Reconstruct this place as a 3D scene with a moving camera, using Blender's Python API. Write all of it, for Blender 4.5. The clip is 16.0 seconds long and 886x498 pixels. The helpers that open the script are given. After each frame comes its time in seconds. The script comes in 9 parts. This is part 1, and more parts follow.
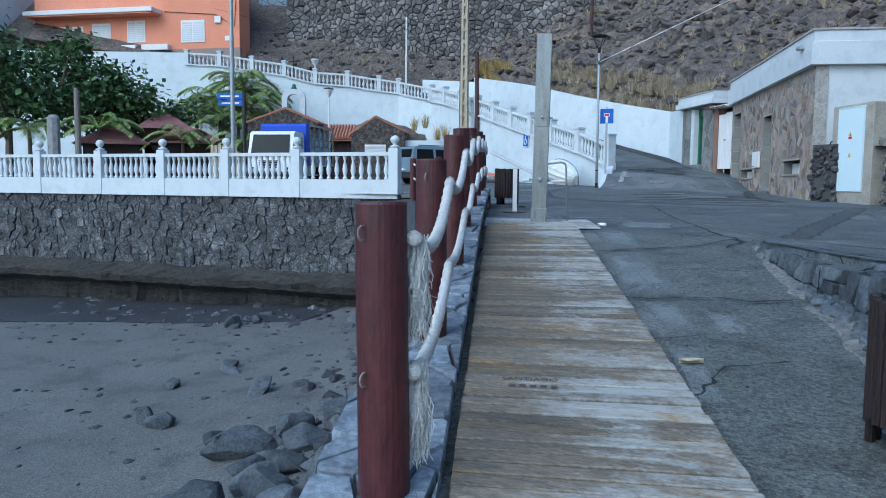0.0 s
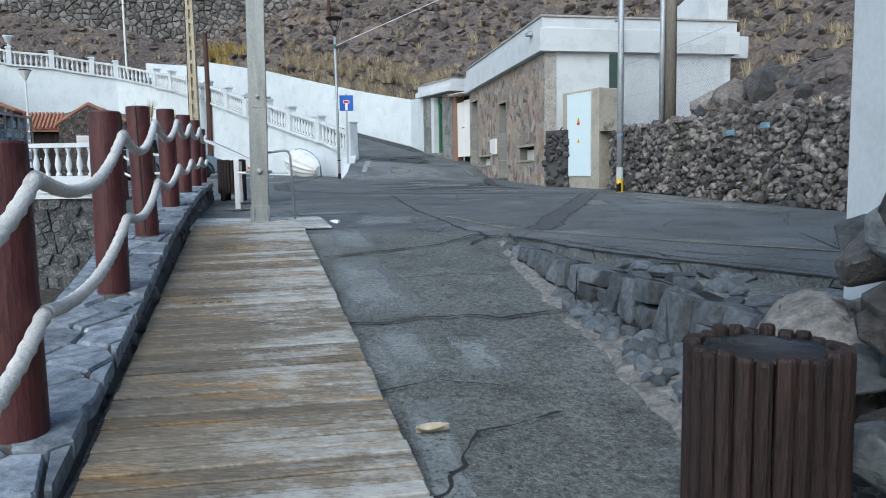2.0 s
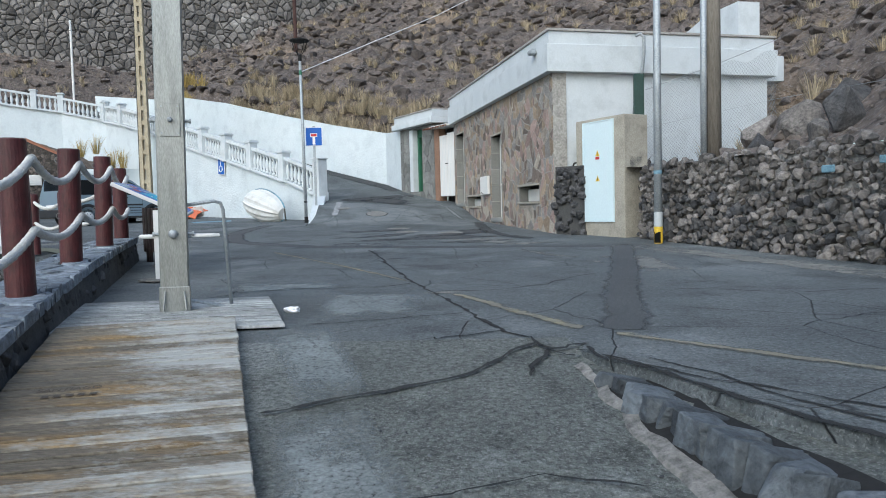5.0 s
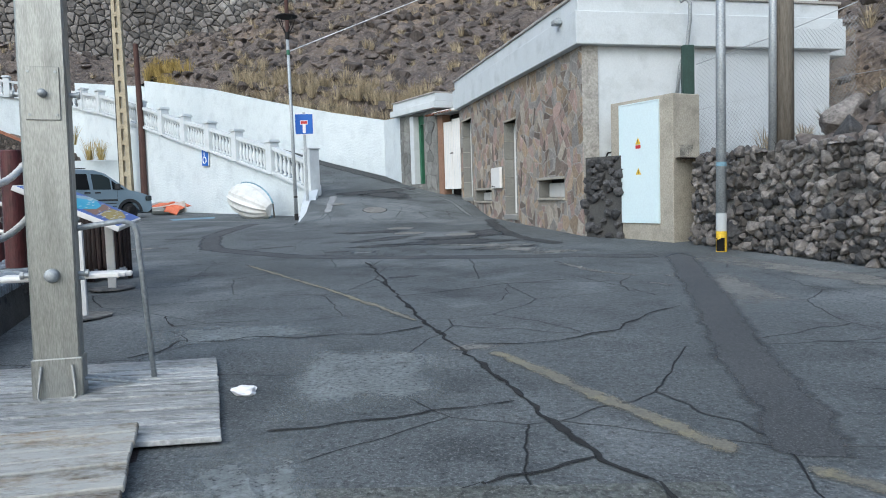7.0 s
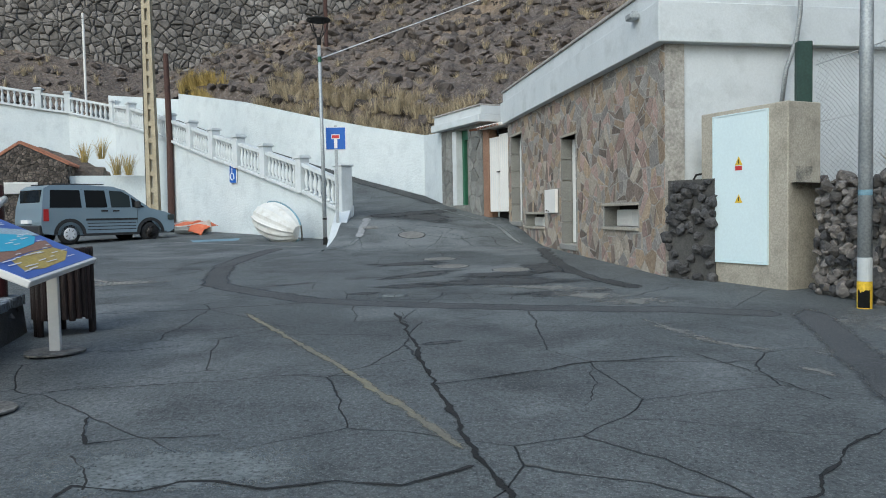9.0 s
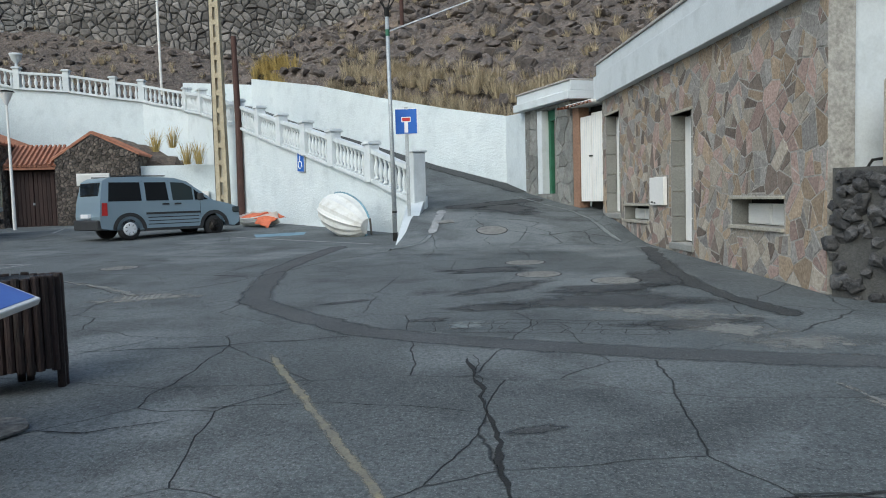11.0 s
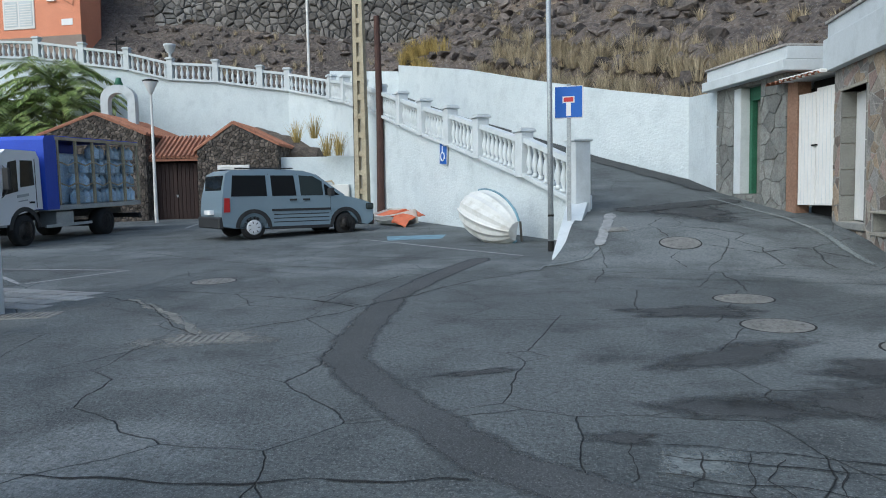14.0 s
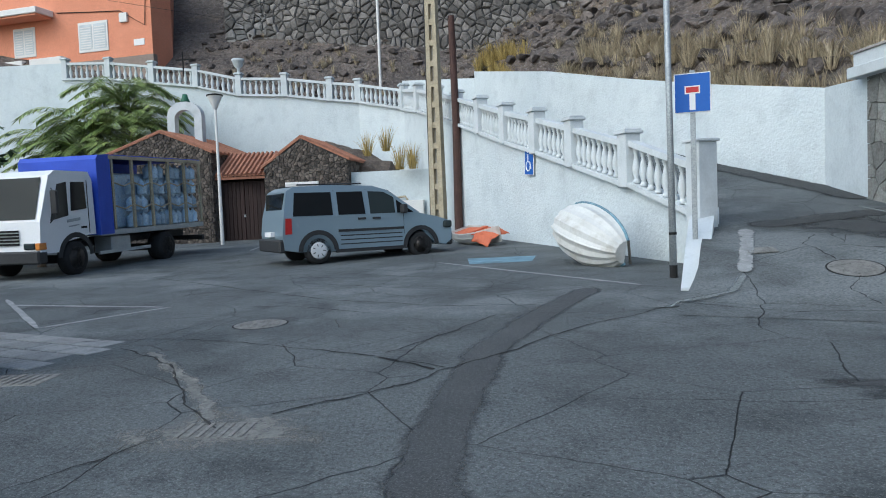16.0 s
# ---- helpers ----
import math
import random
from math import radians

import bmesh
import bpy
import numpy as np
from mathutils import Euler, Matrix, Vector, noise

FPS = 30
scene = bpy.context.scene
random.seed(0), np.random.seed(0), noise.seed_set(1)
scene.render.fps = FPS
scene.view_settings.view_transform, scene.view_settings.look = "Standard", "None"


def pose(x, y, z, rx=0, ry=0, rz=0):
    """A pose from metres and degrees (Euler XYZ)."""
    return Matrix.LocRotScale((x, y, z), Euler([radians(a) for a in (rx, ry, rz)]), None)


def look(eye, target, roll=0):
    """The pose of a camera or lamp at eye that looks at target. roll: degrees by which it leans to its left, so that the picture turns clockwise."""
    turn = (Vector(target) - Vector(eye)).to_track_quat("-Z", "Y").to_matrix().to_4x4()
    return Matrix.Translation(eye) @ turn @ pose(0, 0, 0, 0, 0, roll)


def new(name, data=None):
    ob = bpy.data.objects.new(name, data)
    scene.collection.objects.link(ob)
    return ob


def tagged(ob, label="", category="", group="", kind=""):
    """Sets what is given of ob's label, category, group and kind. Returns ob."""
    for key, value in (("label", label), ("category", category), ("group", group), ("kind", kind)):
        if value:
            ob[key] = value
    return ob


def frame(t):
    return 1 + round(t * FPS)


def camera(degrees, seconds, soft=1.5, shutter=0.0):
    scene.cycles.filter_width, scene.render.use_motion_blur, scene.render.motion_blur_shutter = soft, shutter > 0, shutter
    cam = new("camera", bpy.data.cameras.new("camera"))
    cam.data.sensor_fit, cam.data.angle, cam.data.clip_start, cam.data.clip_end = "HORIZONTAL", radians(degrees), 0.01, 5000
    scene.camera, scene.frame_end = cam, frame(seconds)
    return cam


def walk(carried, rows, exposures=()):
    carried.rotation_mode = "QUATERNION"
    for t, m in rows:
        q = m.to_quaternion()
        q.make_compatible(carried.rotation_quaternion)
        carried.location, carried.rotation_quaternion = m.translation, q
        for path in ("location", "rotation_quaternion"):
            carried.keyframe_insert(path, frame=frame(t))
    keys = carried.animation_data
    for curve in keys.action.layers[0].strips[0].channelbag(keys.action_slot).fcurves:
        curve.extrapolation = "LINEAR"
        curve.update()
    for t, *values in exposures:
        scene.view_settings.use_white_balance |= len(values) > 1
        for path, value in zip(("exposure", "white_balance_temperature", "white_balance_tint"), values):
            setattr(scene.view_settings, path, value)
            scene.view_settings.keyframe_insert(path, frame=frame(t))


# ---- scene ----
cam = camera(61.8, 16.0, soft=1.0)
PATH = [
    (0, (0.922, -6.892, 1.107), (0.138, -5.061, 0.931), 0.5),
    (0.5, (0.916, -6.613, 1.108), (0.458, -4.675, 0.923), -0.3),
    (1, (0.925, -6.109, 1.105), (0.561, -4.153, 0.905), -0.9),
    (1.5, (0.867, -5.633, 1.107), (0.622, -3.659, 0.894), -1.0),
    (2, (0.85, -5.038, 1.114), (0.7, -3.054, 0.912), -0.9),
    (2.5, (0.726, -4.409, 1.157), (0.64, -2.417, 1.001), -1.0),
    (3, (0.587, -3.835, 1.197), (0.519, -1.839, 1.081), -1.1),
    (3.5, (0.424, -3.174, 1.223), (0.366, -1.178, 1.125), -1.1),
    (4, (0.308, -2.707, 1.292), (0.245, -0.71, 1.197), -1.1),
    (4.2, (0.297, -2.444, 1.302), (0.227, -0.447, 1.211), -1.2),
    (6.3, (-0.04, 0.174, 1.48), (-0.106, 2.168, 1.331), -1.8),
    (6.5, (-0.05, 0.442, 1.492), (-0.119, 2.435, 1.347), -1.8),
    (7, (-0.121, 1.065, 1.572), (-0.187, 3.059, 1.43), -1.8),
    (7.5, (-0.185, 1.647, 1.65), (-0.274, 3.641, 1.528), -1.5),
    (8, (-0.227, 2.284, 1.72), (-0.338, 4.279, 1.624), -0.9),
    (8.5, (-0.293, 2.895, 1.761), (-0.43, 4.888, 1.677), -0.8),
    (9, (-0.328, 3.485, 1.767), (-0.5, 5.475, 1.672), -1.1),
    (9.5, (-0.407, 4.046, 1.831), (-0.609, 6.032, 1.714), -1.1),
    (10, (-0.436, 4.618, 1.883), (-0.706, 6.595, 1.75), -0.9),
    (10.2, (-0.457, 4.884, 1.897), (-0.759, 6.856, 1.761), -1.1),
    (12.3, (-0.925, 7.258, 2.128), (-1.365, 9.205, 1.998), -1.5),
    (12.5, (-0.976, 7.509, 2.135), (-1.424, 9.454, 2.008), -1.4),
    (13, (-1.113, 8.068, 2.147), (-1.658, 9.987, 2.004), -1.3),
    (13.5, (-1.292, 8.636, 2.128), (-1.969, 10.511, 1.975), -1.1),
    (14, (-1.59, 9.169, 2.142), (-2.365, 11.006, 1.994), -1.0),
    (14.5, (-1.855, 9.713, 2.137), (-2.678, 11.531, 1.995), -1.3),
    (15, (-2.209, 10.259, 2.158), (-3.074, 12.057, 2.02), -1.8),
    (15.5, (-2.497, 10.784, 2.172), (-3.415, 12.556, 2.047), -2.1),
    (16, (-2.854, 11.335, 2.206), (-3.811, 13.088, 2.099), -2.2),
]
walk(cam, [(t, look(eye, target, roll)) for t, eye, target, roll in PATH],
     exposures=[(0, 0.36, 4850, 1), (0.6, 0.52, 5100, 1), (1.5, 0.42, 5500, 3), (2, 0.58, 5700, 3), (2.5, 0.78, 5780, 3), (3, 0.68, 5800, 3), (4, 0.58, 5800, 3), (7, 0.64, 5850, 4), (7.5, 0.7, 5870, 4), (8, 0.55, 5900, 3), (8.5, 0.42, 5950, 2), (9, 0.4, 5980, 1), (12.5, 0.46, 6000, 1), (13.2, 0.4, 5850, 1), (16, 0.36, 5700, 2)])

# ---- light ----
world = bpy.data.worlds.new("sky")
scene.world = world
world.use_nodes = True
wn = world.node_tree.nodes
sky = wn.new("ShaderNodeTexSky")
sky.sky_type = "NISHITA"
sky.sun_disc = False
sky.sun_elevation = radians(38)
sky.sun_rotation = radians(200)
sky.air_density, sky.dust_density, sky.ozone_density = 1.0, 2.5, 1.0
wn["Background"].inputs[1].default_value = 0.15
world.node_tree.links.new(sky.outputs[0], wn["Background"].inputs[0])
sun = new("sun", bpy.data.lights.new("sun", "SUN"))
sun.data.energy, sun.data.angle, sun.data.color = 1.1, radians(70), (1.0, 0.97, 0.93)
sun.matrix_world = look((-8, -14, 30), (0, 8, 0))

# ---- small geometry kit ----
WM = {}


def thing(name, m=None, label="", category="", group="", kind=""):
    ob = new(name)
    ob.empty_display_size = 0.1
    m = m or Matrix.Identity(4)
    ob.matrix_basis = m
    WM[ob.name] = m
    return tagged(ob, label, category, group, kind)


def finish(bm, name, material, smooth=False):
    me = bpy.data.meshes.new(name)
    bm.normal_update()
    bm.to_mesh(me)
    bm.free()
    if smooth:
        me.shade_smooth()
    for one in material if isinstance(material, (list, tuple)) else [material]:
        me.materials.append(one)
    return me


def part(name, bm, material, parent=None, label="", smooth=False, at=True):
    """One mesh object under a thing; at=True: the bmesh is in the world's coordinates."""
    if parent is not None and at:
        bm.transform(WM[parent.name].inverted())
    ob = new(name, finish(bm, name, material, smooth))
    ob.parent = parent
    if parent is not None:
        WM[ob.name] = WM[parent.name]
    return tagged(ob, label)


def solid(name, bm, material, label, category="", kind="structure", smooth=False, group=""):
    ob = new(name, finish(bm, name, material, smooth))
    WM[ob.name] = Matrix.Identity(4)
    return tagged(ob, label, category, group, kind)


def box(bm, x0, y0, z0, x1, y1, z1, m=None, bevel=0.0, mat=0):
    v = [bm.verts.new((x, y, z)) for x in (x0, x1) for y in (y0, y1) for z in (z0, z1)]
    fs = [bm.faces.new([v[i] for i in q]) for q in ((0, 1, 3, 2), (4, 6, 7, 5), (0, 4, 5, 1), (2, 3, 7, 6), (0, 2, 6, 4), (1, 5, 7, 3))]
    for f in fs:
        f.material_index = mat
    if bevel:
        r = bmesh.ops.bevel(bm, geom=list({e for f in fs for e in f.edges}), offset=bevel, segments=1, affect="EDGES", profile=0.5)
        v = list({w for f in r["faces"] for w in f.verts} | {w for w in v if w.is_valid})
    if m is not None:
        bmesh.ops.transform(bm, matrix=m, verts=v)
    return bm


def B():
    return bmesh.new()


def one_box(x0, y0, z0, x1, y1, z1, m=None, bevel=0.0):
    return box(B(), x0, y0, z0, x1, y1, z1, m, bevel)


def ring_tube(bm, pts, radii, seg=10, cap=True):
    """A tube along points, with a radius at each."""
    pts = [Vector(p) for p in pts]
    rings = []
    side = None
    for i, p in enumerate(pts):
        d = (pts[min(i + 1, len(pts) - 1)] - pts[max(i - 1, 0)]).normalized()
        if side is None:
            side = d.orthogonal().normalized()
        side = (side - d * side.dot(d)).normalized()
        up = d.cross(side)
        r = radii[i] if isinstance(radii, (list, tuple)) else radii
        rings.append([bm.verts.new(p + (side * math.cos(a) + up * math.sin(a)) * r) for a in (2 * math.pi * k / seg for k in range(seg))])
    for a, b in zip(rings, rings[1:]):
        for k in range(seg):
            bm.faces.new((a[k], a[(k + 1) % seg], b[(k + 1) % seg], b[k]))
    if cap:
        bm.faces.new(rings[0][::-1])
        bm.faces.new(rings[-1])
    return bm


def lathe(bm, profile, m=None, seg=12):
    """Profile of (radius, z), closed at both ends."""
    vs, rings = [], []
    for r, z in profile:
        rings.append([bm.verts.new((r * math.cos(2 * math.pi * k / seg), r * math.sin(2 * math.pi * k / seg), z)) for k in range(seg)])
        vs += rings[-1]
    for a, b in zip(rings, rings[1:]):
        for k in range(seg):
            bm.faces.new((a[k], a[(k + 1) % seg], b[(k + 1) % seg], b[k]))
    bm.faces.new(rings[0][::-1])
    bm.faces.new(rings[-1])
    if m is not None:
        bmesh.ops.transform(bm, matrix=m, verts=vs)
    return bm


def prism(bm, poly, z0, z1, m=None, inset=0.0, mat=0):
    """A flat polygon (x, y) made solid between z0 and z1; inset rounds the top."""
    low = [bm.verts.new((x, y, z0)) for x, y in poly]
    if inset:
        cx, cy = sum(p[0] for p in poly) / len(poly), sum(p[1] for p in poly) / len(poly)
        far = max(math.hypot(x - cx, y - cy) for x, y in poly) + 1e-6
        k = max(0.4, 1 - inset / far * 1.3)
        mid = [bm.verts.new((x, y, z1 - inset * 0.6)) for x, y in poly]
        top = [bm.verts.new((cx + (x - cx) * k, cy + (y - cy) * k, z1)) for x, y in poly]
        loops = [low, mid, top]
    else:
        top = [bm.verts.new((x, y, z1)) for x, y in poly]
        loops = [low, top]
    n = len(poly)
    made = []
    for a, b in zip(loops, loops[1:]):
        made += [bm.faces.new((a[k], a[(k + 1) % n], b[(k + 1) % n], b[k])) for k in range(n)]
    made += [bm.faces.new(top), bm.faces.new(low[::-1])]
    for f in made:
        f.material_index = mat
    if m is not None:
        bmesh.ops.transform(bm, matrix=m, verts=[v for l in loops for v in l])
    return bm


def clip(poly, px, py, nx, ny):
    out = []
    for (ax, ay), (bx, by) in zip(poly, poly[1:] + poly[:1]):
        da, db = (ax - px) * nx + (ay - py) * ny, (bx - px) * nx + (by - py) * ny
        if da <= 0:
            out.append((ax, ay))
        if da * db < 0:
            f = da / (da - db)
            out.append((ax + (bx - ax) * f, ay + (by - ay) * f))
    return out


def cells(w, h, size, rnd, gap=0.012, stretch=1.0, jitter=0.85):
    """Irregular stones that fill a rectangle w by h, each shrunk by half a joint."""
    nx, ny = max(1, round(w / size)), max(1, round(h / (size * stretch)))
    sx, sy = w / nx, h / ny
    seeds = {}
    for i in range(-1, nx + 1):
        for j in range(-1, ny + 1):
            off = 0.5 * sx * (j % 2) - 0.25 * sx
            seeds[i, j] = ((i + 0.5 + (rnd.random() - 0.5) * jitter) * sx + off, (j + 0.5 + (rnd.random() - 0.5) * jitter) * sy)
    polys = []
    for (i, j), (cx, cy) in seeds.items():
        poly = [(0, 0), (w, 0), (w, h), (0, h)]
        for di in range(-2, 3):
            for dj in range(-2, 3):
                q = seeds.get((i + di, j + dj))
                if q and q != (cx, cy):
                    dx, dy = q[0] - cx, q[1] - cy
                    l = math.hypot(dx, dy)
                    poly = clip(poly, cx + dx / 2 - dx / l * gap / 2, cy + dy / 2 - dy / l * gap / 2, dx / l, dy / l) if poly else poly
        if len(poly) > 2 and abs(sum(a[0] * b[1] - a[1] * b[0] for a, b in zip(poly, poly[1:] + poly[:1]))) / 2 > 0.0012:
            polys.append(poly)
    return polys


def shatter(polys, rnd, chance, gap):
    """Some of the stones broken once across, so that sizes and shapes differ."""
    out = []
    for poly in polys:
        if rnd.random() > chance:
            out.append(poly)
            continue
        cx, cy = sum(p[0] for p in poly) / len(poly), sum(p[1] for p in poly) / len(poly)
        cx, cy = cx + rnd.gauss(0, 0.03), cy + rnd.gauss(0, 0.03)
        a = rnd.uniform(0, math.pi)
        for sg in (-1, 1):
            nx, ny = sg * math.cos(a), sg * math.sin(a)
            q = clip(poly, cx - nx * gap / 2, cy - ny * gap / 2, nx, ny)
            if len(q) > 2 and abs(sum(u[0] * v[1] - u[1] * v[0] for u, v in zip(q, q[1:] + q[:1]))) > 0.004:
                out.append(q)
    return out


def plane_of(a, b, z=0.0):
    """A frame on a vertical wall from plan point a to b: x along it, y up, z out of it to the right of the way a to b."""
    d = (Vector((b[0], b[1], 0)) - Vector((a[0], a[1], 0))).normalized()
    n = d.cross(Vector((0, 0, 1)))
    m = Matrix((d, Vector((0, 0, 1)), n)).transposed().to_4x4()
    return Matrix.Translation((a[0], a[1], z)) @ m


def wall(bm, a, b, z0, z1, thick, z0b=None, z1b=None):
    """A wall from a to b with its outer face on that line; its back lies thick to the left."""
    z0b, z1b = z0 if z0b is None else z0b, z1 if z1b is None else z1b
    d = Vector((b[0] - a[0], b[1] - a[1])).normalized()
    n = Vector((-d.y, d.x)) * thick
    v = []
    for (x, y), lo, hi in ((a, z0, z1), (b, z0b, z1b)):
        for ox, oy in ((0, 0), (n.x, n.y)):
            v += [bm.verts.new((x + ox, y + oy, lo)), bm.verts.new((x + ox, y + oy, hi))]
    for q in ((0, 4, 5, 1), (2, 3, 7, 6), (1, 5, 7, 3), (0, 2, 6, 4), (0, 1, 3, 2), (4, 6, 7, 5)):
        bm.faces.new([v[i] for i in q])
    return bm


def rock_mesh(seed, material, rough=0.28, detail=2, points=16):
    """An angular stone: the hull of random points, chipped at its edges."""
    rnd = random.Random(seed)
    bm = B()
    for k in range(points):
        d = Vector((rnd.gauss(0, 1), rnd.gauss(0, 1), rnd.gauss(0, 1))).normalized()
        bm.verts.new(d * rnd.uniform(0.44, 0.56))
    r = bmesh.ops.convex_hull(bm, input=bm.verts)
    bmesh.ops.delete(bm, geom=[v for v in bm.verts if not v.link_faces], context="VERTS")
    bmesh.ops.bevel(bm, geom=list(bm.edges), offset=0.035, segments=1, affect="EDGES", profile=0.6)
    bmesh.ops.triangulate(bm, faces=bm.faces)
    o = Vector((seed * 7.3, seed * 3.1, seed * 1.7))
    for v in bm.verts:
        v.co = v.co * (1 + rough * 0.35 * noise.noise(v.co * 4 + o))
    bmesh.ops.recalc_face_normals(bm, faces=bm.faces)
    return finish(bm, "rock", material, False)


def place(name, mesh, m, parent=None, label=""):
    ob = new(name, mesh)
    ob.parent = parent
    ob.matrix_basis = WM[parent.name].inverted() @ m if parent is not None else m
    return tagged(ob, label)


def lerp(table, x):
    xs, ys = [t[0] for t in table], [t[1] for t in table]
    return float(np.interp(x, xs, ys))


# ---- materials ----
def material(name, colours, scale=3.0, rough=0.8, bump=0.2, fine=40.0, metal=0.0, per_piece=0.0, spots=None, spot_scale=1.0, spot_at=0.6,
             stretch=(1, 1, 1), island=False, bump_dist=0.02, detail=8.0, rough2=None, local=False, cracks=None, grain=0.3, grit=0.0, feather=None):
    """Base colour mixed out of two or three tones by noise at two scales, with bump; spots: a further colour in patches."""
    mt = bpy.data.materials.new(name)
    mt.use_nodes = True
    nt = mt.node_tree
    nd, ln = nt.nodes, nt.links
    bs = nd["Principled BSDF"]
    if local:
        pos = nd.new("ShaderNodeTexCoord").outputs["Object"]
    else:
        pos = nd.new("ShaderNodeNewGeometry").outputs["Position"]
    mp = nd.new("ShaderNodeMapping")
    mp.inputs["Scale"].default_value = stretch
    ln.new(pos, mp.inputs["Vector"])
    vec = mp.outputs["Vector"]

    def tex(s, d=detail, r=0.6):
        t = nd.new("ShaderNodeTexNoise")
        t.inputs["Scale"].default_value, t.inputs["Detail"].default_value, t.inputs["Roughness"].default_value = s, d, r
        ln.new(vec, t.inputs["Vector"])
        return t.outputs["Fac"]

    def mix(f, a, b, blend="MIX"):
        m = nd.new("ShaderNodeMix")
        m.data_type, m.blend_type = "RGBA", blend
        for sock, val in ((m.inputs[0], f), (m.inputs[6], a), (m.inputs[7], b)):
            if isinstance(val, bpy.types.NodeSocket):
                ln.new(val, sock)
            elif isinstance(val, (int, float)):
                sock.default_value = val
            else:
                sock.default_value = (*val, 1)
        return m.outputs[2]

    def ramp(f, lo, hi):
        r = nd.new("ShaderNodeMapRange")
        r.inputs["From Min"].default_value, r.inputs["From Max"].default_value = lo, hi
        ln.new(f, r.inputs["Value"])
        return r.outputs["Result"]

    big, small = tex(scale), tex(fine)
    col = mix(ramp(big, 0.32, 0.68), colours[0], colours[1])
    if len(colours) > 2:
        col = mix(ramp(tex(scale * 2.7), 0.5, 0.72), col, colours[2])
    if spots:
        col = mix(ramp(tex(spot_scale), spot_at, spot_at + 0.1), col, spots)
    col = mix(ramp(small, 0.36, 0.64), mix(grain, col, (0, 0, 0)), col)
    if grit:   # pale and dark grains of the size of coarse sand
        col = mix(ramp(tex(grit, 2.0, 0.5), 0.55, 0.68), col, mix(0.17, col, (0.6, 0.6, 0.6)))
        col = mix(ramp(tex(grit * 0.45, 3.0, 0.6), 0.42, 0.3), col, mix(0.55, col, (0, 0, 0)))
    if per_piece:
        if island:
            rnd = nd.new("ShaderNodeNewGeometry").outputs["Random Per Island"]
        else:
            rnd = nd.new("ShaderNodeObjectInfo").outputs["Random"]
        hs = nd.new("ShaderNodeHueSaturation")
        ln.new(col, hs.inputs["Color"])
        r = nd.new("ShaderNodeMapRange")
        r.inputs["To Min"].default_value, r.inputs["To Max"].default_value = 1 - per_piece, 1 + per_piece
        ln.new(rnd, r.inputs["Value"])
        ln.new(r.outputs["Result"], hs.inputs["Value"])
        col = hs.outputs["Color"]
    height = None
    if cracks:
        vo = nd.new("ShaderNodeTexVoronoi")
        vo.feature = "DISTANCE_TO_EDGE"
        vo.inputs["Scale"].default_value = cracks[0]
        wob = nd.new("ShaderNodeTexNoise")
        wob.inputs["Scale"].default_value, wob.inputs["Detail"].default_value = cracks[0] * 2.5, 4
        ln.new(vec, wob.inputs["Vector"])
        add = nd.new("ShaderNodeVectorMath")
        add.operation = "MULTIPLY_ADD"
        ln.new(wob.outputs["Color"], add.inputs[0])
        add.inputs[1].default_value = (cracks[3],) * 3
        ln.new(vec, add.inputs[2])
        ln.new(add.outputs[0], vo.inputs["Vector"])
        line = ramp(vo.outputs["Distance"], 0.0, cracks[1])
        height = line
        col = mix(line, cracks[2], col)
    ln.new(col, bs.inputs["Base Color"])
    if feather:   # ragged, thinning edge: UV's y runs from 0 at the edge to 1 in the middle
        uv = nd.new("ShaderNodeUVMap")
        sp = nd.new("ShaderNodeSeparateXYZ")
        ln.new(uv.outputs["UV"], sp.inputs[0])
        wear = nd.new("ShaderNodeMath")
        wear.operation = "MULTIPLY_ADD"
        ln.new(tex(feather[0], 6.0, 0.65), wear.inputs[0])
        wear.inputs[1].default_value = feather[1]
        ln.new(sp.outputs["Y"], wear.inputs[2])
        lo = feather[1] * 0.5 + feather[2]
        alpha = ramp(wear.outputs[0], lo, lo + feather[3])
        ml = nd.new("ShaderNodeMath")
        ml.operation = "MULTIPLY"
        ln.new(alpha, ml.inputs[0])
        ml.inputs[1].default_value = feather[4]
        ln.new(ml.outputs[0], bs.inputs["Alpha"])
    rr = nd.new("ShaderNodeMapRange")
    rr.inputs["To Min"].default_value, rr.inputs["To Max"].default_value = rough, (rough2 if rough2 is not None else min(1, rough + 0.12))
    ln.new(big, rr.inputs["Value"])
    ln.new(rr.outputs["Result"], bs.inputs["Roughness"])
    bs.inputs["Metallic"].default_value = metal
    bs.inputs["Specular IOR Level"].default_value = 0.4
    if bump:
        bp = nd.new("ShaderNodeBump")
        bp.inputs["Strength"].default_value, bp.inputs["Distance"].default_value = bump, bump_dist
        mh = nd.new("ShaderNodeMath")
        mh.operation = "MULTIPLY_ADD"
        ln.new(big, mh.inputs[0])
        mh.inputs[1].default_value = 1.5
        ln.new(small, mh.inputs[2])
        out = mh.outputs[0]
        if height is not None:
            ad = nd.new("ShaderNodeMath")
            ad.operation = "ADD"
            ln.new(out, ad.inputs[0])
            ln.new(height, ad.inputs[1])
            out = ad.outputs[0]
        ln.new(out, bp.inputs["Height"])
        ln.new(bp.outputs["Normal"], bs.inputs["Normal"])
    return mt


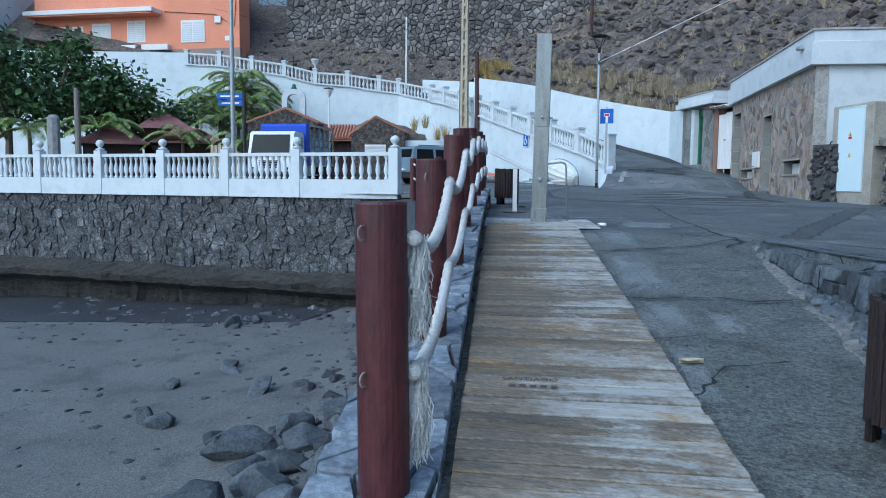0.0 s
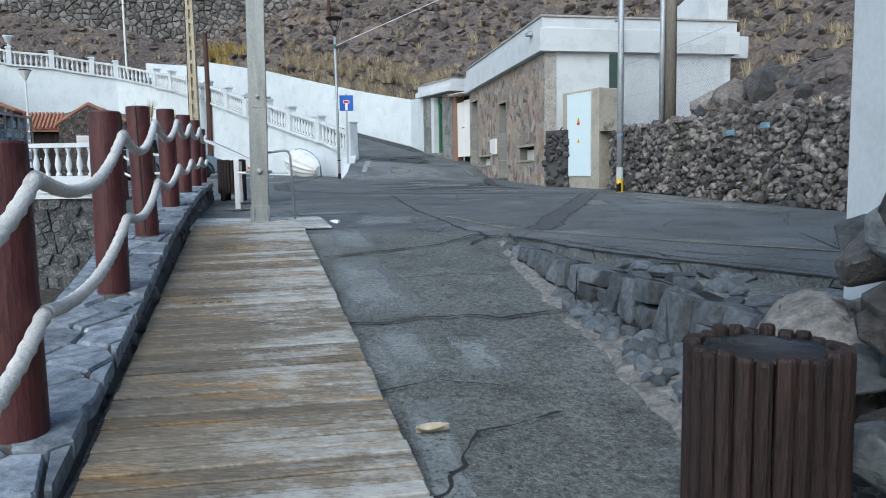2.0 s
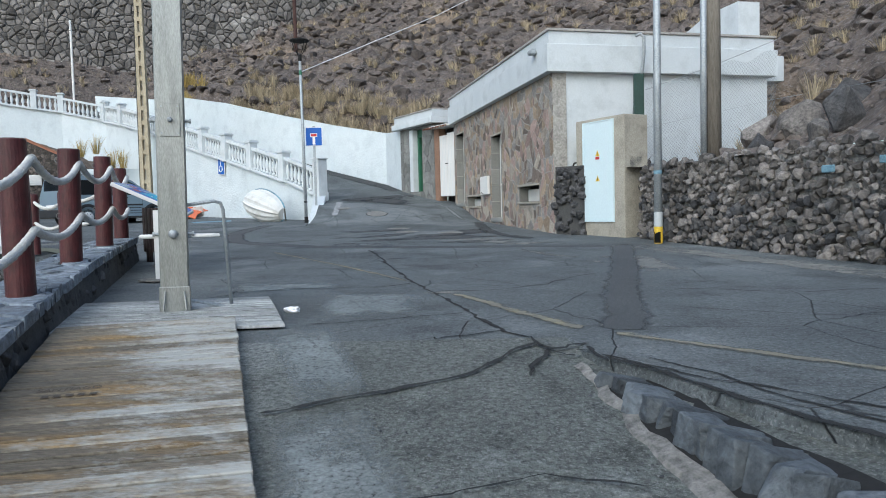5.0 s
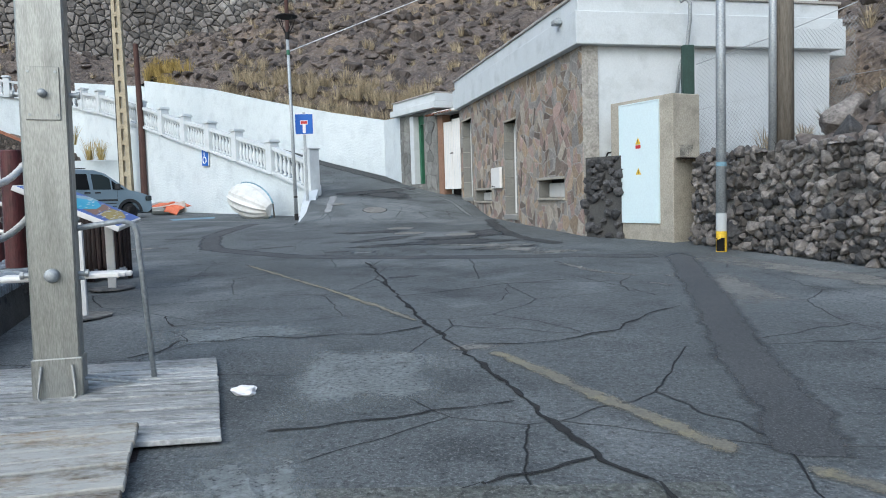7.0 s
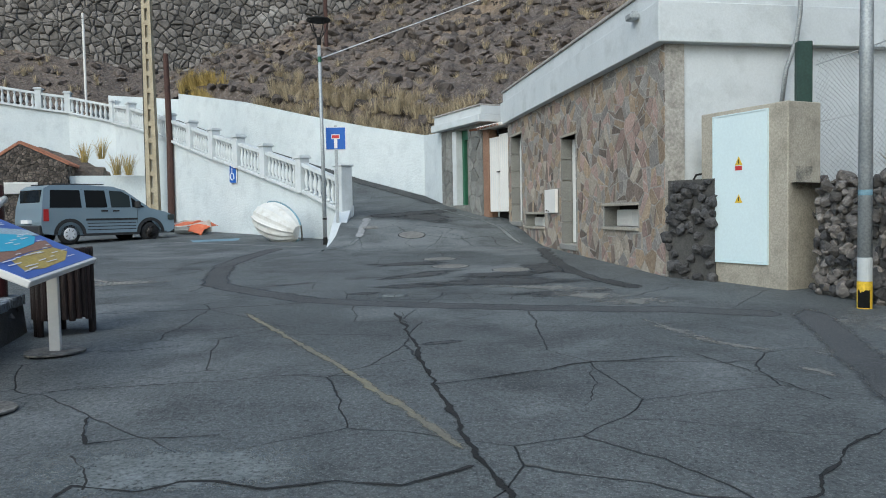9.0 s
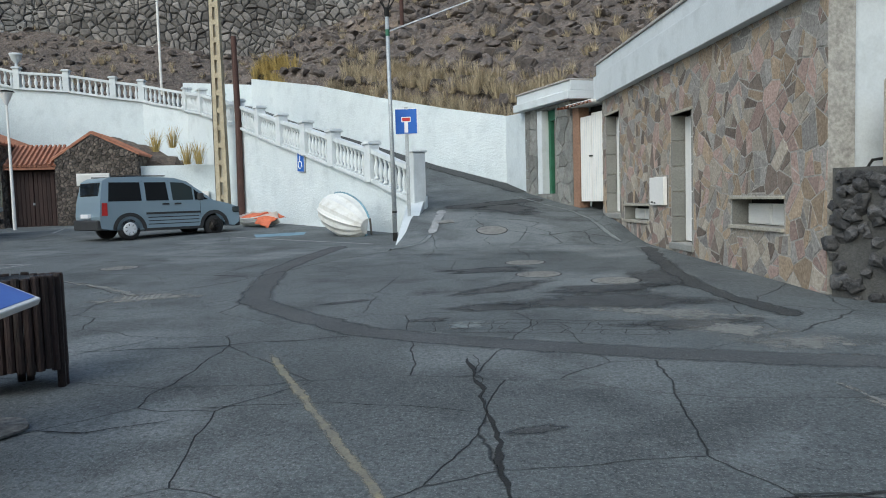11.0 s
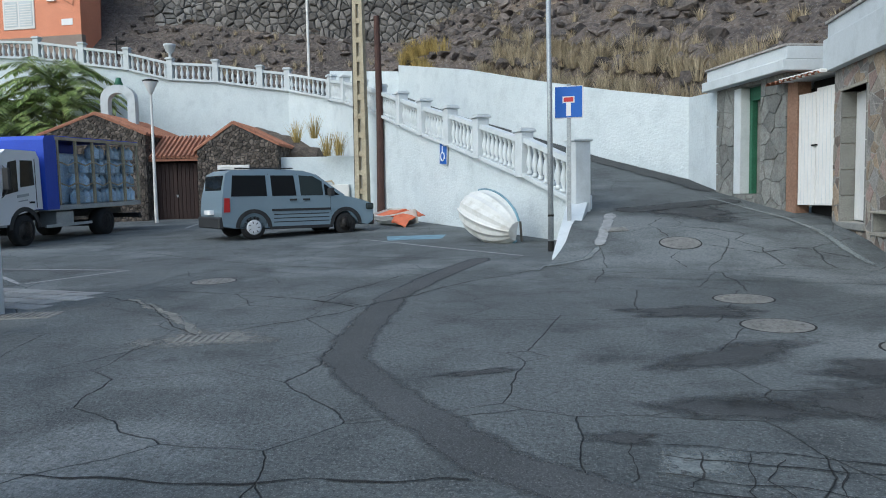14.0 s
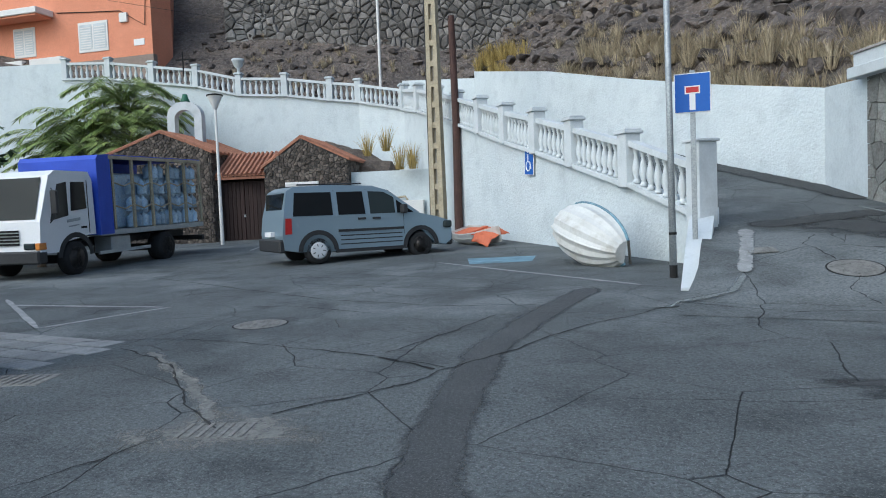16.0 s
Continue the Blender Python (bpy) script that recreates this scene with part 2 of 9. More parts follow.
M_ASPHALT = material("asphalt", [(0.082, 0.093, 0.095), (0.152, 0.168, 0.17), (0.058, 0.066, 0.068)], 0.42, 0.8, 1.0, 30, spots=(0.2, 0.218, 0.22), spot_scale=0.3, spot_at=0.54, cracks=(0.62, 0.0048, (0.024, 0.026, 0.027), 0.2), grain=0.45, grit=75, bump_dist=0.018)
M_SLIP = material("slipway_asphalt", [(0.118, 0.128, 0.116), (0.195, 0.208, 0.19), (0.072, 0.079, 0.07)], 0.9, 0.78, 1.0, 26, spots=(0.25, 0.268, 0.256), spot_scale=0.7, spot_at=0.56, grain=0.6, grit=70, bump_dist=0.03)
M_PATCH = material("new_asphalt", [(0.068, 0.073, 0.076), (0.1, 0.106, 0.109)], 1.2, 0.85, 0.8, 40, grain=0.35, grit=95, feather=(7.0, 0.45, 0.14, 0.3, 0.9), bump_dist=0.012)
M_TAR = material("tarred_asphalt", [(0.036, 0.039, 0.04), (0.06, 0.064, 0.065)], 1.2, 0.8, 0.8, 40, grain=0.35, grit=95, feather=(5.0, 0.7, 0.1, 0.35, 0.92), bump_dist=0.012)
M_CEMENT = material("cement_patch", [(0.23, 0.255, 0.255), (0.33, 0.36, 0.355), (0.18, 0.2, 0.196)], 1.6, 0.8, 0.6, 36, grit=80, grain=0.5, feather=(2.6, 1.5, -0.1, 0.7, 0.75))
# For cracks, and for the shade painted along the road's lip.
M_CRACK_SHADE = material("crack", [(0.014, 0.015, 0.015), (0.03, 0.03, 0.03)], 6, 0.95, 0.3, 50, feather=(6.0, 1.9, 0.02, 0.5, 0.92))
M_MORTARPATCH = material("worn_mortar_patch", [(0.22, 0.22, 0.205), (0.31, 0.305, 0.28), (0.15, 0.15, 0.14)], 2.0, 0.95, 0.7, 25, grit=80, grain=0.4, feather=(4.5, 2.0, 0.1, 0.55, 0.75))
M_YELLOW = material("worn_yellow_line", [(0.27, 0.25, 0.185), (0.2, 0.19, 0.16), (0.32, 0.285, 0.18)], 3.0, 0.85, 0.4, 60, feather=(7.0, 2.4, -0.1, 0.7, 0.85))
M_WHITELINE = material("worn_white_line", [(0.42, 0.43, 0.43), (0.28, 0.29, 0.29), (0.5, 0.5, 0.49)], 3.0, 0.85, 0.3, 60, feather=(9.0, 2.0, -0.35, 0.5, 0.85))
M_BLUELINE = material("faded_blue_paint", [(0.2, 0.36, 0.45), (0.13, 0.2, 0.24), (0.27, 0.43, 0.5)], 2.0, 0.8, 0.3, 60)
M_WHITE = material("white_render", [(0.61, 0.67, 0.69), (0.68, 0.735, 0.75), (0.55, 0.605, 0.625)], 0.6, 0.85, 1.0, 13, bump_dist=0.035, grain=0.08)
M_WHITE_S = material("white_paint_smooth", [(0.565, 0.605, 0.62), (0.63, 0.665, 0.68), (0.5, 0.535, 0.545)], 0.8, 0.75, 0.2, 30, grain=0.08)
M_DECK = material("weathered_plank", [(0.2, 0.172, 0.13), (0.27, 0.225, 0.165), (0.14, 0.128, 0.1)], 0.9, 0.75, 1.0, 14, per_piece=0.28, stretch=(1.2, 7, 1), grain=0.5, bump_dist=0.007, spots=(0.31, 0.215, 0.11), spot_scale=0.7, spot_at=0.54)


def bleach(mt, colour):
    """Paint worn off in blotches, most along the outer half of each plank."""
    nd, ln = mt.node_tree.nodes, mt.node_tree.links
    bs = nd["Principled BSDF"]
    old = bs.inputs["Base Color"].links[0].from_socket
    oc = nd.new("ShaderNodeTexCoord")
    ax = nd.new("ShaderNodeSeparateXYZ")
    ln.new(oc.outputs["Object"], ax.inputs[0])
    side = nd.new("ShaderNodeMapRange")
    for k, v in (("From Min", 0.2), ("From Max", 0.85), ("To Min", -0.2), ("To Max", 0.13)):
        side.inputs[k].default_value = v
    ln.new(ax.outputs["X"], side.inputs["Value"])
    geo = nd.new("ShaderNodeNewGeometry")
    total = side.outputs["Result"]
    mp = nd.new("ShaderNodeMapping")
    mp.inputs["Rotation"].default_value = (0, 0, radians(-12))
    mp.inputs["Scale"].default_value = (0.8, 1.6, 1.0)
    ln.new(geo.outputs["Position"], mp.inputs["Vector"])
    for sc, wt, det in ((0.9, 0.75, 3.0), (9.0, 0.7, 6.0), (40.0, 0.4, 3.0)):
        n = nd.new("ShaderNodeTexNoise")
        n.inputs["Scale"].default_value, n.inputs["Detail"].default_value = sc, det
        ln.new(mp.outputs["Vector"], n.inputs["Vector"])
        m = nd.new("ShaderNodeMath")
        m.operation = "MULTIPLY_ADD"
        ln.new(n.outputs["Fac"], m.inputs[0])
        m.inputs[1].default_value = wt
        ln.new(total, m.inputs[2])
        total = m.outputs[0]
    rnd_ = nd.new("ShaderNodeObjectInfo")
    m = nd.new("ShaderNodeMath")
    m.operation = "MULTIPLY_ADD"
    ln.new(rnd_.outputs["Random"], m.inputs[0])
    m.inputs[1].default_value = 0.22
    ln.new(total, m.inputs[2])
    fac = nd.new("ShaderNodeMapRange")
    fac.inputs["From Min"].default_value, fac.inputs["From Max"].default_value = 1.02, 1.3
    fac.inputs["To Max"].default_value = 0.75
    ln.new(m.outputs[0], fac.inputs["Value"])
    mx = nd.new("ShaderNodeMix")
    mx.data_type = "RGBA"
    ln.new(fac.outputs["Result"], mx.inputs[0])
    ln.new(old, mx.inputs[6])
    mx.inputs[7].default_value = (*colour, 1)
    ln.new(mx.outputs[2], bs.inputs["Base Color"])


bleach(M_DECK, (0.42, 0.43, 0.41))
M_BURNT = material("burnt_lettering", [(0.085, 0.07, 0.055), (0.12, 0.1, 0.08)], 6, 0.9, 0.2, 40)
M_DECK_W = material("bleached_plank", [(0.4, 0.41, 0.4), (0.52, 0.53, 0.52), (0.14, 0.145, 0.13)], 1.6, 0.75, 0.6, 24, per_piece=0.25, stretch=(1.0, 5, 1), grain=0.4, spots=(0.13, 0.14, 0.125), spot_scale=1.3, spot_at=0.55)
M_SLATE = material("slate_slab", [(0.17, 0.205, 0.25), (0.28, 0.315, 0.355), (0.11, 0.13, 0.155)], 2.5, 0.6, 1.0, 16, per_piece=0.3, grain=0.5, bump_dist=0.02)
M_MORTAR = material("dark_mortar", [(0.06, 0.06, 0.06), (0.1, 0.1, 0.095)], 4, 0.95, 0.5, 40)
M_PALEMORTAR = material("pale_mortar", [(0.2, 0.195, 0.18), (0.31, 0.3, 0.28), (0.12, 0.118, 0.112)], 3.0, 0.95, 1.0, 18, grain=0.5, bump_dist=0.03)
M_LAVA = material("lava_rock", [(0.06, 0.061, 0.065), (0.115, 0.112, 0.11), (0.042, 0.042, 0.044)], 4, 0.9, 1.0, 24, per_piece=0.4, bump_dist=0.03, grain=0.45)
M_LAVA_B = material("brown_lava_rock", [(0.17, 0.155, 0.143), (0.28, 0.255, 0.233), (0.1, 0.094, 0.09)], 3, 0.9, 0.9, 22, per_piece=0.45, bump_dist=0.03, grain=0.45)
M_BASALT = material("blue_grey_basalt", [(0.075, 0.088, 0.1), (0.135, 0.152, 0.167), (0.05, 0.058, 0.066)], 2.5, 0.8, 1.0, 24, per_piece=0.45, bump_dist=0.025, grain=0.4)
M_POST = material("oxblood_paint", [(0.055, 0.014, 0.016), (0.085, 0.022, 0.023), (0.035, 0.011, 0.012)], 2.5, 0.4, 0.35, 18, per_piece=0.12, stretch=(2, 2, 0.7))
M_ROPE = material("white_rope", [(0.6, 0.6, 0.57), (0.72, 0.71, 0.67), (0.5, 0.49, 0.46)], 9, 0.9, 0.8, 90, grain=0.15)
M_BROWNPOLE = material("dark_brown_timber", [(0.019, 0.011, 0.01), (0.036, 0.02, 0.018), (0.011, 0.008, 0.007)], 4, 0.5, 0.8, 30, per_piece=0.35, stretch=(2, 2, 0.4), grain=0.4)
M_STEEL = material("brushed_steel", [(0.37, 0.375, 0.35), (0.45, 0.455, 0.425), (0.3, 0.305, 0.28)], 1.5, 0.36, 0.08, 60, metal=0.7, stretch=(3, 3, 0.4), rough2=0.55)
M_GALV = material("galvanised_steel", [(0.36, 0.39, 0.405), (0.45, 0.48, 0.495)], 3, 0.45, 0.1, 40, metal=0.4)
M_PALEGREY = material("pale_grey_paint", [(0.43, 0.46, 0.465), (0.5, 0.53, 0.535)], 3, 0.6, 0.05, 30, grain=0.06)
M_CREAM = material("cream_render", [(0.38, 0.35, 0.29), (0.46, 0.43, 0.36), (0.31, 0.29, 0.24)], 1.2, 0.9, 0.3, 40)
M_PALEBLUE = material("pale_blue_metal_door", [(0.62, 0.74, 0.77), (0.66, 0.78, 0.8)], 1.0, 0.4, 0.03, 30, grain=0.06)
M_FLAG = [material("flagstone_%s" % n, c, 9.0, 0.7, 0.7, 28, per_piece=0.25, grain=0.35) for n, c in (
    ("ochre", [(0.34, 0.26, 0.18), (0.42, 0.33, 0.24), (0.27, 0.205, 0.14)]), ("grey", [(0.28, 0.265, 0.245), (0.36, 0.34, 0.315), (0.22, 0.205, 0.19)]),
    ("rose", [(0.37, 0.265, 0.225), (0.43, 0.325, 0.285), (0.3, 0.21, 0.18)]), ("dark", [(0.16, 0.13, 0.11), (0.23, 0.185, 0.155)]), ("tan", [(0.36, 0.315, 0.255), (0.44, 0.39, 0.325)]))]
M_JOINT = material("pale_joint", [(0.38, 0.365, 0.33), (0.47, 0.45, 0.41), (0.29, 0.275, 0.25)], 3.0, 0.95, 0.8, 20, grain=0.35, bump_dist=0.015)
M_HUTSTONE = material("grey_green_stone", [(0.2, 0.21, 0.2), (0.28, 0.28, 0.26), (0.16, 0.15, 0.14)], 2.5, 0.8, 0.5, 25, per_piece=0.25)
M_BLOCK = material("cement_block", [(0.2, 0.2, 0.185), (0.26, 0.26, 0.24)], 1.8, 0.9, 0.4, 50, per_piece=0.12)
M_CEMENTBLOCK = material("cement_step", [(0.26, 0.26, 0.245), (0.33, 0.33, 0.31)], 2.0, 0.9, 0.4, 40)
M_GREEN = material("green_paint", [(0.03, 0.13, 0.075), (0.045, 0.17, 0.1)], 3, 0.5, 0.1, 30)
M_GREENPOST = material("dark_green_post", [(0.02, 0.05, 0.04), (0.03, 0.07, 0.055)], 3, 0.5, 0.1, 30)
# Black parts, and the painted darkness of unlit openings and gaps.
M_DARK = material("black_and_unlit", [(0.012, 0.012, 0.012), (0.02, 0.02, 0.02)], 3, 0.9, 0.1, 30)
M_TERRA = material("terracotta_tile", [(0.36, 0.16, 0.1), (0.44, 0.21, 0.13), (0.26, 0.12, 0.08)], 4, 0.8, 0.4, 30, per_piece=0.2)
M_ORANGE = material("orange_render", [(0.76, 0.3, 0.175), (0.82, 0.345, 0.21)], 0.6, 0.85, 0.25, 20)
M_TAUPE = material("taupe_plinth", [(0.3, 0.24, 0.2), (0.35, 0.28, 0.24)], 1, 0.85, 0.15, 20)
M_HILL = material("volcanic_slope", [(0.15, 0.125, 0.11), (0.235, 0.19, 0.16), (0.085, 0.074, 0.07)], 0.25, 0.95, 1.0, 4.0, spots=(0.31, 0.235, 0.165), spot_scale=0.16, spot_at=0.55, bump_dist=0.3, detail=12, grain=0.4, grit=11)
M_SAND = material("damp_dark_sand", [(0.12, 0.12, 0.112), (0.165, 0.163, 0.15), (0.075, 0.076, 0.073)], 0.35, 0.6, 0.6, 20, rough2=0.8, grain=0.35, grit=40)
M_WETSAND = material("wet_black_gravel", [(0.035, 0.037, 0.042), (0.06, 0.062, 0.066)], 1.5, 0.4, 0.5, 40)
M_GRASS = material("dry_grass", [(0.4, 0.33, 0.22), (0.5, 0.42, 0.29), (0.3, 0.235, 0.15)], 1.5, 0.9, 0.0, 20, per_piece=0.35, island=True)
M_YGRASS = material("yellow_grass", [(0.42, 0.31, 0.1), (0.5, 0.38, 0.14), (0.3, 0.22, 0.08)], 1.5, 0.9, 0.0, 20, per_piece=0.3, island=True)
M_LEAF = material("tree_leaf", [(0.075, 0.135, 0.045), (0.13, 0.2, 0.075), (0.05, 0.09, 0.035)], 1.5, 0.55, 0.0, 20, per_piece=0.5, island=True)
M_PALM = material("palm_frond", [(0.24, 0.34, 0.09), (0.38, 0.44, 0.15), (0.13, 0.21, 0.06)], 1.5, 0.45, 0.0, 20, per_piece=0.5, island=True)
M_BARK = material("bark", [(0.16, 0.13, 0.1), (0.22, 0.19, 0.15)], 5, 0.9, 0.6, 30)
M_POLEWOOD = material("grey_timber_pole", [(0.2, 0.18, 0.15), (0.28, 0.25, 0.21), (0.14, 0.125, 0.1)], 3, 0.85, 0.5, 30, stretch=(3, 3, 0.3))
M_CONPOLE = material("yellowed_concrete", [(0.42, 0.36, 0.25), (0.5, 0.44, 0.32), (0.34, 0.29, 0.2)], 1.5, 0.85, 0.3, 30)
M_RUST = material("rusty_brown_pole", [(0.06, 0.03, 0.025), (0.09, 0.045, 0.035)], 3, 0.7, 0.3, 30)
M_BLUESIGN = material("blue_sign_paint", [(0.015, 0.1, 0.42), (0.018, 0.115, 0.46)], 1, 0.45, 0.02, 30, grain=0.06)
M_RED = material("red_paint", [(0.45, 0.03, 0.03), (0.5, 0.04, 0.04)], 1, 0.5, 0.02, 30, grain=0.06)
M_SIGNWHITE = material("sign_white", [(0.75, 0.75, 0.75), (0.8, 0.8, 0.8)], 1, 0.5, 0.02, 30, grain=0.06)
M_BOAT = material("white_boat_paint", [(0.6, 0.6, 0.575), (0.68, 0.68, 0.655), (0.5, 0.485, 0.44)], 1.5, 0.55, 0.08, 18, grain=0.08)
M_BOATORANGE = material("orange_boat_paint", [(0.6, 0.14, 0.06), (0.68, 0.19, 0.09), (0.5, 0.11, 0.05)], 2, 0.55, 0.1, 25)
M_VAN = material("blue_grey_car_paint", [(0.22, 0.29, 0.345), (0.24, 0.31, 0.36)], 0.8, 0.26, 0.0, 30, metal=0.3, grain=0.03)
M_BLACKPLASTIC = material("black_plastic", [(0.025, 0.026, 0.028), (0.04, 0.041, 0.043)], 3, 0.6, 0.05, 40)
M_TYRE = material("tyre_rubber", [(0.018, 0.018, 0.019), (0.03, 0.03, 0.03)], 5, 0.85, 0.2, 50)
M_RIM = material("silver_wheel", [(0.6, 0.61, 0.62), (0.68, 0.69, 0.7)], 3, 0.4, 0.0, 40, grain=0.06)
M_STEELRIM = material("dark_steel_wheel", [(0.07, 0.065, 0.06), (0.1, 0.09, 0.085)], 3, 0.5, 0.0, 40, metal=0.4)
M_TRUCKWHITE = material("truck_white_paint", [(0.72, 0.73, 0.74), (0.77, 0.78, 0.79)], 0.8, 0.35, 0.0, 30, grain=0.06)
M_TARP = material("blue_tarpaulin", [(0.02, 0.06, 0.42), (0.03, 0.08, 0.5)], 1.5, 0.55, 0.2, 15, grain=0.06)
M_BOTTLE = material("pale_blue_bottle", [(0.45, 0.6, 0.74), (0.6, 0.71, 0.8), (0.3, 0.47, 0.68)], 5, 0.25, 0.1, 25, per_piece=0.35)
M_WOODDOOR = material("dark_plank_door", [(0.032, 0.018, 0.016), (0.055, 0.032, 0.028)], 3, 0.7, 0.4, 30, per_piece=0.25, stretch=(3, 3, 0.5))
M_PLASTICBAG = material("black_bin_bag", [(0.02, 0.022, 0.026), (0.03, 0.034, 0.04)], 4, 0.3, 0.6, 20, bump_dist=0.05)
M_TAIL = material("tail_light_red", [(0.4, 0.02, 0.02), (0.5, 0.03, 0.03)], 3, 0.25, 0.0, 40)
M_AMBER = material("amber_lens", [(0.6, 0.2, 0.03), (0.65, 0.24, 0.04)], 3, 0.3, 0.0, 40)
M_PAVE = material("pale_paving", [(0.26, 0.27, 0.27), (0.34, 0.34, 0.33), (0.2, 0.2, 0.2)], 2, 0.8, 0.3, 40, per_piece=0.15)
M_IRON = material("cast_iron", [(0.2, 0.197, 0.183), (0.29, 0.285, 0.265), (0.13, 0.128, 0.12)], 6, 0.7, 0.4, 60, metal=0.15)
M_SEA = material("sign_picture_blue", [(0.06, 0.12, 0.42), (0.09, 0.18, 0.5)], 3, 0.4, 0.0, 30, stretch=(1, 1, 1), grain=0.06)
M_CYAN = material("sign_picture_cyan", [(0.05, 0.42, 0.62), (0.08, 0.5, 0.68)], 3, 0.4, 0.0, 30, grain=0.06)
M_SANDPIC = material("sign_picture_sand", [(0.55, 0.42, 0.1), (0.5, 0.36, 0.12)], 3, 0.4, 0.0, 30)
M_BROWNPIC = material("sign_picture_brown", [(0.3, 0.16, 0.11), (0.36, 0.2, 0.14)], 3, 0.4, 0.0, 30)
M_PALEPIC = material("sign_picture_pale", [(0.5, 0.62, 0.68), (0.42, 0.56, 0.64)], 3, 0.4, 0.0, 30)
M_REDPIC = material("sign_picture_red", [(0.55, 0.1, 0.08), (0.6, 0.14, 0.1)], 3, 0.4, 0.0, 30)
M_SHUTTER = material("white_shutter", [(0.72, 0.71, 0.68), (0.77, 0.76, 0.73)], 2, 0.6, 0.1, 20, grain=0.06)
M_RUSTYBROWN = material("rust_brown_jamb", [(0.26, 0.15, 0.1), (0.32, 0.2, 0.14)], 2, 0.8, 0.2, 20)
M_BLUETILE = material("blue_grey_cladding", [(0.22, 0.29, 0.36), (0.28, 0.35, 0.42)], 2, 0.8, 0.3, 20, per_piece=0.2)


def glass(name, tint, rough=0.05, alpha=0.35):
    mt = bpy.data.materials.new(name)
    mt.use_nodes = True
    bs = mt.node_tree.nodes["Principled BSDF"]
    bs.inputs["Base Color"].default_value = (*tint, 1)
    bs.inputs["Roughness"].default_value = rough
    bs.inputs["Transmission Weight"].default_value = alpha
    bs.inputs["IOR"].default_value = 1.3
    return mt


M_GLASS = glass("dark_window_glass", (0.01, 0.012, 0.014), 0.06, 0.0)
M_WINDSHIELD = glass("windscreen_glass", (0.03, 0.04, 0.042), 0.04, 0.0)

# ---- heights of the place ----
KERB_D = Vector((-0.3219, 0.9468, 0))  # along the quay edge
KERB_N = Vector((0.9468, 0.3219, 0))   # from the beach towards the road
KERB_0 = Vector((-1.2, -2.17, 0))


def kerb_pt(y, off=0.0):
    return KERB_0 + KERB_D * ((y + 2.17) / KERB_D.y) + KERB_N * off


def plaza_z(y):
    return 0.27 + 0.031 * max(y, 4.0)


def slip_z(y):
    return 0.394 + 0.093 * (y - 4.0) if y < 4 else plaza_z(y)


RISE = [(21, 0), (24, 0.38), (27, 0.62), (30, 0.95), (32, 1.17), (36, 1.87), (42.4, 3.2), (46.3, 3.96), (56, 6.2), (62, 7.2)]


def ramp_z(x, y):
    return plaza_z(y) + lerp(RISE, y - 0.55 * x) * min(1, max(0, (y - 20) / 3.0))


def rock_edge_x(y):
    """Foot of the rubble wall on the slipway."""
    return lerp([(-9, 3.4), (-4, 2.35), (-2.2, 1.98), (-1.0, 1.74), (-0.2, 1.6), (0.6, 1.42), (1.4, 1.21), (2.05, 1.1), (3.05, 0.95), (4.2, 0.75)], y)


def rock_top_x(y):
    """Upper front edge of the rubble wall."""
    return lerp([(-9, 4.0), (-4, 2.7), (-2.2, 2.36), (-0.9, 2.12), (-0.2, 1.92), (0.4, 1.72), (0.9, 1.54), (1.4, 1.36), (2.0, 1.19), (2.95, 0.99), (4.2, 0.8)], y)


def road_edge_x(y):
    """Where the broken lip of the road's asphalt begins behind the boulders."""
    base = lerp([(-9, 9.0), (-1.6, 4.4), (0.2, 2.85), (0.8, 2.36), (1.3, 2.03), (1.95, 1.64), (2.7, 1.3), (3.3, 1.02), (4.0, 0.86)], y)
    return base + 0.05 * noise.noise(Vector((y * 2.3, 4.0, 0.5))) + 0.03 * noise.noise(Vector((y * 8.0, 2.0, 0.5)))


def sheet(bm, xs, ys, zf, keep=None):
    v = {}
    for i, x in enumerate(xs):
        for j, y in enumerate(ys):
            v[i, j] = bm.verts.new((x, y, zf(x, y)))
    for i in range(len(xs) - 1):
        for j in range(len(ys) - 1):
            if keep is None or keep((xs[i] + xs[i + 1]) / 2, (ys[j] + ys[j + 1]) / 2):
                bm.faces.new((v[i, j], v[i + 1, j], v[i + 1, j + 1], v[i, j + 1]))
    bmesh.ops.delete(bm, geom=[w for w in bm.verts if not w.link_faces], context="VERTS")
    return bm


# ---- ground ----
BAL_A = (-10.35, 15.3)
BAL_B = (-60.0, 12.3)


def edge_x(y):
    """West edge of the road along the beach."""
    if y < 11:
        return kerb_pt(y).x
    if y < 15.4:
        return lerp([(11, kerb_pt(11).x), (13, -7.2), (15.3, -10.2), (16.6, -30.0)], y)
    return -60.0


bm = B()
ys = [4 + 0.5 * k for k in range(0, 70)]
rows_prev = None
for y in ys:
    xs = [edge_x(y) if y < 15.4 else -60.0] + [edge_x(y) + (40 - edge_x(y)) * f for f in (0.1, 0.2, 0.3, 0.45, 0.6, 0.8, 1.0)]
    row = [bm.verts.new((x, y, plaza_z(y))) for x in xs]
    if rows_prev:
        for k in range(len(row) - 1):
            bm.faces.new((rows_prev[k], rows_prev[k + 1], row[k + 1], row[k]))
    rows_prev = row
ground = solid("ground", bm, M_ASPHALT, "worn grey asphalt square with cracks and patches", "ground", smooth=True)

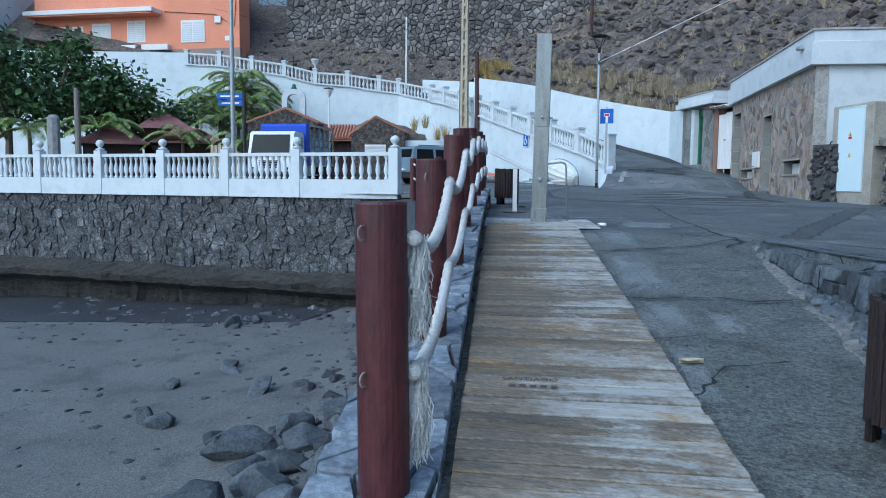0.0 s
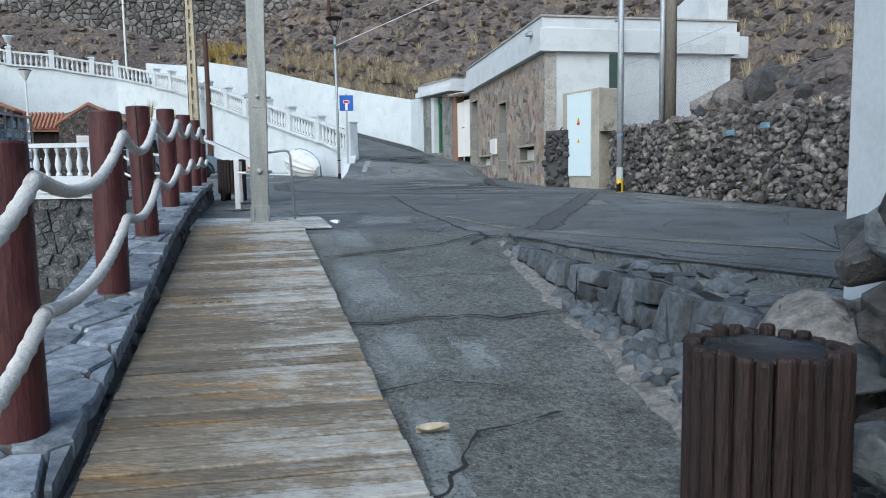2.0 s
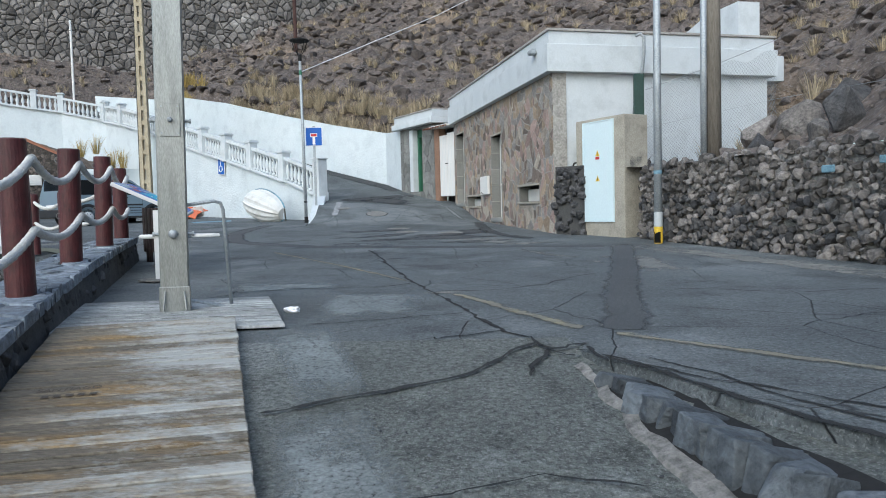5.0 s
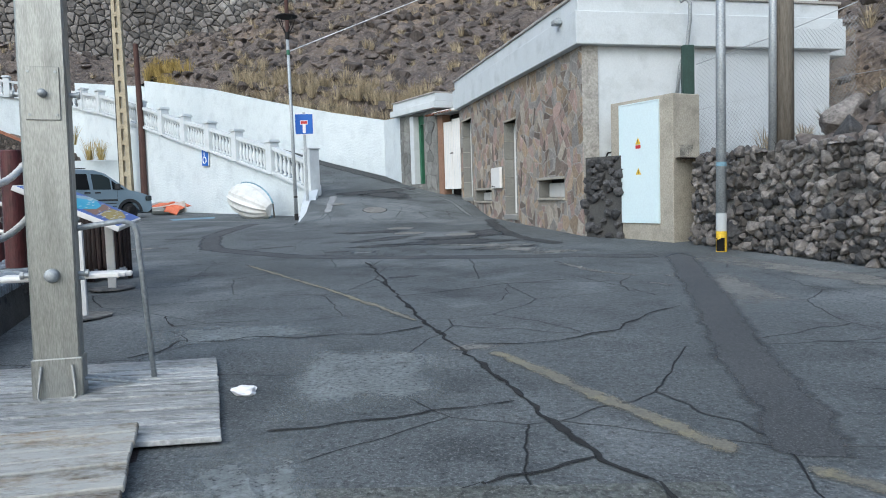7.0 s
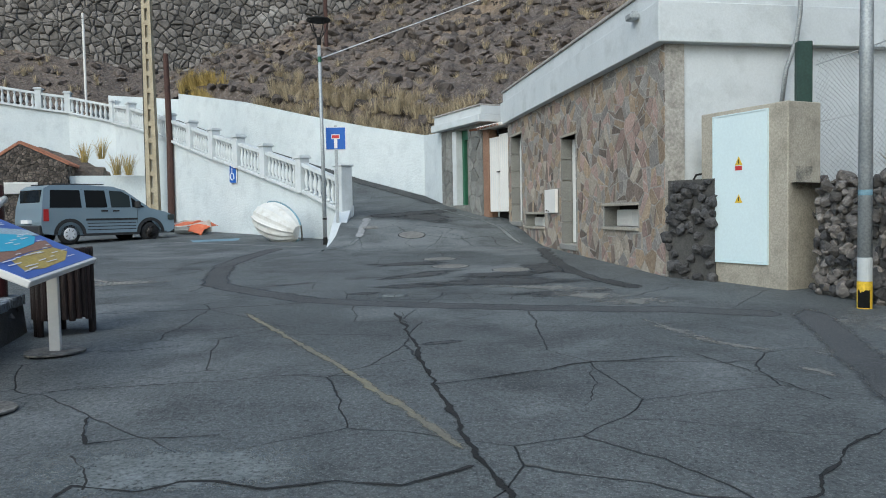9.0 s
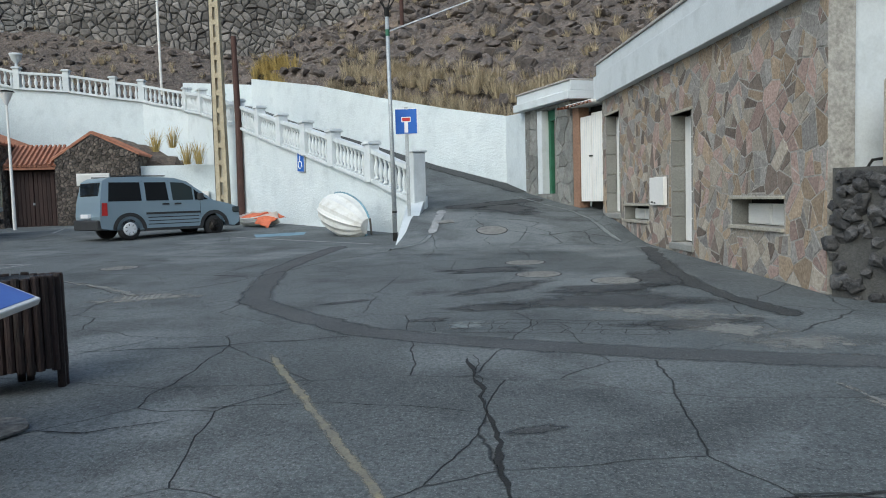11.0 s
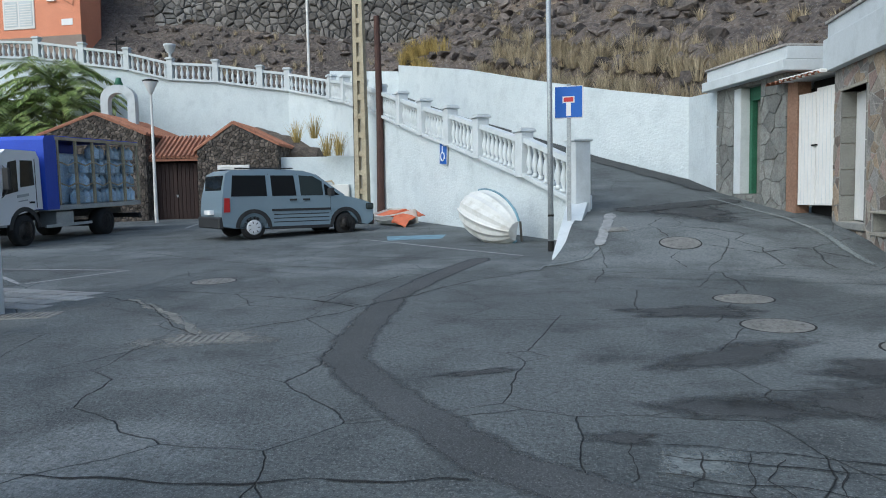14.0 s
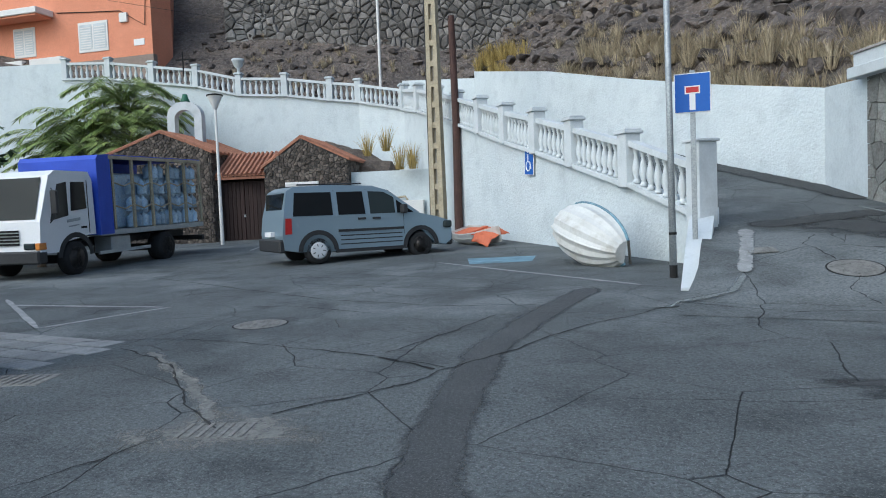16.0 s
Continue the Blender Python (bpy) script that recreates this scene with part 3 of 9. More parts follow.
bm = B()
prev = None
for k in range(0, 160):
    y = 4.0 - 20 * (k / 159) ** 1.6
    x = road_edge_x(y)
    row = [bm.verts.new(p) for p in ((x - 0.02, y, plaza_z(y) - 0.09), (x, y, plaza_z(y) - 0.012), (x + 0.03, y, plaza_z(y)), (x + 0.6, y, plaza_z(y)), (x + 6, y, plaza_z(y)), (x + 40, y, plaza_z(y)))]
    if prev:
        for i in range(5):
            bm.faces.new((prev[i + 1], prev[i], row[i], row[i + 1]))
    prev = row
bmesh.ops.recalc_face_normals(bm, faces=bm.faces)
if sum(f.normal.z for f in bm.faces) < 0:
    bmesh.ops.reverse_faces(bm, faces=bm.faces)
solid("road", bm, M_ASPHALT, "cracked dark asphalt road above the rubble wall", "road")

bm = B()
prev = None
for k in range(0, 60):
    y = -16 + 20 * k / 59
    a, b = kerb_pt(y).x - 0.1, rock_edge_x(y) + 0.35
    row = [bm.verts.new((a + (b - a) * f, y, slip_z(y) + 0.012 * noise.noise(Vector((a + (b - a) * f, y * 1.3, 5))) * min(1, 4 - y))) for f in (0, 0.2, 0.4, 0.6, 0.8, 1)]
    if prev:
        for i in range(5):
            bm.faces.new((prev[i], prev[i + 1], row[i + 1], row[i]))
    prev = row
solid("slipway", bm, M_SLIP, "rough patched grey-green asphalt slipway sloping down", "ramp", smooth=True)

# the lane that climbs past the house and turns behind the balustrade
WING = (-4.72, 21.9)
PIER0 = (-5.06, 24.86)
A_D = Vector((-0.714, 0.70, 0))
W_D = Vector((-0.757, 0.653, 0))
W0 = (-3.26, 30.35)
bm = B()
prev = None
for k in range(0, 70):
    y = 20.0 + 36 * k / 69
    left = lerp([(20.0, -4.6), (21.9, -4.65), (24.86, -5.02), (40.6, -20.9), (56, -36)], y)
    right = lerp([(20, 1.3), (24.8, 0.2), (28.4, -2.1), (30.35, -3.0), (43.2, -17.9), (56, -32.5)], y)
    row = [bm.verts.new((left + (right - left) * f, y, ramp_z(left + (right - left) * f, y) + 0.006)) for f in (0, 0.25, 0.5, 0.75, 1)]
    if prev:
        for i in range(4):
            bm.faces.new((prev[i], prev[i + 1], row[i + 1], row[i]))
    prev = row
solid("lane", bm, M_ASPHALT, "steep grey asphalt lane climbing behind the balustrade", "road", smooth=True)

# beach
def beach_z(x, y):
    p = Vector((x, y, 0)) - KERB_0
    d = -p.dot(KERB_N)
    z = -3.05 - 0.03 * d + 1.5 * math.exp(-max(d - 0.4, 0) / 1.3)
    return z + 0.05 * noise.noise(Vector((x * 0.7, y * 0.7, 0))) + 0.12 * noise.noise(Vector((x * 0.2, y * 0.2, 3)))


bm = sheet(B(), [-70 + k * 1.0 for k in range(0, 58)] + [-12 + 0.4 * k for k in range(0, 34)], [-40 + k * 1.5 for k in range(0, 20)] + [-10 + 0.5 * k for k in range(0, 58)], beach_z,
           keep=lambda x, y: (Vector((x, y, 0)) - KERB_0).dot(KERB_N) < 0.3)
solid("beach", bm, M_SAND, "damp dark grey sand beach with scattered pebbles", "beach", smooth=True)
bm = B()
prev = None
for k in range(0, 50):
    f = k / 49
    x = -12 - 30 * f
    near = 12.2 - 9.0 * f + 0.6 * noise.noise(Vector((f * 6, 1, 1)))
    row = [bm.verts.new((x, near + (17.4 - 2 * f - near) * g, beach_z(x, near + (17.4 - 2 * f - near) * g) + 0.02 + 0.05 * g)) for g in (0, 0.3, 0.6, 1)]
    if prev:
        for i in range(3):
            bm.faces.new((prev[i], row[i], row[i + 1], prev[i + 1]))
    prev = row
solid("wet_gravel", bm, M_WETSAND, "band of wet black gravel along the sea wall", "gravel", smooth=True)

# ---- sea wall with white parapet ----
SEA_D = Vector((BAL_B[0] - BAL_A[0], BAL_B[1] - BAL_A[1], 0)).normalized()
bm = wall(B(), (BAL_A[0] + 0.3, BAL_A[1] + 0.02), BAL_B, -4.5, 0.62, -0.6)
M_SEAMORTAR = material("weathered_lime_mortar", [(0.08, 0.082, 0.08), (0.15, 0.152, 0.148)], 1.5, 0.95, 1.0, 12, grain=0.5, bump_dist=0.05)
sea_wall = solid("wall_sea", bm, M_SEAMORTAR, "dark stone sea wall below the balustrade", "wall")
rnd = random.Random(5)
bm = B()
fr = Matrix.Translation((BAL_A[0] + 0.3, BAL_A[1] + 0.02, 0)) @ Matrix((SEA_D, Vector((0, 0, 1)), Vector((SEA_D.y, -SEA_D.x, 0)) * -1)).transposed().to_4x4()
for poly in shatter(cells(26, 3.3, 0.3, rnd, 0.012, 1.15, 0.6), rnd, 0.6, 0.015):
    prism(bm, [(x, y - 2.7) for x, y in poly], -0.03, 0.005 + 0.09 * rnd.random() ** 2, fr, inset=0.025)
bmesh.ops.recalc_face_normals(bm, faces=bm.faces)
M_SEASTONE = material("sea_wall_stone", [(0.07, 0.074, 0.078), (0.15, 0.155, 0.158), (0.045, 0.047, 0.05)], 2.2, 0.85, 1.0, 9, per_piece=0.35, island=True, spots=(0.24, 0.25, 0.25), spot_scale=1.1, spot_at=0.58, grain=0.5, grit=18, bump_dist=0.08)
tagged(part("stone", bm, M_SEASTONE, sea_wall), "grey basalt blocks of the sea wall", kind="stuff")
# rock shelf at its foot
bm = B()
prev = None
for k in range(0, 110):
    s = -0.5 + 30 * k / 109
    base = Vector((BAL_A[0], BAL_A[1], 0)) + SEA_D * s
    out = 0.9 + 0.35 * noise.noise(Vector((s * 0.5, 0, 2))) + 0.15 * noise.noise(Vector((s * 2.5, 0, 2))) + 0.02 * s
    prof = [(-0.1, -2.0 + 0.1 * noise.noise(Vector((s, 3, 3)))), (0.55 * out, -2.2), (out, -2.35 + 0.15 * noise.noise(Vector((s * 1.2, 8, 3)))), (out * 0.97, -2.6), (out * 0.45 + 0.25 * noise.noise(Vector((s * 2, 9, 3))), -2.85), (out * 0.4 + 0.3 * noise.noise(Vector((s * 3, 5, 3))), -4.2)]
    row = [bm.verts.new(base + Vector((0, -1, 0)) * o + Vector((0, 0, z + 0.06 * noise.noise(Vector((s * 3, o * 3, 1)))))) for o, z in prof]
    if prev:
        for i in range(len(row) - 1):
            bm.faces.new((prev[i], row[i], row[i + 1], prev[i + 1]))
    prev = row
bmesh.ops.recalc_face_normals(bm, faces=bm.faces)
M_SHELF = material("dark_rock_shelf", [(0.04, 0.038, 0.033), (0.075, 0.069, 0.058), (0.022, 0.022, 0.021)], 1.2, 0.9, 1.0, 9, grain=0.5, stretch=(0.6, 0.6, 2.5), bump_dist=0.1)
solid("rock_shelf", bm, M_SHELF, "dark layered rock shelf under the sea wall", "rock")

# ---- balusters, piers and rails ----
BALUSTER = [(0.075, 0), (0.075, 0.05), (0.05, 0.07), (0.045, 0.1), (0.082, 0.2), (0.085, 0.27), (0.06, 0.38), (0.038, 0.47), (0.036, 0.5), (0.052, 0.52), (0.052, 0.55), (0.07, 0.57), (0.07, 0.62)]


def baluster_mesh(height):
    k = height / 0.62
    return finish(lathe(B(), [(r, z * k) for r, z in BALUSTER], seg=10), "baluster", M_WHITE_S, True)


def balustrade(label, points, base, tall, per_bay, pier_up, cap, pier_w=0.3, plinth=0.0, group="", ends=()):
    """points: plan points of the piers with the rail's foot height; base: depth of the plinth below it."""
    ob = thing("balustrade", Matrix.Translation((points[0][0], points[0][1], points[0][2] - base)), label, "balustrade", group)
    mesh = baluster_mesh(tall)
    for i, (x, y, z) in enumerate(points):
        q = points[min(i + 1, len(points) - 1)]
        p = points[i - 1] if i == len(points) - 1 else (x, y, z)
        ang = math.atan2(q[1] - p[1], q[0] - p[0])
        m = Matrix.Translation((x, y, z)) @ Matrix.Rotation(ang, 4, "Z")
        h = pier_w / 2
        pier = part("pier", one_box(-h, -h, -base, h, h, pier_up, m, 0.012), M_WHITE_S, ob)
        if cap == "ball":
            part("finial", lathe(B(), [(0.1, pier_up), (0.17, pier_up + 0.03), (0.17, pier_up + 0.07), (0.07, pier_up + 0.1), (0.06, pier_up + 0.13), (0.13, pier_up + 0.19), (0.16, pier_up + 0.27), (0.13, pier_up + 0.36), (0.05, pier_up + 0.41), (0.01, pier_up + 0.42)], m), M_WHITE_S, ob, smooth=True)
        else:
            part("cap", box(box(B(), -h - 0.05, -h - 0.05, pier_up, h + 0.05, h + 0.05, pier_up + 0.06, m, 0.01), -h - 0.02, -h - 0.02, pier_up + 0.06, h + 0.02, h + 0.02, pier_up + 0.1, m, 0.01), M_WHITE_S, ob)
            if i in ends:
                part("urn", lathe(B(), [(0.1, pier_up + 0.1), (0.07, pier_up + 0.16), (0.07, pier_up + 0.28), (0.2, pier_up + 0.4), (0.27, pier_up + 0.62), (0.3, pier_up + 0.66), (0.3, pier_up + 0.74), (0.05, pier_up + 0.7)], m), M_WHITE_S, ob, smooth=True)
        if i == len(points) - 1:
            break
        a, b = Vector((x, y, z)), Vector(q)
        flat = Vector((b.x - a.x, b.y - a.y, 0)).normalized()
        sidew = Vector((-flat.y, flat.x, 0))
        a2, b2 = a + (b - a).normalized() * (h - 0.01), b - (b - a).normalized() * (h - 0.01)
        for nm, lo, hi, w in (("rail", tall, tall + 0.12, 0.11), ("plinth", -base, 0.0, 0.14)):
            bm = B()
            vs = [bm.verts.new(e + sidew * sgn * w + Vector((0, 0, zz))) for e in (a2, b2) for sgn in (-1, 1) for zz in (lo, hi)]
            for qd in ((0, 1, 3, 2), (4, 6, 7, 5), (0, 4, 5, 1), (2, 3, 7, 6), (0, 2, 6, 4), (1, 5, 7, 3)):
                bm.faces.new([vs[t] for t in qd])
            part(nm, bm, M_WHITE_S, ob)
        n = per_bay if isinstance(per_bay, int) else max(1, round((b2 - a2).length / per_bay) - 0)
        for k in range(n):
            p = a2 + (b2 - a2) * ((k + 0.5) / n)
            place("baluster", mesh, Matrix.Translation(p), ob)
    return ob


sea_pts = []
for x, y in [(BAL_A[0] + SEA_D.x * s, BAL_A[1] + SEA_D.y * s) for s in (0, 3.72, 6.65, 9.5, 12.5, 15.6, 18.8, 22.0)]:
    sea_pts.append((x, y, 1.22))
balustrade("white balustrade with ball finials on the sea wall", sea_pts, 0.64, 0.8, 11, 1.05, "ball", 0.34)

# ---- the lane's retaining wall and its balustrade ----
A_S = [0, 2.35, 4.75, 6.8, 8.9, 11.0, 13.25, 15.6, 18.2, 20.6]
A_Z = [3.2, 3.74, 4.31, 4.79, 5.25, 5.76, 6.3, 6.85, 7.4, 7.8]


def a_pt(s):
    return PIER0[0] + A_D.x * s, PIER0[1] + A_D.y * s


lane_pts = [(*a_pt(s), z - 1.13) for s, z in zip(A_S, A_Z)]
B_P = [(-20.11, 40.0, 7.9), (-21.28, 40.0, 8.2), (-22.57, 39.88, 8.43), (-23.89, 39.5, 8.61), (-26.04, 38.88, 8.97), (-28.29, 38.23, 9.15), (-30.45, 37.61, 9.73), (-32.73, 36.96, 10.08), (-35.04, 36.29, 10.45), (-37.4, 35.6, 10.6)]
low_a = lambda s: lerp(list(zip(A_S, A_Z)), s) - 1.13
bm = B()
for s0, s1 in zip(A_S, A_S[1:]):
    wall(bm, a_pt(s0), a_pt(s1), 0.4, low_a(s0) - 0.02, -0.35, z1b=low_a(s1) - 0.02)
b_line = [a_pt(20.6)] + [(x, y) for x, y, z in B_P[2:]]
b_z = [A_Z[-1]] + [z for x, y, z in B_P[2:]]
for (p, q, zp, zq) in zip(b_line, b_line[1:], b_z, b_z[1:]):
    wall(bm, p, q, 0.4, zp - 1.13, -0.35, z1b=zq - 1.13)
wall(bm, b_line[-1], (-52, 30.5), 0.4, 10.3, -0.35, z1b=10.6)
bmesh.ops.recalc_face_normals(bm, faces=bm.faces)
solid("wall_lane", bm, M_WHITE, "rough whitewashed retaining wall below the climbing lane", "wall")
balustrade("white balustrade with turned balusters along the climbing lane", lane_pts[1:], 0.1, 0.72, 0.24, 0.98, "cap", 0.34, group="lane balustrades")
balustrade("white balustrade with turned balusters and one urn along the upper lane", [(x, y, z - 1.08) for x, y, z in [(*a_pt(20.6), 7.8)] + B_P[2:]], 0.1, 0.66, 0.3, 0.92, "cap", 0.3, ends=(4,), group="lane balustrades")
# last bay down to the end pier, with the sloping wing
x0, y0, z0 = lane_pts[0]
bm = B()
for nm in (0,):
    wall(bm, a_pt(0), a_pt(2.35), 0.4, 1.95, -0.35, z1b=low_a(2.35) - 0.02)
lower_bay = thing("balustrade", Matrix.Translation((x0, y0, 0.9)), "lowest bay of the white lane balustrade with its end pier", "balustrade", "lane balustrades")
bm.free()
ang = math.atan2(A_D.y, A_D.x)
mp = Matrix.Translation((x0, y0, 0)) @ Matrix.Rotation(ang, 4, "Z")
part("end_pier", box(B(), -0.19, -0.19, 0.8, 0.19, 0.19, 3.2, mp, 0.015), M_WHITE_S, lower_bay)
part("cap", box(B(), -0.23, -0.23, 3.2, 0.23, 0.23, 3.25, mp, 0.012), M_WHITE_S, lower_bay)
a, b = Vector((*a_pt(0.18), 2.02)), Vector((*a_pt(2.2), low_a(2.35)))
side = Vector((-A_D.y, A_D.x, 0))
for nm, lo, hi, w in (("rail", 0.72, 0.84, 0.11), ("plinth", -0.1, 0.0, 0.14)):
    bm = B()
    vs = [bm.verts.new(e + side * sgn * w + Vector((0, 0, zz))) for e in (a, b) for sgn in (-1, 1) for zz in (lo, hi)]
    for qd in ((0, 1, 3, 2), (4, 6, 7, 5), (0, 4, 5, 1), (2, 3, 7, 6), (0, 2, 6, 4), (1, 5, 7, 3)):
        bm.faces.new([vs[t] for t in qd])
    part(nm, bm, M_WHITE_S, lower_bay)
mesh = baluster_mesh(0.72)
for k in range(8):
    place("baluster", mesh, Matrix.Translation(a + (b - a) * ((k + 0.5) / 8)), lower_bay)
# wing wall sloping from the pier to the ground
bm = B()
w_dir = (Vector((*WING, 0)) - Vector((*PIER0, 0))).normalized()
w_n = Vector((-w_dir.y, w_dir.x, 0)) * 0.2
prof = [(-0.1, 0.6, 1.98), (0.7, 0.6, 1.75), (2.95, 0.6, 0.98)]
rws = []
for s, lo, hi in prof:
    c = Vector((*PIER0, 0)) + w_dir * s
    wide = 1.0 if s < 2 else 0.8
    rws.append([bm.verts.new(c + w_n * sg * wide + Vector((0, 0, zz))) for sg, zz in ((-1, lo), (-1, hi), (1, hi), (1, lo))])
for p, q in zip(rws, rws[1:]):
    for k in range(4):
        bm.faces.new((p[k], p[(k + 1) % 4], q[(k + 1) % 4], q[k]))
bm.faces.new(rws[0])
bm.faces.new(rws[-1][::-1])
bmesh.ops.recalc_face_normals(bm, faces=bm.faces)
part("wing_wall", bm, M_WHITE_S, lower_bay)

# ---- upper white wall along the lane ----
def w_pt(s):
    return W0[0] + W_D.x * s, W0[1] + W_D.y * s


bm = B()
wall(bm, (-2.42, 28.4), W0, 1.2, 4.5, -0.3, z1b=4.62)
stations = [(0, 4.62), (3.6, 5.3), (7.8, 6.2), (13, 7.4), (19.8, 8.66)]
for (s0, h0), (s1, h1) in zip(stations, stations[1:]):
    wall(bm, w_pt(s0), w_pt(s1), 1.5, h0, -0.3, z1b=h1)
wall(bm, w_pt(19.8), (-22.46, 43.6), 3, 8.35, -0.3, z1b=8.75)
bmesh.ops.recalc_face_normals(bm, faces=bm.faces)
solid("wall_upper", bm, M_WHITE, "rough whitewashed wall on the hill side of the lane", "wall")

# ---- hill ----
W_N = Vector((0.653, 0.757, 0))
HB = (-20.1, 40.6)


def hill_z(x, y):
    px, py = x - W0[0], y - W0[1]
    n, s = px * W_N.x + py * W_N.y, px * W_D.x + py * W_D.y
    top = 4.45 + 0.206 * s if s > 0 else 4.45 + 0.02 * s
    za = top + 0.52 * n + max(0, n - 16) * 0.35
    nb = (x - HB[0]) * -0.277 + (y - HB[1]) * 0.96
    sb = (x - HB[0]) * -0.96 + (y - HB[1]) * -0.277
    zb = 7.2 + 0.15 * sb + max(0, nb - 3.6) * 0.85
    w = min(1, max(0, (sb + 3) / 6))
    z = za * (1 - w) + zb * w
    # terrace on the east side, held by the rubble wall
    if x > 2.5:
        e = (x - 3.3) * 0.942 + (y - 13.5) * 0.335
        ze = 2.05 + max(0, e - 0.6 - 2.2 * min(1, max(0, (y - 12.2) / 1.2))) * 0.42 + max(0, e - 4.5) * 0.25
        t = min(1, max(0, (y - 17) / 12))
        z = ze * (1 - t) + max(ze, za) * t if y < 29 else max(ze, za)
    if x < 2.5 and n < 1.2 and s < 20:
        z = min(z, top + 0.1) - 0.3 * (1.2 - max(n, 0))
    v = Vector((x, y, 0))
    rough = 0.5 * noise.noise(v * 0.22) + 0.75 * max(0, 0.28 - abs(noise.noise(v * 0.33))) * 2 + 0.3 * noise.noise(v * 1.1) + 0.16 * abs(noise.noise(v * 2.6)) * 2 - 0.2
    k = min(1, max(0.12, n / 3)) if x < 2.5 else min(1, max(0.2, ((x - 3.3) * 0.942 + (y - 13.5) * 0.335) / 3))
    return z + rough * k


def hill_keep(x, y):
    px, py = x - W0[0], y - W0[1]
    n, s = px * W_N.x + py * W_N.y, px * W_D.x + py * W_D.y
    if x > 2.2 and y < 28:
        e = (x - 3.3) * 0.942 + (y - 13.5) * 0.335
        if (x - 2.1) * 0.97 + (y - 15.1) * 0.24 > -0.1 and y > 15.0 + (x - 2.1) * 0.15 and x < 6.9 + (y - 16) * -0.24:
            return False
        return e > 0.25 or y > 14.9 + (x - 2.1) * 0.15
    if s < 20:
        return n > 0.3 and y > 28.5 - 0.3 * max(0, x)
    nb = (x - HB[0]) * -0.277 + (y - HB[1]) * 0.96
    return nb > 3.0


xs = [-75 + 1.0 * k for k in range(0, 25)] + [-50 + 0.42 * k for k in range(0, 128)] + [4 + 0.42 * k for k in range(0, 60)] + [30 + 2.5 * k for k in range(0, 14)]
yy = [-20 + 2.0 * k for k in range(0, 12)] + [4 + 0.42 * k for k in range(0, 130)] + [59 + 2.5 * k for k in range(0, 18)]
bm = sheet(B(), xs, yy, hill_z, hill_keep)
hill = solid("hillside", bm, M_HILL, "steep dark volcanic hillside with dry tufts", "hill", smooth=False)

# tall dry-stone wall high on the slope
FAR = [(-34.9, 44.3), (-33.0, 45.4), (-27.3, 47.0), (-14, 52.6), (-8, 56)]
bm = B()
for p, q in zip(FAR, FAR[1:]):
    wall(bm, p, q, 8, 30, 1.0)
far_wall = solid("wall_far", bm, M_MORTAR, "tall dark dry-stone terrace wall on the slope", "wall")
rnd = random.Random(11)
bm = B()
for p, q in zip(FAR, FAR[1:]):
    d = Vector((q[0] - p[0], q[1] - p[1], 0))
    ln = d.length
    d.normalize()
    fr = Matrix.Translation((p[0], p[1], 11)) @ Matrix((d, Vector((0, 0, 1)), Vector((d.y, -d.x, 0)))).transposed().to_4x4()
    for poly in cells(ln, 14, 0.5, rnd, 0.045, 0.72, 1.1):
        prism(bm, poly, -0.05, 0.03 + 0.16 * rnd.random(), fr, inset=0.09)
bmesh.ops.recalc_face_normals(bm, faces=bm.faces)
M_FARSTONE = material("far_wall_stone", [(0.17, 0.16, 0.15), (0.27, 0.25, 0.23), (0.11, 0.102, 0.097)], 0.5, 0.9, 0.7, 6, per_piece=0.5, island=True, spots=(0.52, 0.51, 0.48), spot_scale=0.1, spot_at=0.6, bump_dist=0.06)
tagged(part("stone", bm, M_FARSTONE, far_wall), "grey-brown boulders of the terrace wall", kind="stuff")
# high ground that closes the view behind it
bm = sheet(B(), [-140 + 12 * k for k in range(0, 20)], [58 + 12 * k for k in range(0, 8)], lambda x, y: 29 + 0.5 * (y - 60) + 3 * noise.noise(Vector((x * 0.04, y * 0.04, 0))))
solid("backdrop", bm, M_HILL, "far volcanic slope closing the view", "hill")

# ---- stone house ----
H0, H1 = Vector((2.1, 15.1, 0)), Vector((-0.25, 24.8, 0))
H_D = (H1 - H0).normalized()
H_N = Vector((-H_D.y, H_D.x, 0))  # out of the front, to the west
H_L = (H1 - H0).length
HOUSE_R = Vector((7.35, 16.6, 0))


def on_front(s, out, z):
    return H0 + H_D * s + H_N * out + Vector((0, 0, z))


house = thing("house", Matrix.Translation((2.1, 15.1, 0.5)), "flat-roofed white house with a flagstone-clad front", "house")
front_m = Matrix.Translation(H0) @ Matrix((H_D, Vector((0, 0, 1)), H_N)).transposed().to_4x4()
OPEN = [(1.0, 2.55, 1.47, 1.85, "vent"), (4.1, 5.1, 1.06, 3.37, "door"), (6.45, 8.15, 1.40, 1.71, "vent"), (8.47, 9.62, 1.52, 3.86, "door")]


def cut_front():
    """The front wall as blocks around its openings."""
    xs = sorted({0.0, H_L} | {o[0] for o in OPEN} | {o[1] for o in OPEN})
    for a, b in zip(xs, xs[1:]):
        mid = (a + b) / 2
        o = next((o for o in OPEN if o[0] < mid < o[1]), None)
        for lo, hi in ([(0.3, o[2]), (o[3], 4.3)] if o else [(0.3, 4.3)]):
            part("wall_panel", one_box(a, lo, -0.32, b, hi, 0.0, front_m), M_JOINT, house, "mortar bed behind the flagstones")


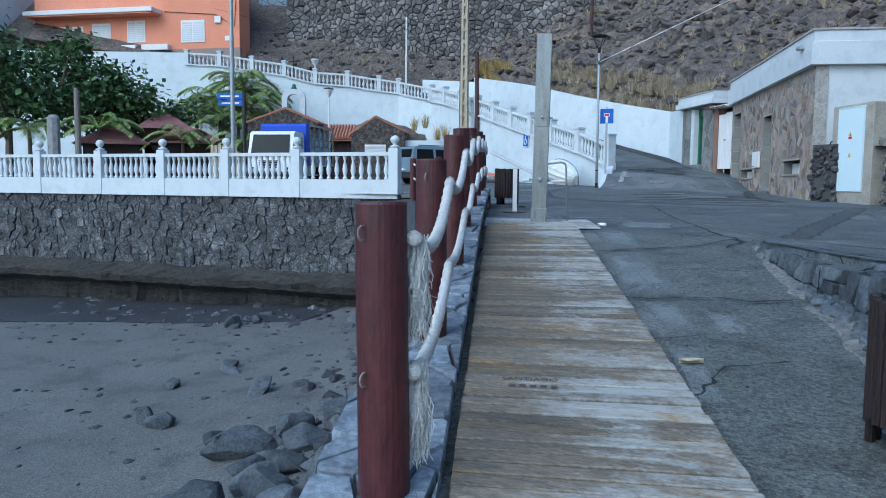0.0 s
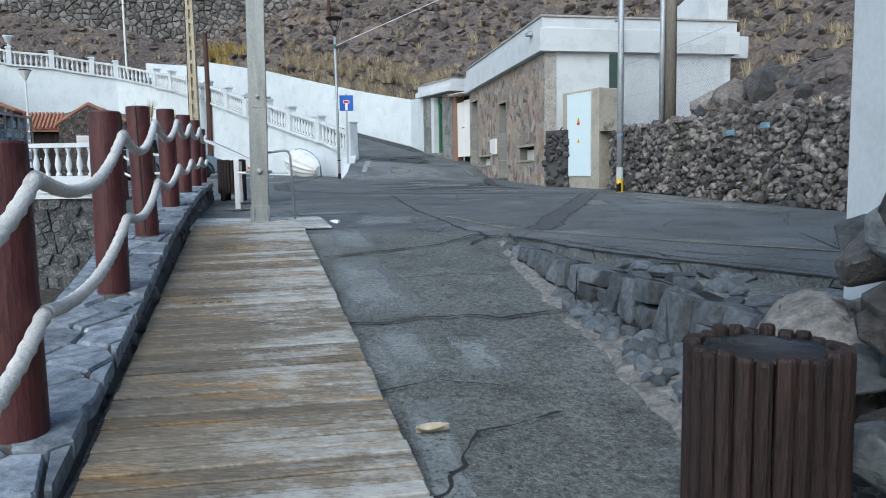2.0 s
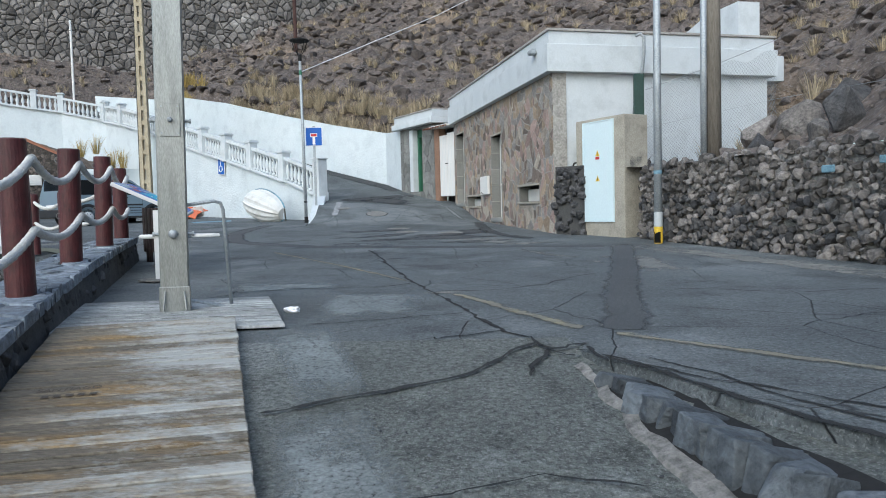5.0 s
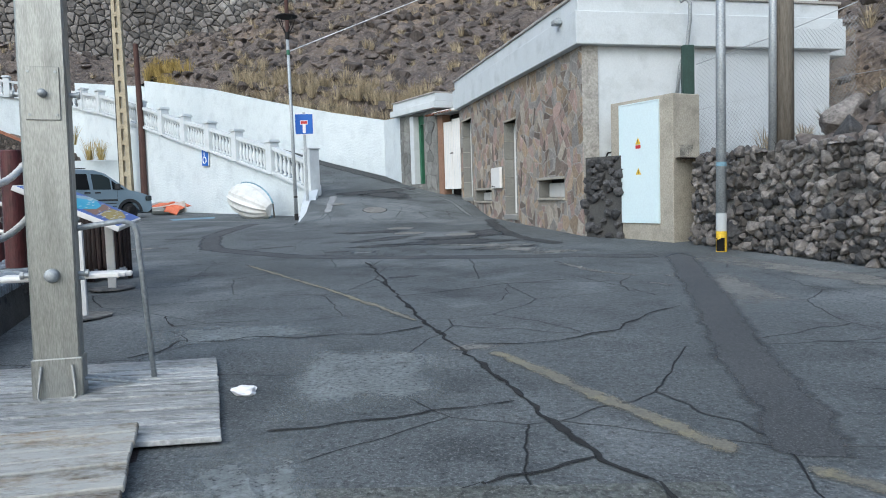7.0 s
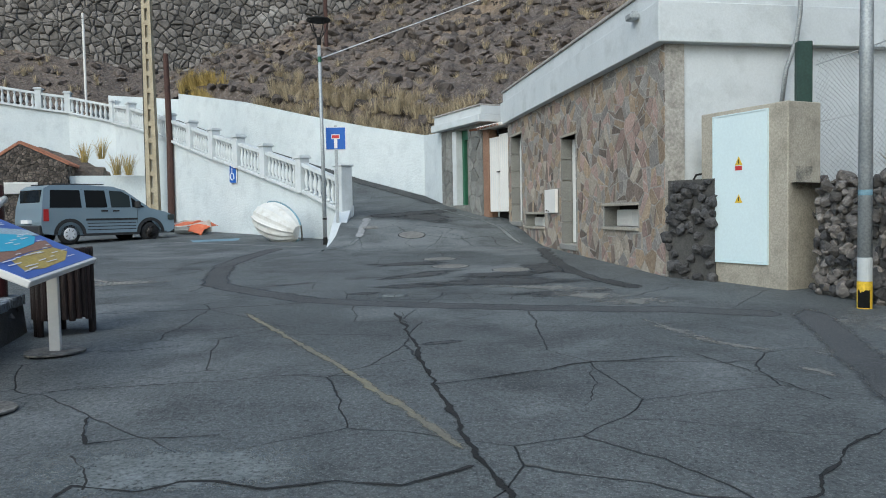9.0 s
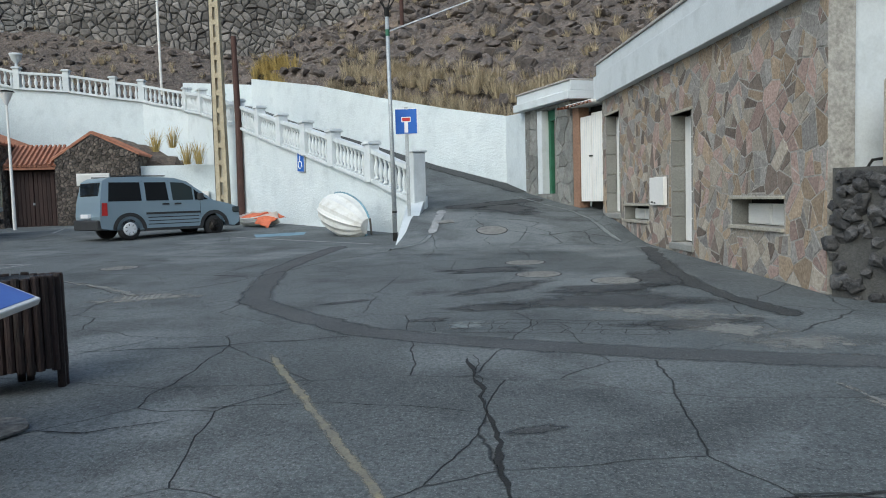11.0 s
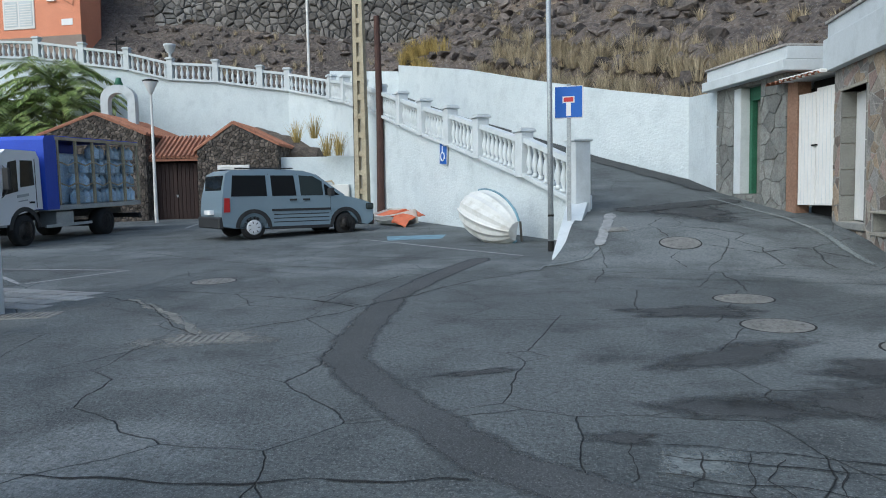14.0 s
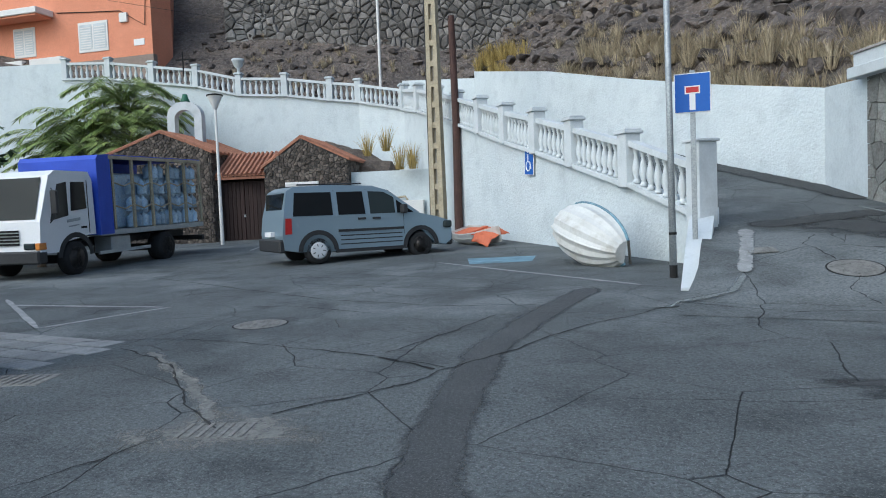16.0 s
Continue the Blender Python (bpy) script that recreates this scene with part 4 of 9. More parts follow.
cut_front()
right_d = (HOUSE_R - H0).normalized()
bm = wall(B(), (H0.x + 0.02, H0.y + 0.02), (HOUSE_R.x, HOUSE_R.y), 0.3, 4.3, 0.3)
part("side_wall", bm, M_WHITE_S, house)
back = H1 + right_d * 5.4
bm = wall(B(), (HOUSE_R.x, HOUSE_R.y), (back.x, back.y), 0.3, 4.3, 0.3)
part("back_wall", bm, M_WHITE_S, house)
bm = wall(B(), (back.x, back.y), (H1.x, H1.y), 0.3, 4.3, 0.3)
part("end_wall", bm, M_WHITE_S, house)
# parapet in two steps that overhangs, and the flat roof


def slab(name, out, z0, z1, mat, over=0.0):
    bm = B()
    c = [H0 - H_D * out + H_N * out, H1 + H_D * out + H_N * out, back + H_D * out + right_d * out, HOUSE_R - H_D * out + right_d * out]
    lo, hi = [bm.verts.new(p + Vector((0, 0, z0))) for p in c], [bm.verts.new(p + Vector((0, 0, z1))) for p in c]
    for k in range(4):
        bm.faces.new((lo[k], lo[(k + 1) % 4], hi[(k + 1) % 4], hi[k]))
    bm.faces.new(hi)
    bm.faces.new(lo[::-1])
    bmesh.ops.recalc_face_normals(bm, faces=bm.faces)
    bmesh.ops.bevel(bm, geom=list(bm.edges), offset=0.008, segments=1, affect="EDGES", profile=0.5)
    return part(name, bm, mat, house)


slab("cornice", 0.17, 4.28, 4.88, M_WHITE_S)
slab("parapet", 0.11, 4.88, 5.16, M_WHITE_S)
M_COPING = material("weathered_coping", [(0.38, 0.36, 0.33), (0.5, 0.48, 0.45), (0.28, 0.26, 0.24)], 3, 0.9, 0.4, 40)
slab("coping", 0.15, 5.16, 5.215, M_COPING)
# block of the stair head at the far right
tw = thing("roof_block", Matrix.Translation((7.2, 17.6, 4.2)), "white rendered stair block stepping above the roof", "building")
q = HOUSE_R
rm = Matrix.Translation((q.x, q.y, 0)) @ Matrix((right_d, Vector((-right_d.y, right_d.x, 0)), Vector((0, 0, 1)))).transposed().to_4x4()
part("lower_step", one_box(-1.1, 0.6, 4.3, 0.95, 5.2, 4.92, rm, 0.01), M_WHITE_S, tw)
bm = B()
prism(bm, [(0.6, 4.93), (0.6, 6.2), (1.9, 6.2), (4.6, 5.55), (4.6, 4.93)], -0.35, 0.25, rm @ Matrix(((0, 0, 1, 0), (1, 0, 0, 0), (0, 1, 0, 0), (0, 0, 0, 1))))
bmesh.ops.recalc_face_normals(bm, faces=bm.faces)
part("upper_step", bm, M_WHITE_S, tw)
# things in the openings
for i, (a, b, lo, hi, what) in enumerate(OPEN):
    if what == "door":
        d = thing("door_%d" % (1 if i == 1 else 2), front_m @ Matrix.Translation((a, lo, -0.24)), "closed white boarded door in a deep cement-block reveal", "door", kind="structure")
        part("backing", box(B(), a, lo, -0.36, b, hi, -0.29, front_m), M_MORTAR, d)
        leaf = part("leaf", box(B(), a + 0.02, lo + 0.02, -0.285, b - 0.02, hi - 0.03, -0.245, front_m, 0.006), M_SHUTTER, d, "white painted door leaf")
        for k in range(5):
            x = a + 0.04 + (b - a - 0.08) * k / 5
            part("board", box(B(), x, lo + 0.03, -0.245, x + (b - a - 0.08) / 5 - 0.012, hi - 0.04, -0.232, front_m, 0.003), M_SHUTTER, leaf)
        for j in range(8):
            for k in range(2):
                part("vent_slot", box(B(), a + 0.14 + k * 0.24, hi - 0.28 - j * 0.07, -0.2325, a + 0.32 + k * 0.24, hi - 0.25 - j * 0.07, -0.23, front_m), M_DARK, leaf)
        nz = 5
        for k in range(nz):
            z0, z1 = lo + (hi - lo) * k / nz + 0.008, lo + (hi - lo) * (k + 1) / nz - 0.008
            part("reveal_block", box(B(), b - 0.025, z0, -0.24, b - 0.002, z1, 0.012, front_m, 0.004), M_BLOCK, d)
            part("reveal_block", box(B(), a + 0.002, z0, -0.24, a + 0.025, z1, 0.012, front_m, 0.004), M_BLOCK, d)
        part("lintel", box(B(), a - 0.03, hi, -0.3, b + 0.03, hi + 0.05, 0.03, front_m, 0.006), M_CREAM, d)
        part("threshold", box(B(), a - 0.05, lo - 0.12, -0.3, b + 0.05, lo - 0.003, 0.05, front_m, 0.01), M_CEMENTBLOCK, d)
    else:
        d = thing("window_%d" % (1 if i == 0 else 2), front_m @ Matrix.Translation((a, lo, -0.3)), "low vent opening with white louvred shutters", "window", kind="structure")
        # Near-black sheet paints the unlit depth behind the shutters.
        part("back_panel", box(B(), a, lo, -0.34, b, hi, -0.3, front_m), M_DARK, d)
        part("reveal_block", box(B(), b - 0.02, lo + 0.01, -0.28, b - 0.002, hi - 0.01, 0.0, front_m), M_BLOCK, d)
        mid = (a + b) / 2
        for x0, x1 in ((a + 0.02, mid - 0.01), (mid + 0.01, b - 0.04)):
            sh_ = part("shutter", box(B(), x0, lo + 0.01, -0.26, x1, hi - 0.07, -0.235, front_m, 0.004), M_SHUTTER, d)
            for k in range(6):
                z = lo + 0.03 + k * (hi - lo - 0.12) / 6
                part("louvre", box(B(), x0 + 0.04, z, -0.235, x1 - 0.04, z + 0.03, -0.215, front_m), M_SHUTTER, sh_)
        part("frame", box(B(), a - 0.03, hi, -0.3, b + 0.03, hi + 0.035, 0.05, front_m, 0.004), M_CREAM, d)
        part("sill", box(B(), a - 0.03, lo - 0.05, -0.3, b + 0.03, lo - 0.002, 0.05, front_m, 0.004), M_CREAM, d)
mb = thing("meter_box", front_m @ Matrix.Translation((5.5, 1.75, 0.03)), "cream metal meter box on the flagstone wall", "meter box")
part("body", box(B(), 5.3, 1.74, 0.02, 6.1, 2.27, 0.1, front_m, 0.008), M_SHUTTER, mb)
part("latch", box(B(), 5.9, 1.78, 0.1, 5.96, 1.81, 0.12, front_m), M_DARK, mb)
part("latch", box(B(), 5.75, 1.77, 0.1, 5.8, 1.79, 0.115, front_m), M_DARK, mb)
cl = thing("security_light", front_m @ Matrix.Translation((0.6, 4.85, 0.2)), "small grey floodlight under the cornice edge", "lamp")
part("body", box(B(), 0.5, 4.78, 0.17, 0.72, 4.88, 0.33, front_m, 0.02), M_GALV, cl)
part("arm", box(B(), 0.58, 4.86, 0.17, 0.62, 4.92, 0.26, front_m), M_GALV, cl)

# ---- small hut between house and wall ----
U0, U1 = Vector((-0.25, 24.8, 0)), Vector((-2.42, 28.4, 0))
U_D = (U1 - U0).normalized()
U_N = Vector((-U_D.y, U_D.x, 0))
hut_m = Matrix.Translation(U0) @ Matrix((U_D, Vector((0, 0, 1)), U_N)).transposed().to_4x4()
U_L = (U1 - U0).length
hut = thing("hut", Matrix.Translation((-1.4, 26.5, 1.5)), "small flat-roofed stone hut with a green door frame", "hut")
bm = B()
box(bm, 1.45, 1.0, -0.4, 2.4, 4.5, 0.0, hut_m)
box(bm, 3.48, 1.0, -0.4, U_L, 4.5, 0.0, hut_m)
box(bm, 2.4, 4.42, -0.4, 3.48, 4.5, 0.0, hut_m)
box(bm, 2.4, 1.0, -0.4, 3.48, 2.03, 0.0, hut_m)
part("wall", bm, M_HUTSTONE, hut)
part("doorway_lining", box(B(), 2.4, 2.03, -0.42, 3.48, 4.42, -0.36, hut_m), M_BLOCK, hut)
bm = B()
for k in range(6):
    box(bm, 2.4, 2.04 + k * 0.39, -0.36, 3.3, 2.04 + (k + 1) * 0.39 - 0.018, -0.335, hut_m, 0.004)
part("door_blocks", bm, M_BLOCK, hut)
part("white_jamb", box(B(), 3.2, 2.03, -0.3, 3.48, 4.42, 0.02, hut_m, 0.008), M_WHITE_S, hut)
part("green_frame", box(B(), 3.08, 2.03, -0.33, 3.19, 4.4, -0.2, hut_m, 0.005), M_GREEN, hut)
part("green_lintel", box(B(), 2.4, 4.12, -0.33, 3.2, 4.42, -0.2, hut_m, 0.005), M_GREEN, hut)
part("cornice", box(B(), 1.2, 4.5, -3, U_L + 0.32, 4.72, 0.28, hut_m, 0.012), M_WHITE_S, hut)
part("parapet", box(B(), 1.2, 4.72, -3, U_L + 0.22, 4.98, 0.2, hut_m, 0.012), M_WHITE_S, hut)
part("coping", box(B(), 1.2, 4.98, -3, U_L + 0.26, 5.03, 0.24, hut_m, 0.008), M_COPING, hut)
gate = thing("gate", hut_m @ Matrix.Translation((0.4, 1.75, 0)), "tall white sheet-metal double gate between house and hut", "gate")
for k in range(2):
    x0 = 0.02 + k * 0.55
    lf = part("leaf", box(B(), x0, 1.8, -0.06, x0 + 0.53, 4.05 - 0.06 * k, -0.02, hut_m, 0.006), M_SHUTTER, gate)
    for j in range(4):
        part("board_joint", box(B(), x0 + 0.1 + j * 0.11, 1.82, -0.02, x0 + 0.108 + j * 0.11, 4.0 - 0.06 * k, -0.016, hut_m), M_WHITE_S, lf)
part("bolt", box(B(), 0.5, 2.95, -0.02, 0.64, 2.98, 0.02, hut_m), M_DARK, gate)
part("jamb", box(B(), 1.12, 1.6, -0.3, 1.45, 4.35, 0.01, hut_m, 0.01), M_RUSTYBROWN, gate)
# Near-black sheet puts the darkness behind the gate leaves into colour.
part("gap", box(B(), 0.0, 1.5, -0.4, 1.12, 4.3, -0.35, hut_m), M_DARK, gate)
# short tiled canopy over the gate
can = thing("canopy", hut_m @ Matrix.Translation((0.6, 4.4, 0.1)), "row of terracotta tiles over the gate", "canopy")
for k in range(9):
    bm = B()
    pts = [(-0.7 + 0.9 * t, 0.05 + 0.12 * math.sin(math.pi * 0)) for t in (0, 1)]
    x = 0.1 + k * 0.19
    mm = hut_m @ Matrix.Translation((x, 4.36 + 0.03 * k * 0, -0.5)) @ Matrix.Rotation(radians(8), 4, "X")
    vs = [[bm.verts.new(mm @ Vector((0.085 * math.cos(a), 0.06 * math.sin(a), z))) for a in (math.pi * j / 5 for j in range(6))] for z in (0, 0.85)]
    for j in range(5):
        bm.faces.new((vs[0][j], vs[0][j + 1], vs[1][j + 1], vs[1][j]))
    bmesh.ops.solidify(bm, geom=bm.faces, thickness=0.014)
    part("tile", bm, M_TERRA, can)
part("beam", box(B(), 0, 4.26, -0.5, 1.3, 4.33, 0.3, hut_m, 0.006), M_SHUTTER, can)

# ---- quay edge: slab-topped kerb wall ----
KERB_TOP = [(-9, -0.8), (-6, -0.46), (-4.05, -0.235), (-2.02, 0.0), (0.23, 0.275), (2.12, 0.55), (4.49, 0.75), (6.45, 0.88), (9.1, 0.97), (10.8, 1.0)]


def kerb_top(y):
    return lerp(KERB_TOP, y)


bm = B()
prev = None
for k in range(0, 80):
    y = -9 + 19.75 * k / 79
    t = kerb_top(y) - 0.06
    wob = 0.03 * noise.noise(Vector((y * 1.7, 0, 0)))
    row = [bm.verts.new(kerb_pt(y, o) + Vector((0, 0, z))) for o, z in ((-0.38 + wob, -3.4), (-0.36 + wob, t), (0.2, t), (0.25 + wob * 0.5, slip_z(y) - 0.1))]
    if prev:
        for i in range(3):
            bm.faces.new((prev[i], row[i], row[i + 1], prev[i + 1]))
    prev = row
bm.faces.new(prev)
bmesh.ops.recalc_face_normals(bm, faces=bm.faces)
kerb = solid("kerb", bm, M_MORTAR, "low dark stone quay kerb topped with blue-grey slate slabs", "kerb")

# ---- bollard posts and ropes ----
POSTS = [(-4.1, 1.27), (-2.02, 1.28), (0.23, 1.33), (2.12, 1.27), (4.4, 1.26), (6.45, 1.22), (8.8, 1.24), (10.6, 1.15)]


def post_at(y):
    p = kerb_pt(y, 0.0)
    return Vector((p.x, p.y, kerb_top(y)))


rnd = random.Random(3)
for i, (y, h) in enumerate(POSTS):
    m = Matrix.Translation(post_at(y) + Vector((0, 0, -0.02))) @ Matrix.Rotation(radians(rnd.uniform(-1.5, 1.5)), 4, "Y") @ Matrix.Rotation(rnd.uniform(0, 6), 4, "Z")
    po = thing("bollard_post", m, "round oxblood-red wooden post on the slate kerb", "post", "posts along the quay")
    h += 0.02
    bm = lathe(B(), [(0.113, 0), (0.113, h * 0.3), (0.112, h * 0.6), (0.111, h - 0.012), (0.105, h), (0.02, h + 0.002)], seg=28)
    part("shaft", bm, M_POST, po, smooth=False, at=False)
    part("split", box(B(), 0.085, -0.006, 0.05, 0.1145, 0.006, h - 0.01), M_DARK, po, "dark drying crack in the post", at=False)
    for zz in (0.9, 0.42):
        ringm = Matrix.Translation((0, 0, h * zz)) @ Matrix.Rotation(1.2, 4, "Z")
        pts = [ringm @ Vector((0.118 + 0.026 * math.cos(a), 0.0, 0.026 * math.sin(a) * 1.2)) for a in (2 * math.pi * k / 10 for k in range(11))]
        part("rope_eye", ring_tube(B(), pts, 0.005, 6), M_IRON, po, at=False)
    bm = lathe(B(), [(0.15, -0.02), (0.14, 0.006), (0.12, 0.018), (0.108, 0.02)], seg=16)
    for v in bm.verts:
        if v.co.length > 0.12:
            v.co += Vector((noise.noise(v.co * 9 + Vector((i, 0, 0))) * 0.05, noise.noise(v.co * 9 + Vector((0, i, 0))) * 0.05, 0))
    part("mortar_collar", bm, M_MORTAR, po, at=False)


def rope(a, b, sag, label, name="rope", r=0.034):
    ob = thing(name, Matrix.Translation(a), label, "rope", "ropes along the quay")
    pts, rad = [], []
    n = 46
    for k in range(n + 1):
        f = k / n
        p = a + (b - a) * f - Vector((0, 0, sag * 4 * f * (1 - f)))
        pts.append(p)
        rad.append(r * (1 + 0.13 * math.sin(k * 2.4)))
    part("strand", ring_tube(B(), pts, rad, 9), M_ROPE, ob, smooth=True)
    return ob


for i in range(len(POSTS) - 1):
    (ya, ha), (yb, hb) = POSTS[i], POSTS[i + 1]
    pa, pb = post_at(ya), post_at(yb)
    off = KERB_N * 0.125
    rope(pa + Vector((0, 0, ha * 0.88)) + off, pb + Vector((0, 0, hb * 0.88)) + off, 0.2, "thick sagging white upper rope between two posts")
    rope(pa + Vector((0, 0, ha * 0.42)) + off, pb + Vector((0, 0, hb * 0.42)) + off, 0.14, "thick sagging white lower rope between two posts")
# frayed ends on the first post
pa = post_at(-4.1)
for zz in (0.86, 0.42):
    fr_ob = thing("frayed_rope", Matrix.Translation(pa + KERB_N * 0.13 + KERB_D * 0.06 + Vector((0, 0, 1.27 * zz))), "frayed white rope end hanging from the first post", "rope")
    bm = B()
    rnd = random.Random(int(zz * 100))
    for k in range(900):
        x, y, l = rnd.gauss(0, 0.018), rnd.gauss(0.01, 0.02), rnd.uniform(0.06, 0.16)
        a = Vector((x, y, rnd.uniform(-0.3, 0.04)))
        b = a + Vector((rnd.gauss(0, 0.009), rnd.gauss(0.003, 0.009), -l * 0.4))
        c = b + Vector((rnd.gauss(0, 0.012), rnd.gauss(0, 0.012), -l * 0.4))
        d = c + Vector((rnd.gauss(0, 0.012), rnd.gauss(0, 0.012), -l * 0.25))
        ring_tube(bm, [a, b, c, d], [0.0028, 0.0028, 0.0025, 0.0015], 3)
    tagged(part("fibres", bm, M_ROPE, fr_ob, at=False), "loose frayed fibres", kind="stuff")
    bm = B()
    bmesh.ops.create_icosphere(bm, subdivisions=4, radius=0.07)
    for v in bm.verts:
        n_ = 0.45 * noise.noise(v.co * 22) + 0.25 * noise.noise(v.co * 60)
        v.co = Vector((v.co.x * 0.75 * (1 + n_), v.co.y * 0.85 * (1 + n_) + 0.02, v.co.z * 2.3 - 0.13))
    part("knot", bm, M_ROPE, fr_ob, at=False)
# short rail that turns along the beach side behind the kerb's far end
back_pts = [Vector((-7.6, 12.6, 0.75)), Vector((-9.2, 14.3, 0.78))]
for p in back_pts:
    po = thing("bollard_post", Matrix.Translation(p), "round oxblood-red wooden post near the square's edge", "post", "posts along the quay")
    part("shaft", lathe(B(), [(0.1, -0.2), (0.1, 1.1), (0.02, 1.12)], seg=20), M_POST, po, at=False)
for z, s in ((0.95, 0.16), (0.5, 0.12)):
    rope(post_at(10.6) + Vector((0, 0, z * 1.05)), back_pts[0] + Vector((0.06, -0.06, z)), s, "thick sagging white rope at the square's edge")
    rope(back_pts[0] + Vector((0, 0, z)), back_pts[1] + Vector((0, 0, z)), s, "thick sagging white rope at the square's edge")
# low stone edging round the corner of the square
bm = B()
prev = None
for k in range(0, 30):
    f = k / 29
    y = 10.9 + 4.4 * f
    c = Vector((edge_x(y), y, 0))
    row = [bm.verts.new(c + Vector((o, 0, z + 0.05 * noise.noise(Vector((y * 2, o, 1)))))) for o, z in ((-0.5, -3.4), (-0.3, 0.55), (0.25, 0.62), (0.3, 0.4))]
    if prev:
        for i in range(3):
            bm.faces.new((prev[i], row[i], row[i + 1], prev[i + 1]))
    prev = row
bmesh.ops.recalc_face_normals(bm, faces=bm.faces)
solid("quay_corner", bm, M_BASALT, "rough dark stone edge at the corner of the square", "kerb")

# ---- boardwalk ----
DK_N = KERB_N


def deck_pt(y, off):
    """off 0 is the deck's edge at the kerb."""
    return kerb_pt(y, 0.28 + off)


deck = thing("boardwalk", Matrix.Translation(deck_pt(-2, 0)), "weathered brown plank boardwalk on the slipway", "boardwalk")
part("bearer", (lambda b: [ring_tube(b, [deck_pt(-10, o) + Vector((0, 0, slip_z(-10) + 0.02)), deck_pt(4.2, o) + Vector((0, 0, slip_z(4.2) + 0.02))], 0.03, 4) for o in (0.1, 0.75, 1.35)] and b)(B()), M_BROWNPOLE, deck)
ang = math.atan2(KERB_N.y, KERB_N.x)
PLANK_A = radians(12)   # the planks lie askew to the kerb
rnd = random.Random(8)
plank_meshes = []
for k in range(7):
    bm = one_box(0, 0, 0, 1.372 + 0.004 * (k % 4), 0.106, 0.032, bevel=0.006)
    for v in bm.verts:
        v.co.x -= 0.119 * v.co.y
    plank_meshes.append(finish(bm, "plank", M_DECK))


def on_deck(y, off, lift, turn=PLANK_A):
    """A frame on the sloping deck: x along the planks, y up the slope."""
    ex = Vector((math.cos(turn), math.sin(turn), 0.093 * math.sin(turn))).normalized()
    ey = Vector((-math.sin(turn), math.cos(turn), 0.093 * math.cos(turn))).normalized()
    p = deck_pt(y, off)
    return Matrix.Translation((p.x, p.y, 0.022 + 0.093 * p.y + lift)) @ Matrix((ex, ey, ex.cross(ey))).transposed().to_4x4()


y = -10.0
while y < 4.1:
    m = on_deck(y, rnd.uniform(-0.005, 0.004), 0.045 + rnd.uniform(-0.004, 0.004), PLANK_A + rnd.uniform(-0.004, 0.004))
    place("plank", plank_meshes[rnd.randrange(7)], m, deck)
    y += 0.1165
# bleached landing at its head
land = thing("landing", Matrix.Translation((-2.2, 5.3, 0.42)), "bleached white plank landing round the shower column", "boardwalk")
rnd = random.Random(9)
for k in range(13):
    f = k / 12
    ex = Vector((math.cos(radians(9)), math.sin(radians(9)), 0))
    right = Vector((-1.33, 4.52, 0)) + (Vector((-1.85, 6.0, 0)) - Vector((-1.33, 4.52, 0))) * f
    a = right - ex * (1.92 + rnd.uniform(-0.004, 0.004))
    m = Matrix.Translation((a.x, a.y, plaza_z(right.y) + 0.018 + rnd.uniform(-0.003, 0.003))) @ Matrix.Rotation(radians(9) + rnd.uniform(-0.004, 0.004), 4, "Z")
    bm = one_box(0, 0, 0, 1.92, 0.119, 0.03, bevel=0.004)
    for v in bm.verts:
        v.co.x -= 0.183 * v.co.y
    place("plank", finish(bm, "plank", M_DECK_W), m, land)
# letters burnt into some planks: a word that can be read
for i, (px, py) in enumerate([(-0.55, -2.5), (-1.6, 0.54), (-2.34, 2.72)]):
    txt = bpy.data.curves.new("lettering", "FONT")
    txt.body, txt.size, txt.extrude = "SANTIAGO", 0.072, 0.0006
    tm = bpy.data.meshes.new_from_object(new("lettering_source", txt))
    bpy.data.objects.remove(bpy.data.objects["lettering_source"])
    tm.materials.clear()
    tm.materials.append(M_BURNT)
    m = on_deck(py, 0, 0.0815)
    m.translation = (px, py, 0.022 + 0.093 * py + 0.0815)
    place("lettering", tm, m, deck, "faint burnt lettering on a plank")
    bm = B()
    for k in range(5):
        box(bm, 0.06 + k * 0.065, -0.115, 0, 0.1 + k * 0.065, -0.075, 0.0006)
    place("lettering", finish(bm, "lettering", M_BURNT), m, deck, "worn unreadable lettering")

# ---- shower column ----
sh = thing("beach_shower", Matrix.Translation((-2.53, 5.27, 0.45)) @ Matrix.Rotation(ang, 4, "Z") @ Matrix.Rotation(radians(0.8), 4, "Y"), "tall brushed-steel beach shower column with foot rail", "shower")
part("column", one_box(-0.125, -0.07, 0, 0.125, 0.07, 3.14, None, 0.012), M_STEEL, sh, at=False)
part("valve_plate", one_box(-0.09, -0.078, 1.62, 0.09, -0.07, 1.92, None, 0.004), M_STEEL, sh, at=False)
for x, z in ((-0.07, 1.65), (0.07, 1.65), (-0.07, 1.89), (0.07, 1.89)):
    part("screw", lathe(B(), [(0.008, 0), (0.008, 0.006)], Matrix.Translation((x, -0.078, z)) @ Matrix.Rotation(radians(90), 4, "X"), 8), M_GALV, sh, at=False)
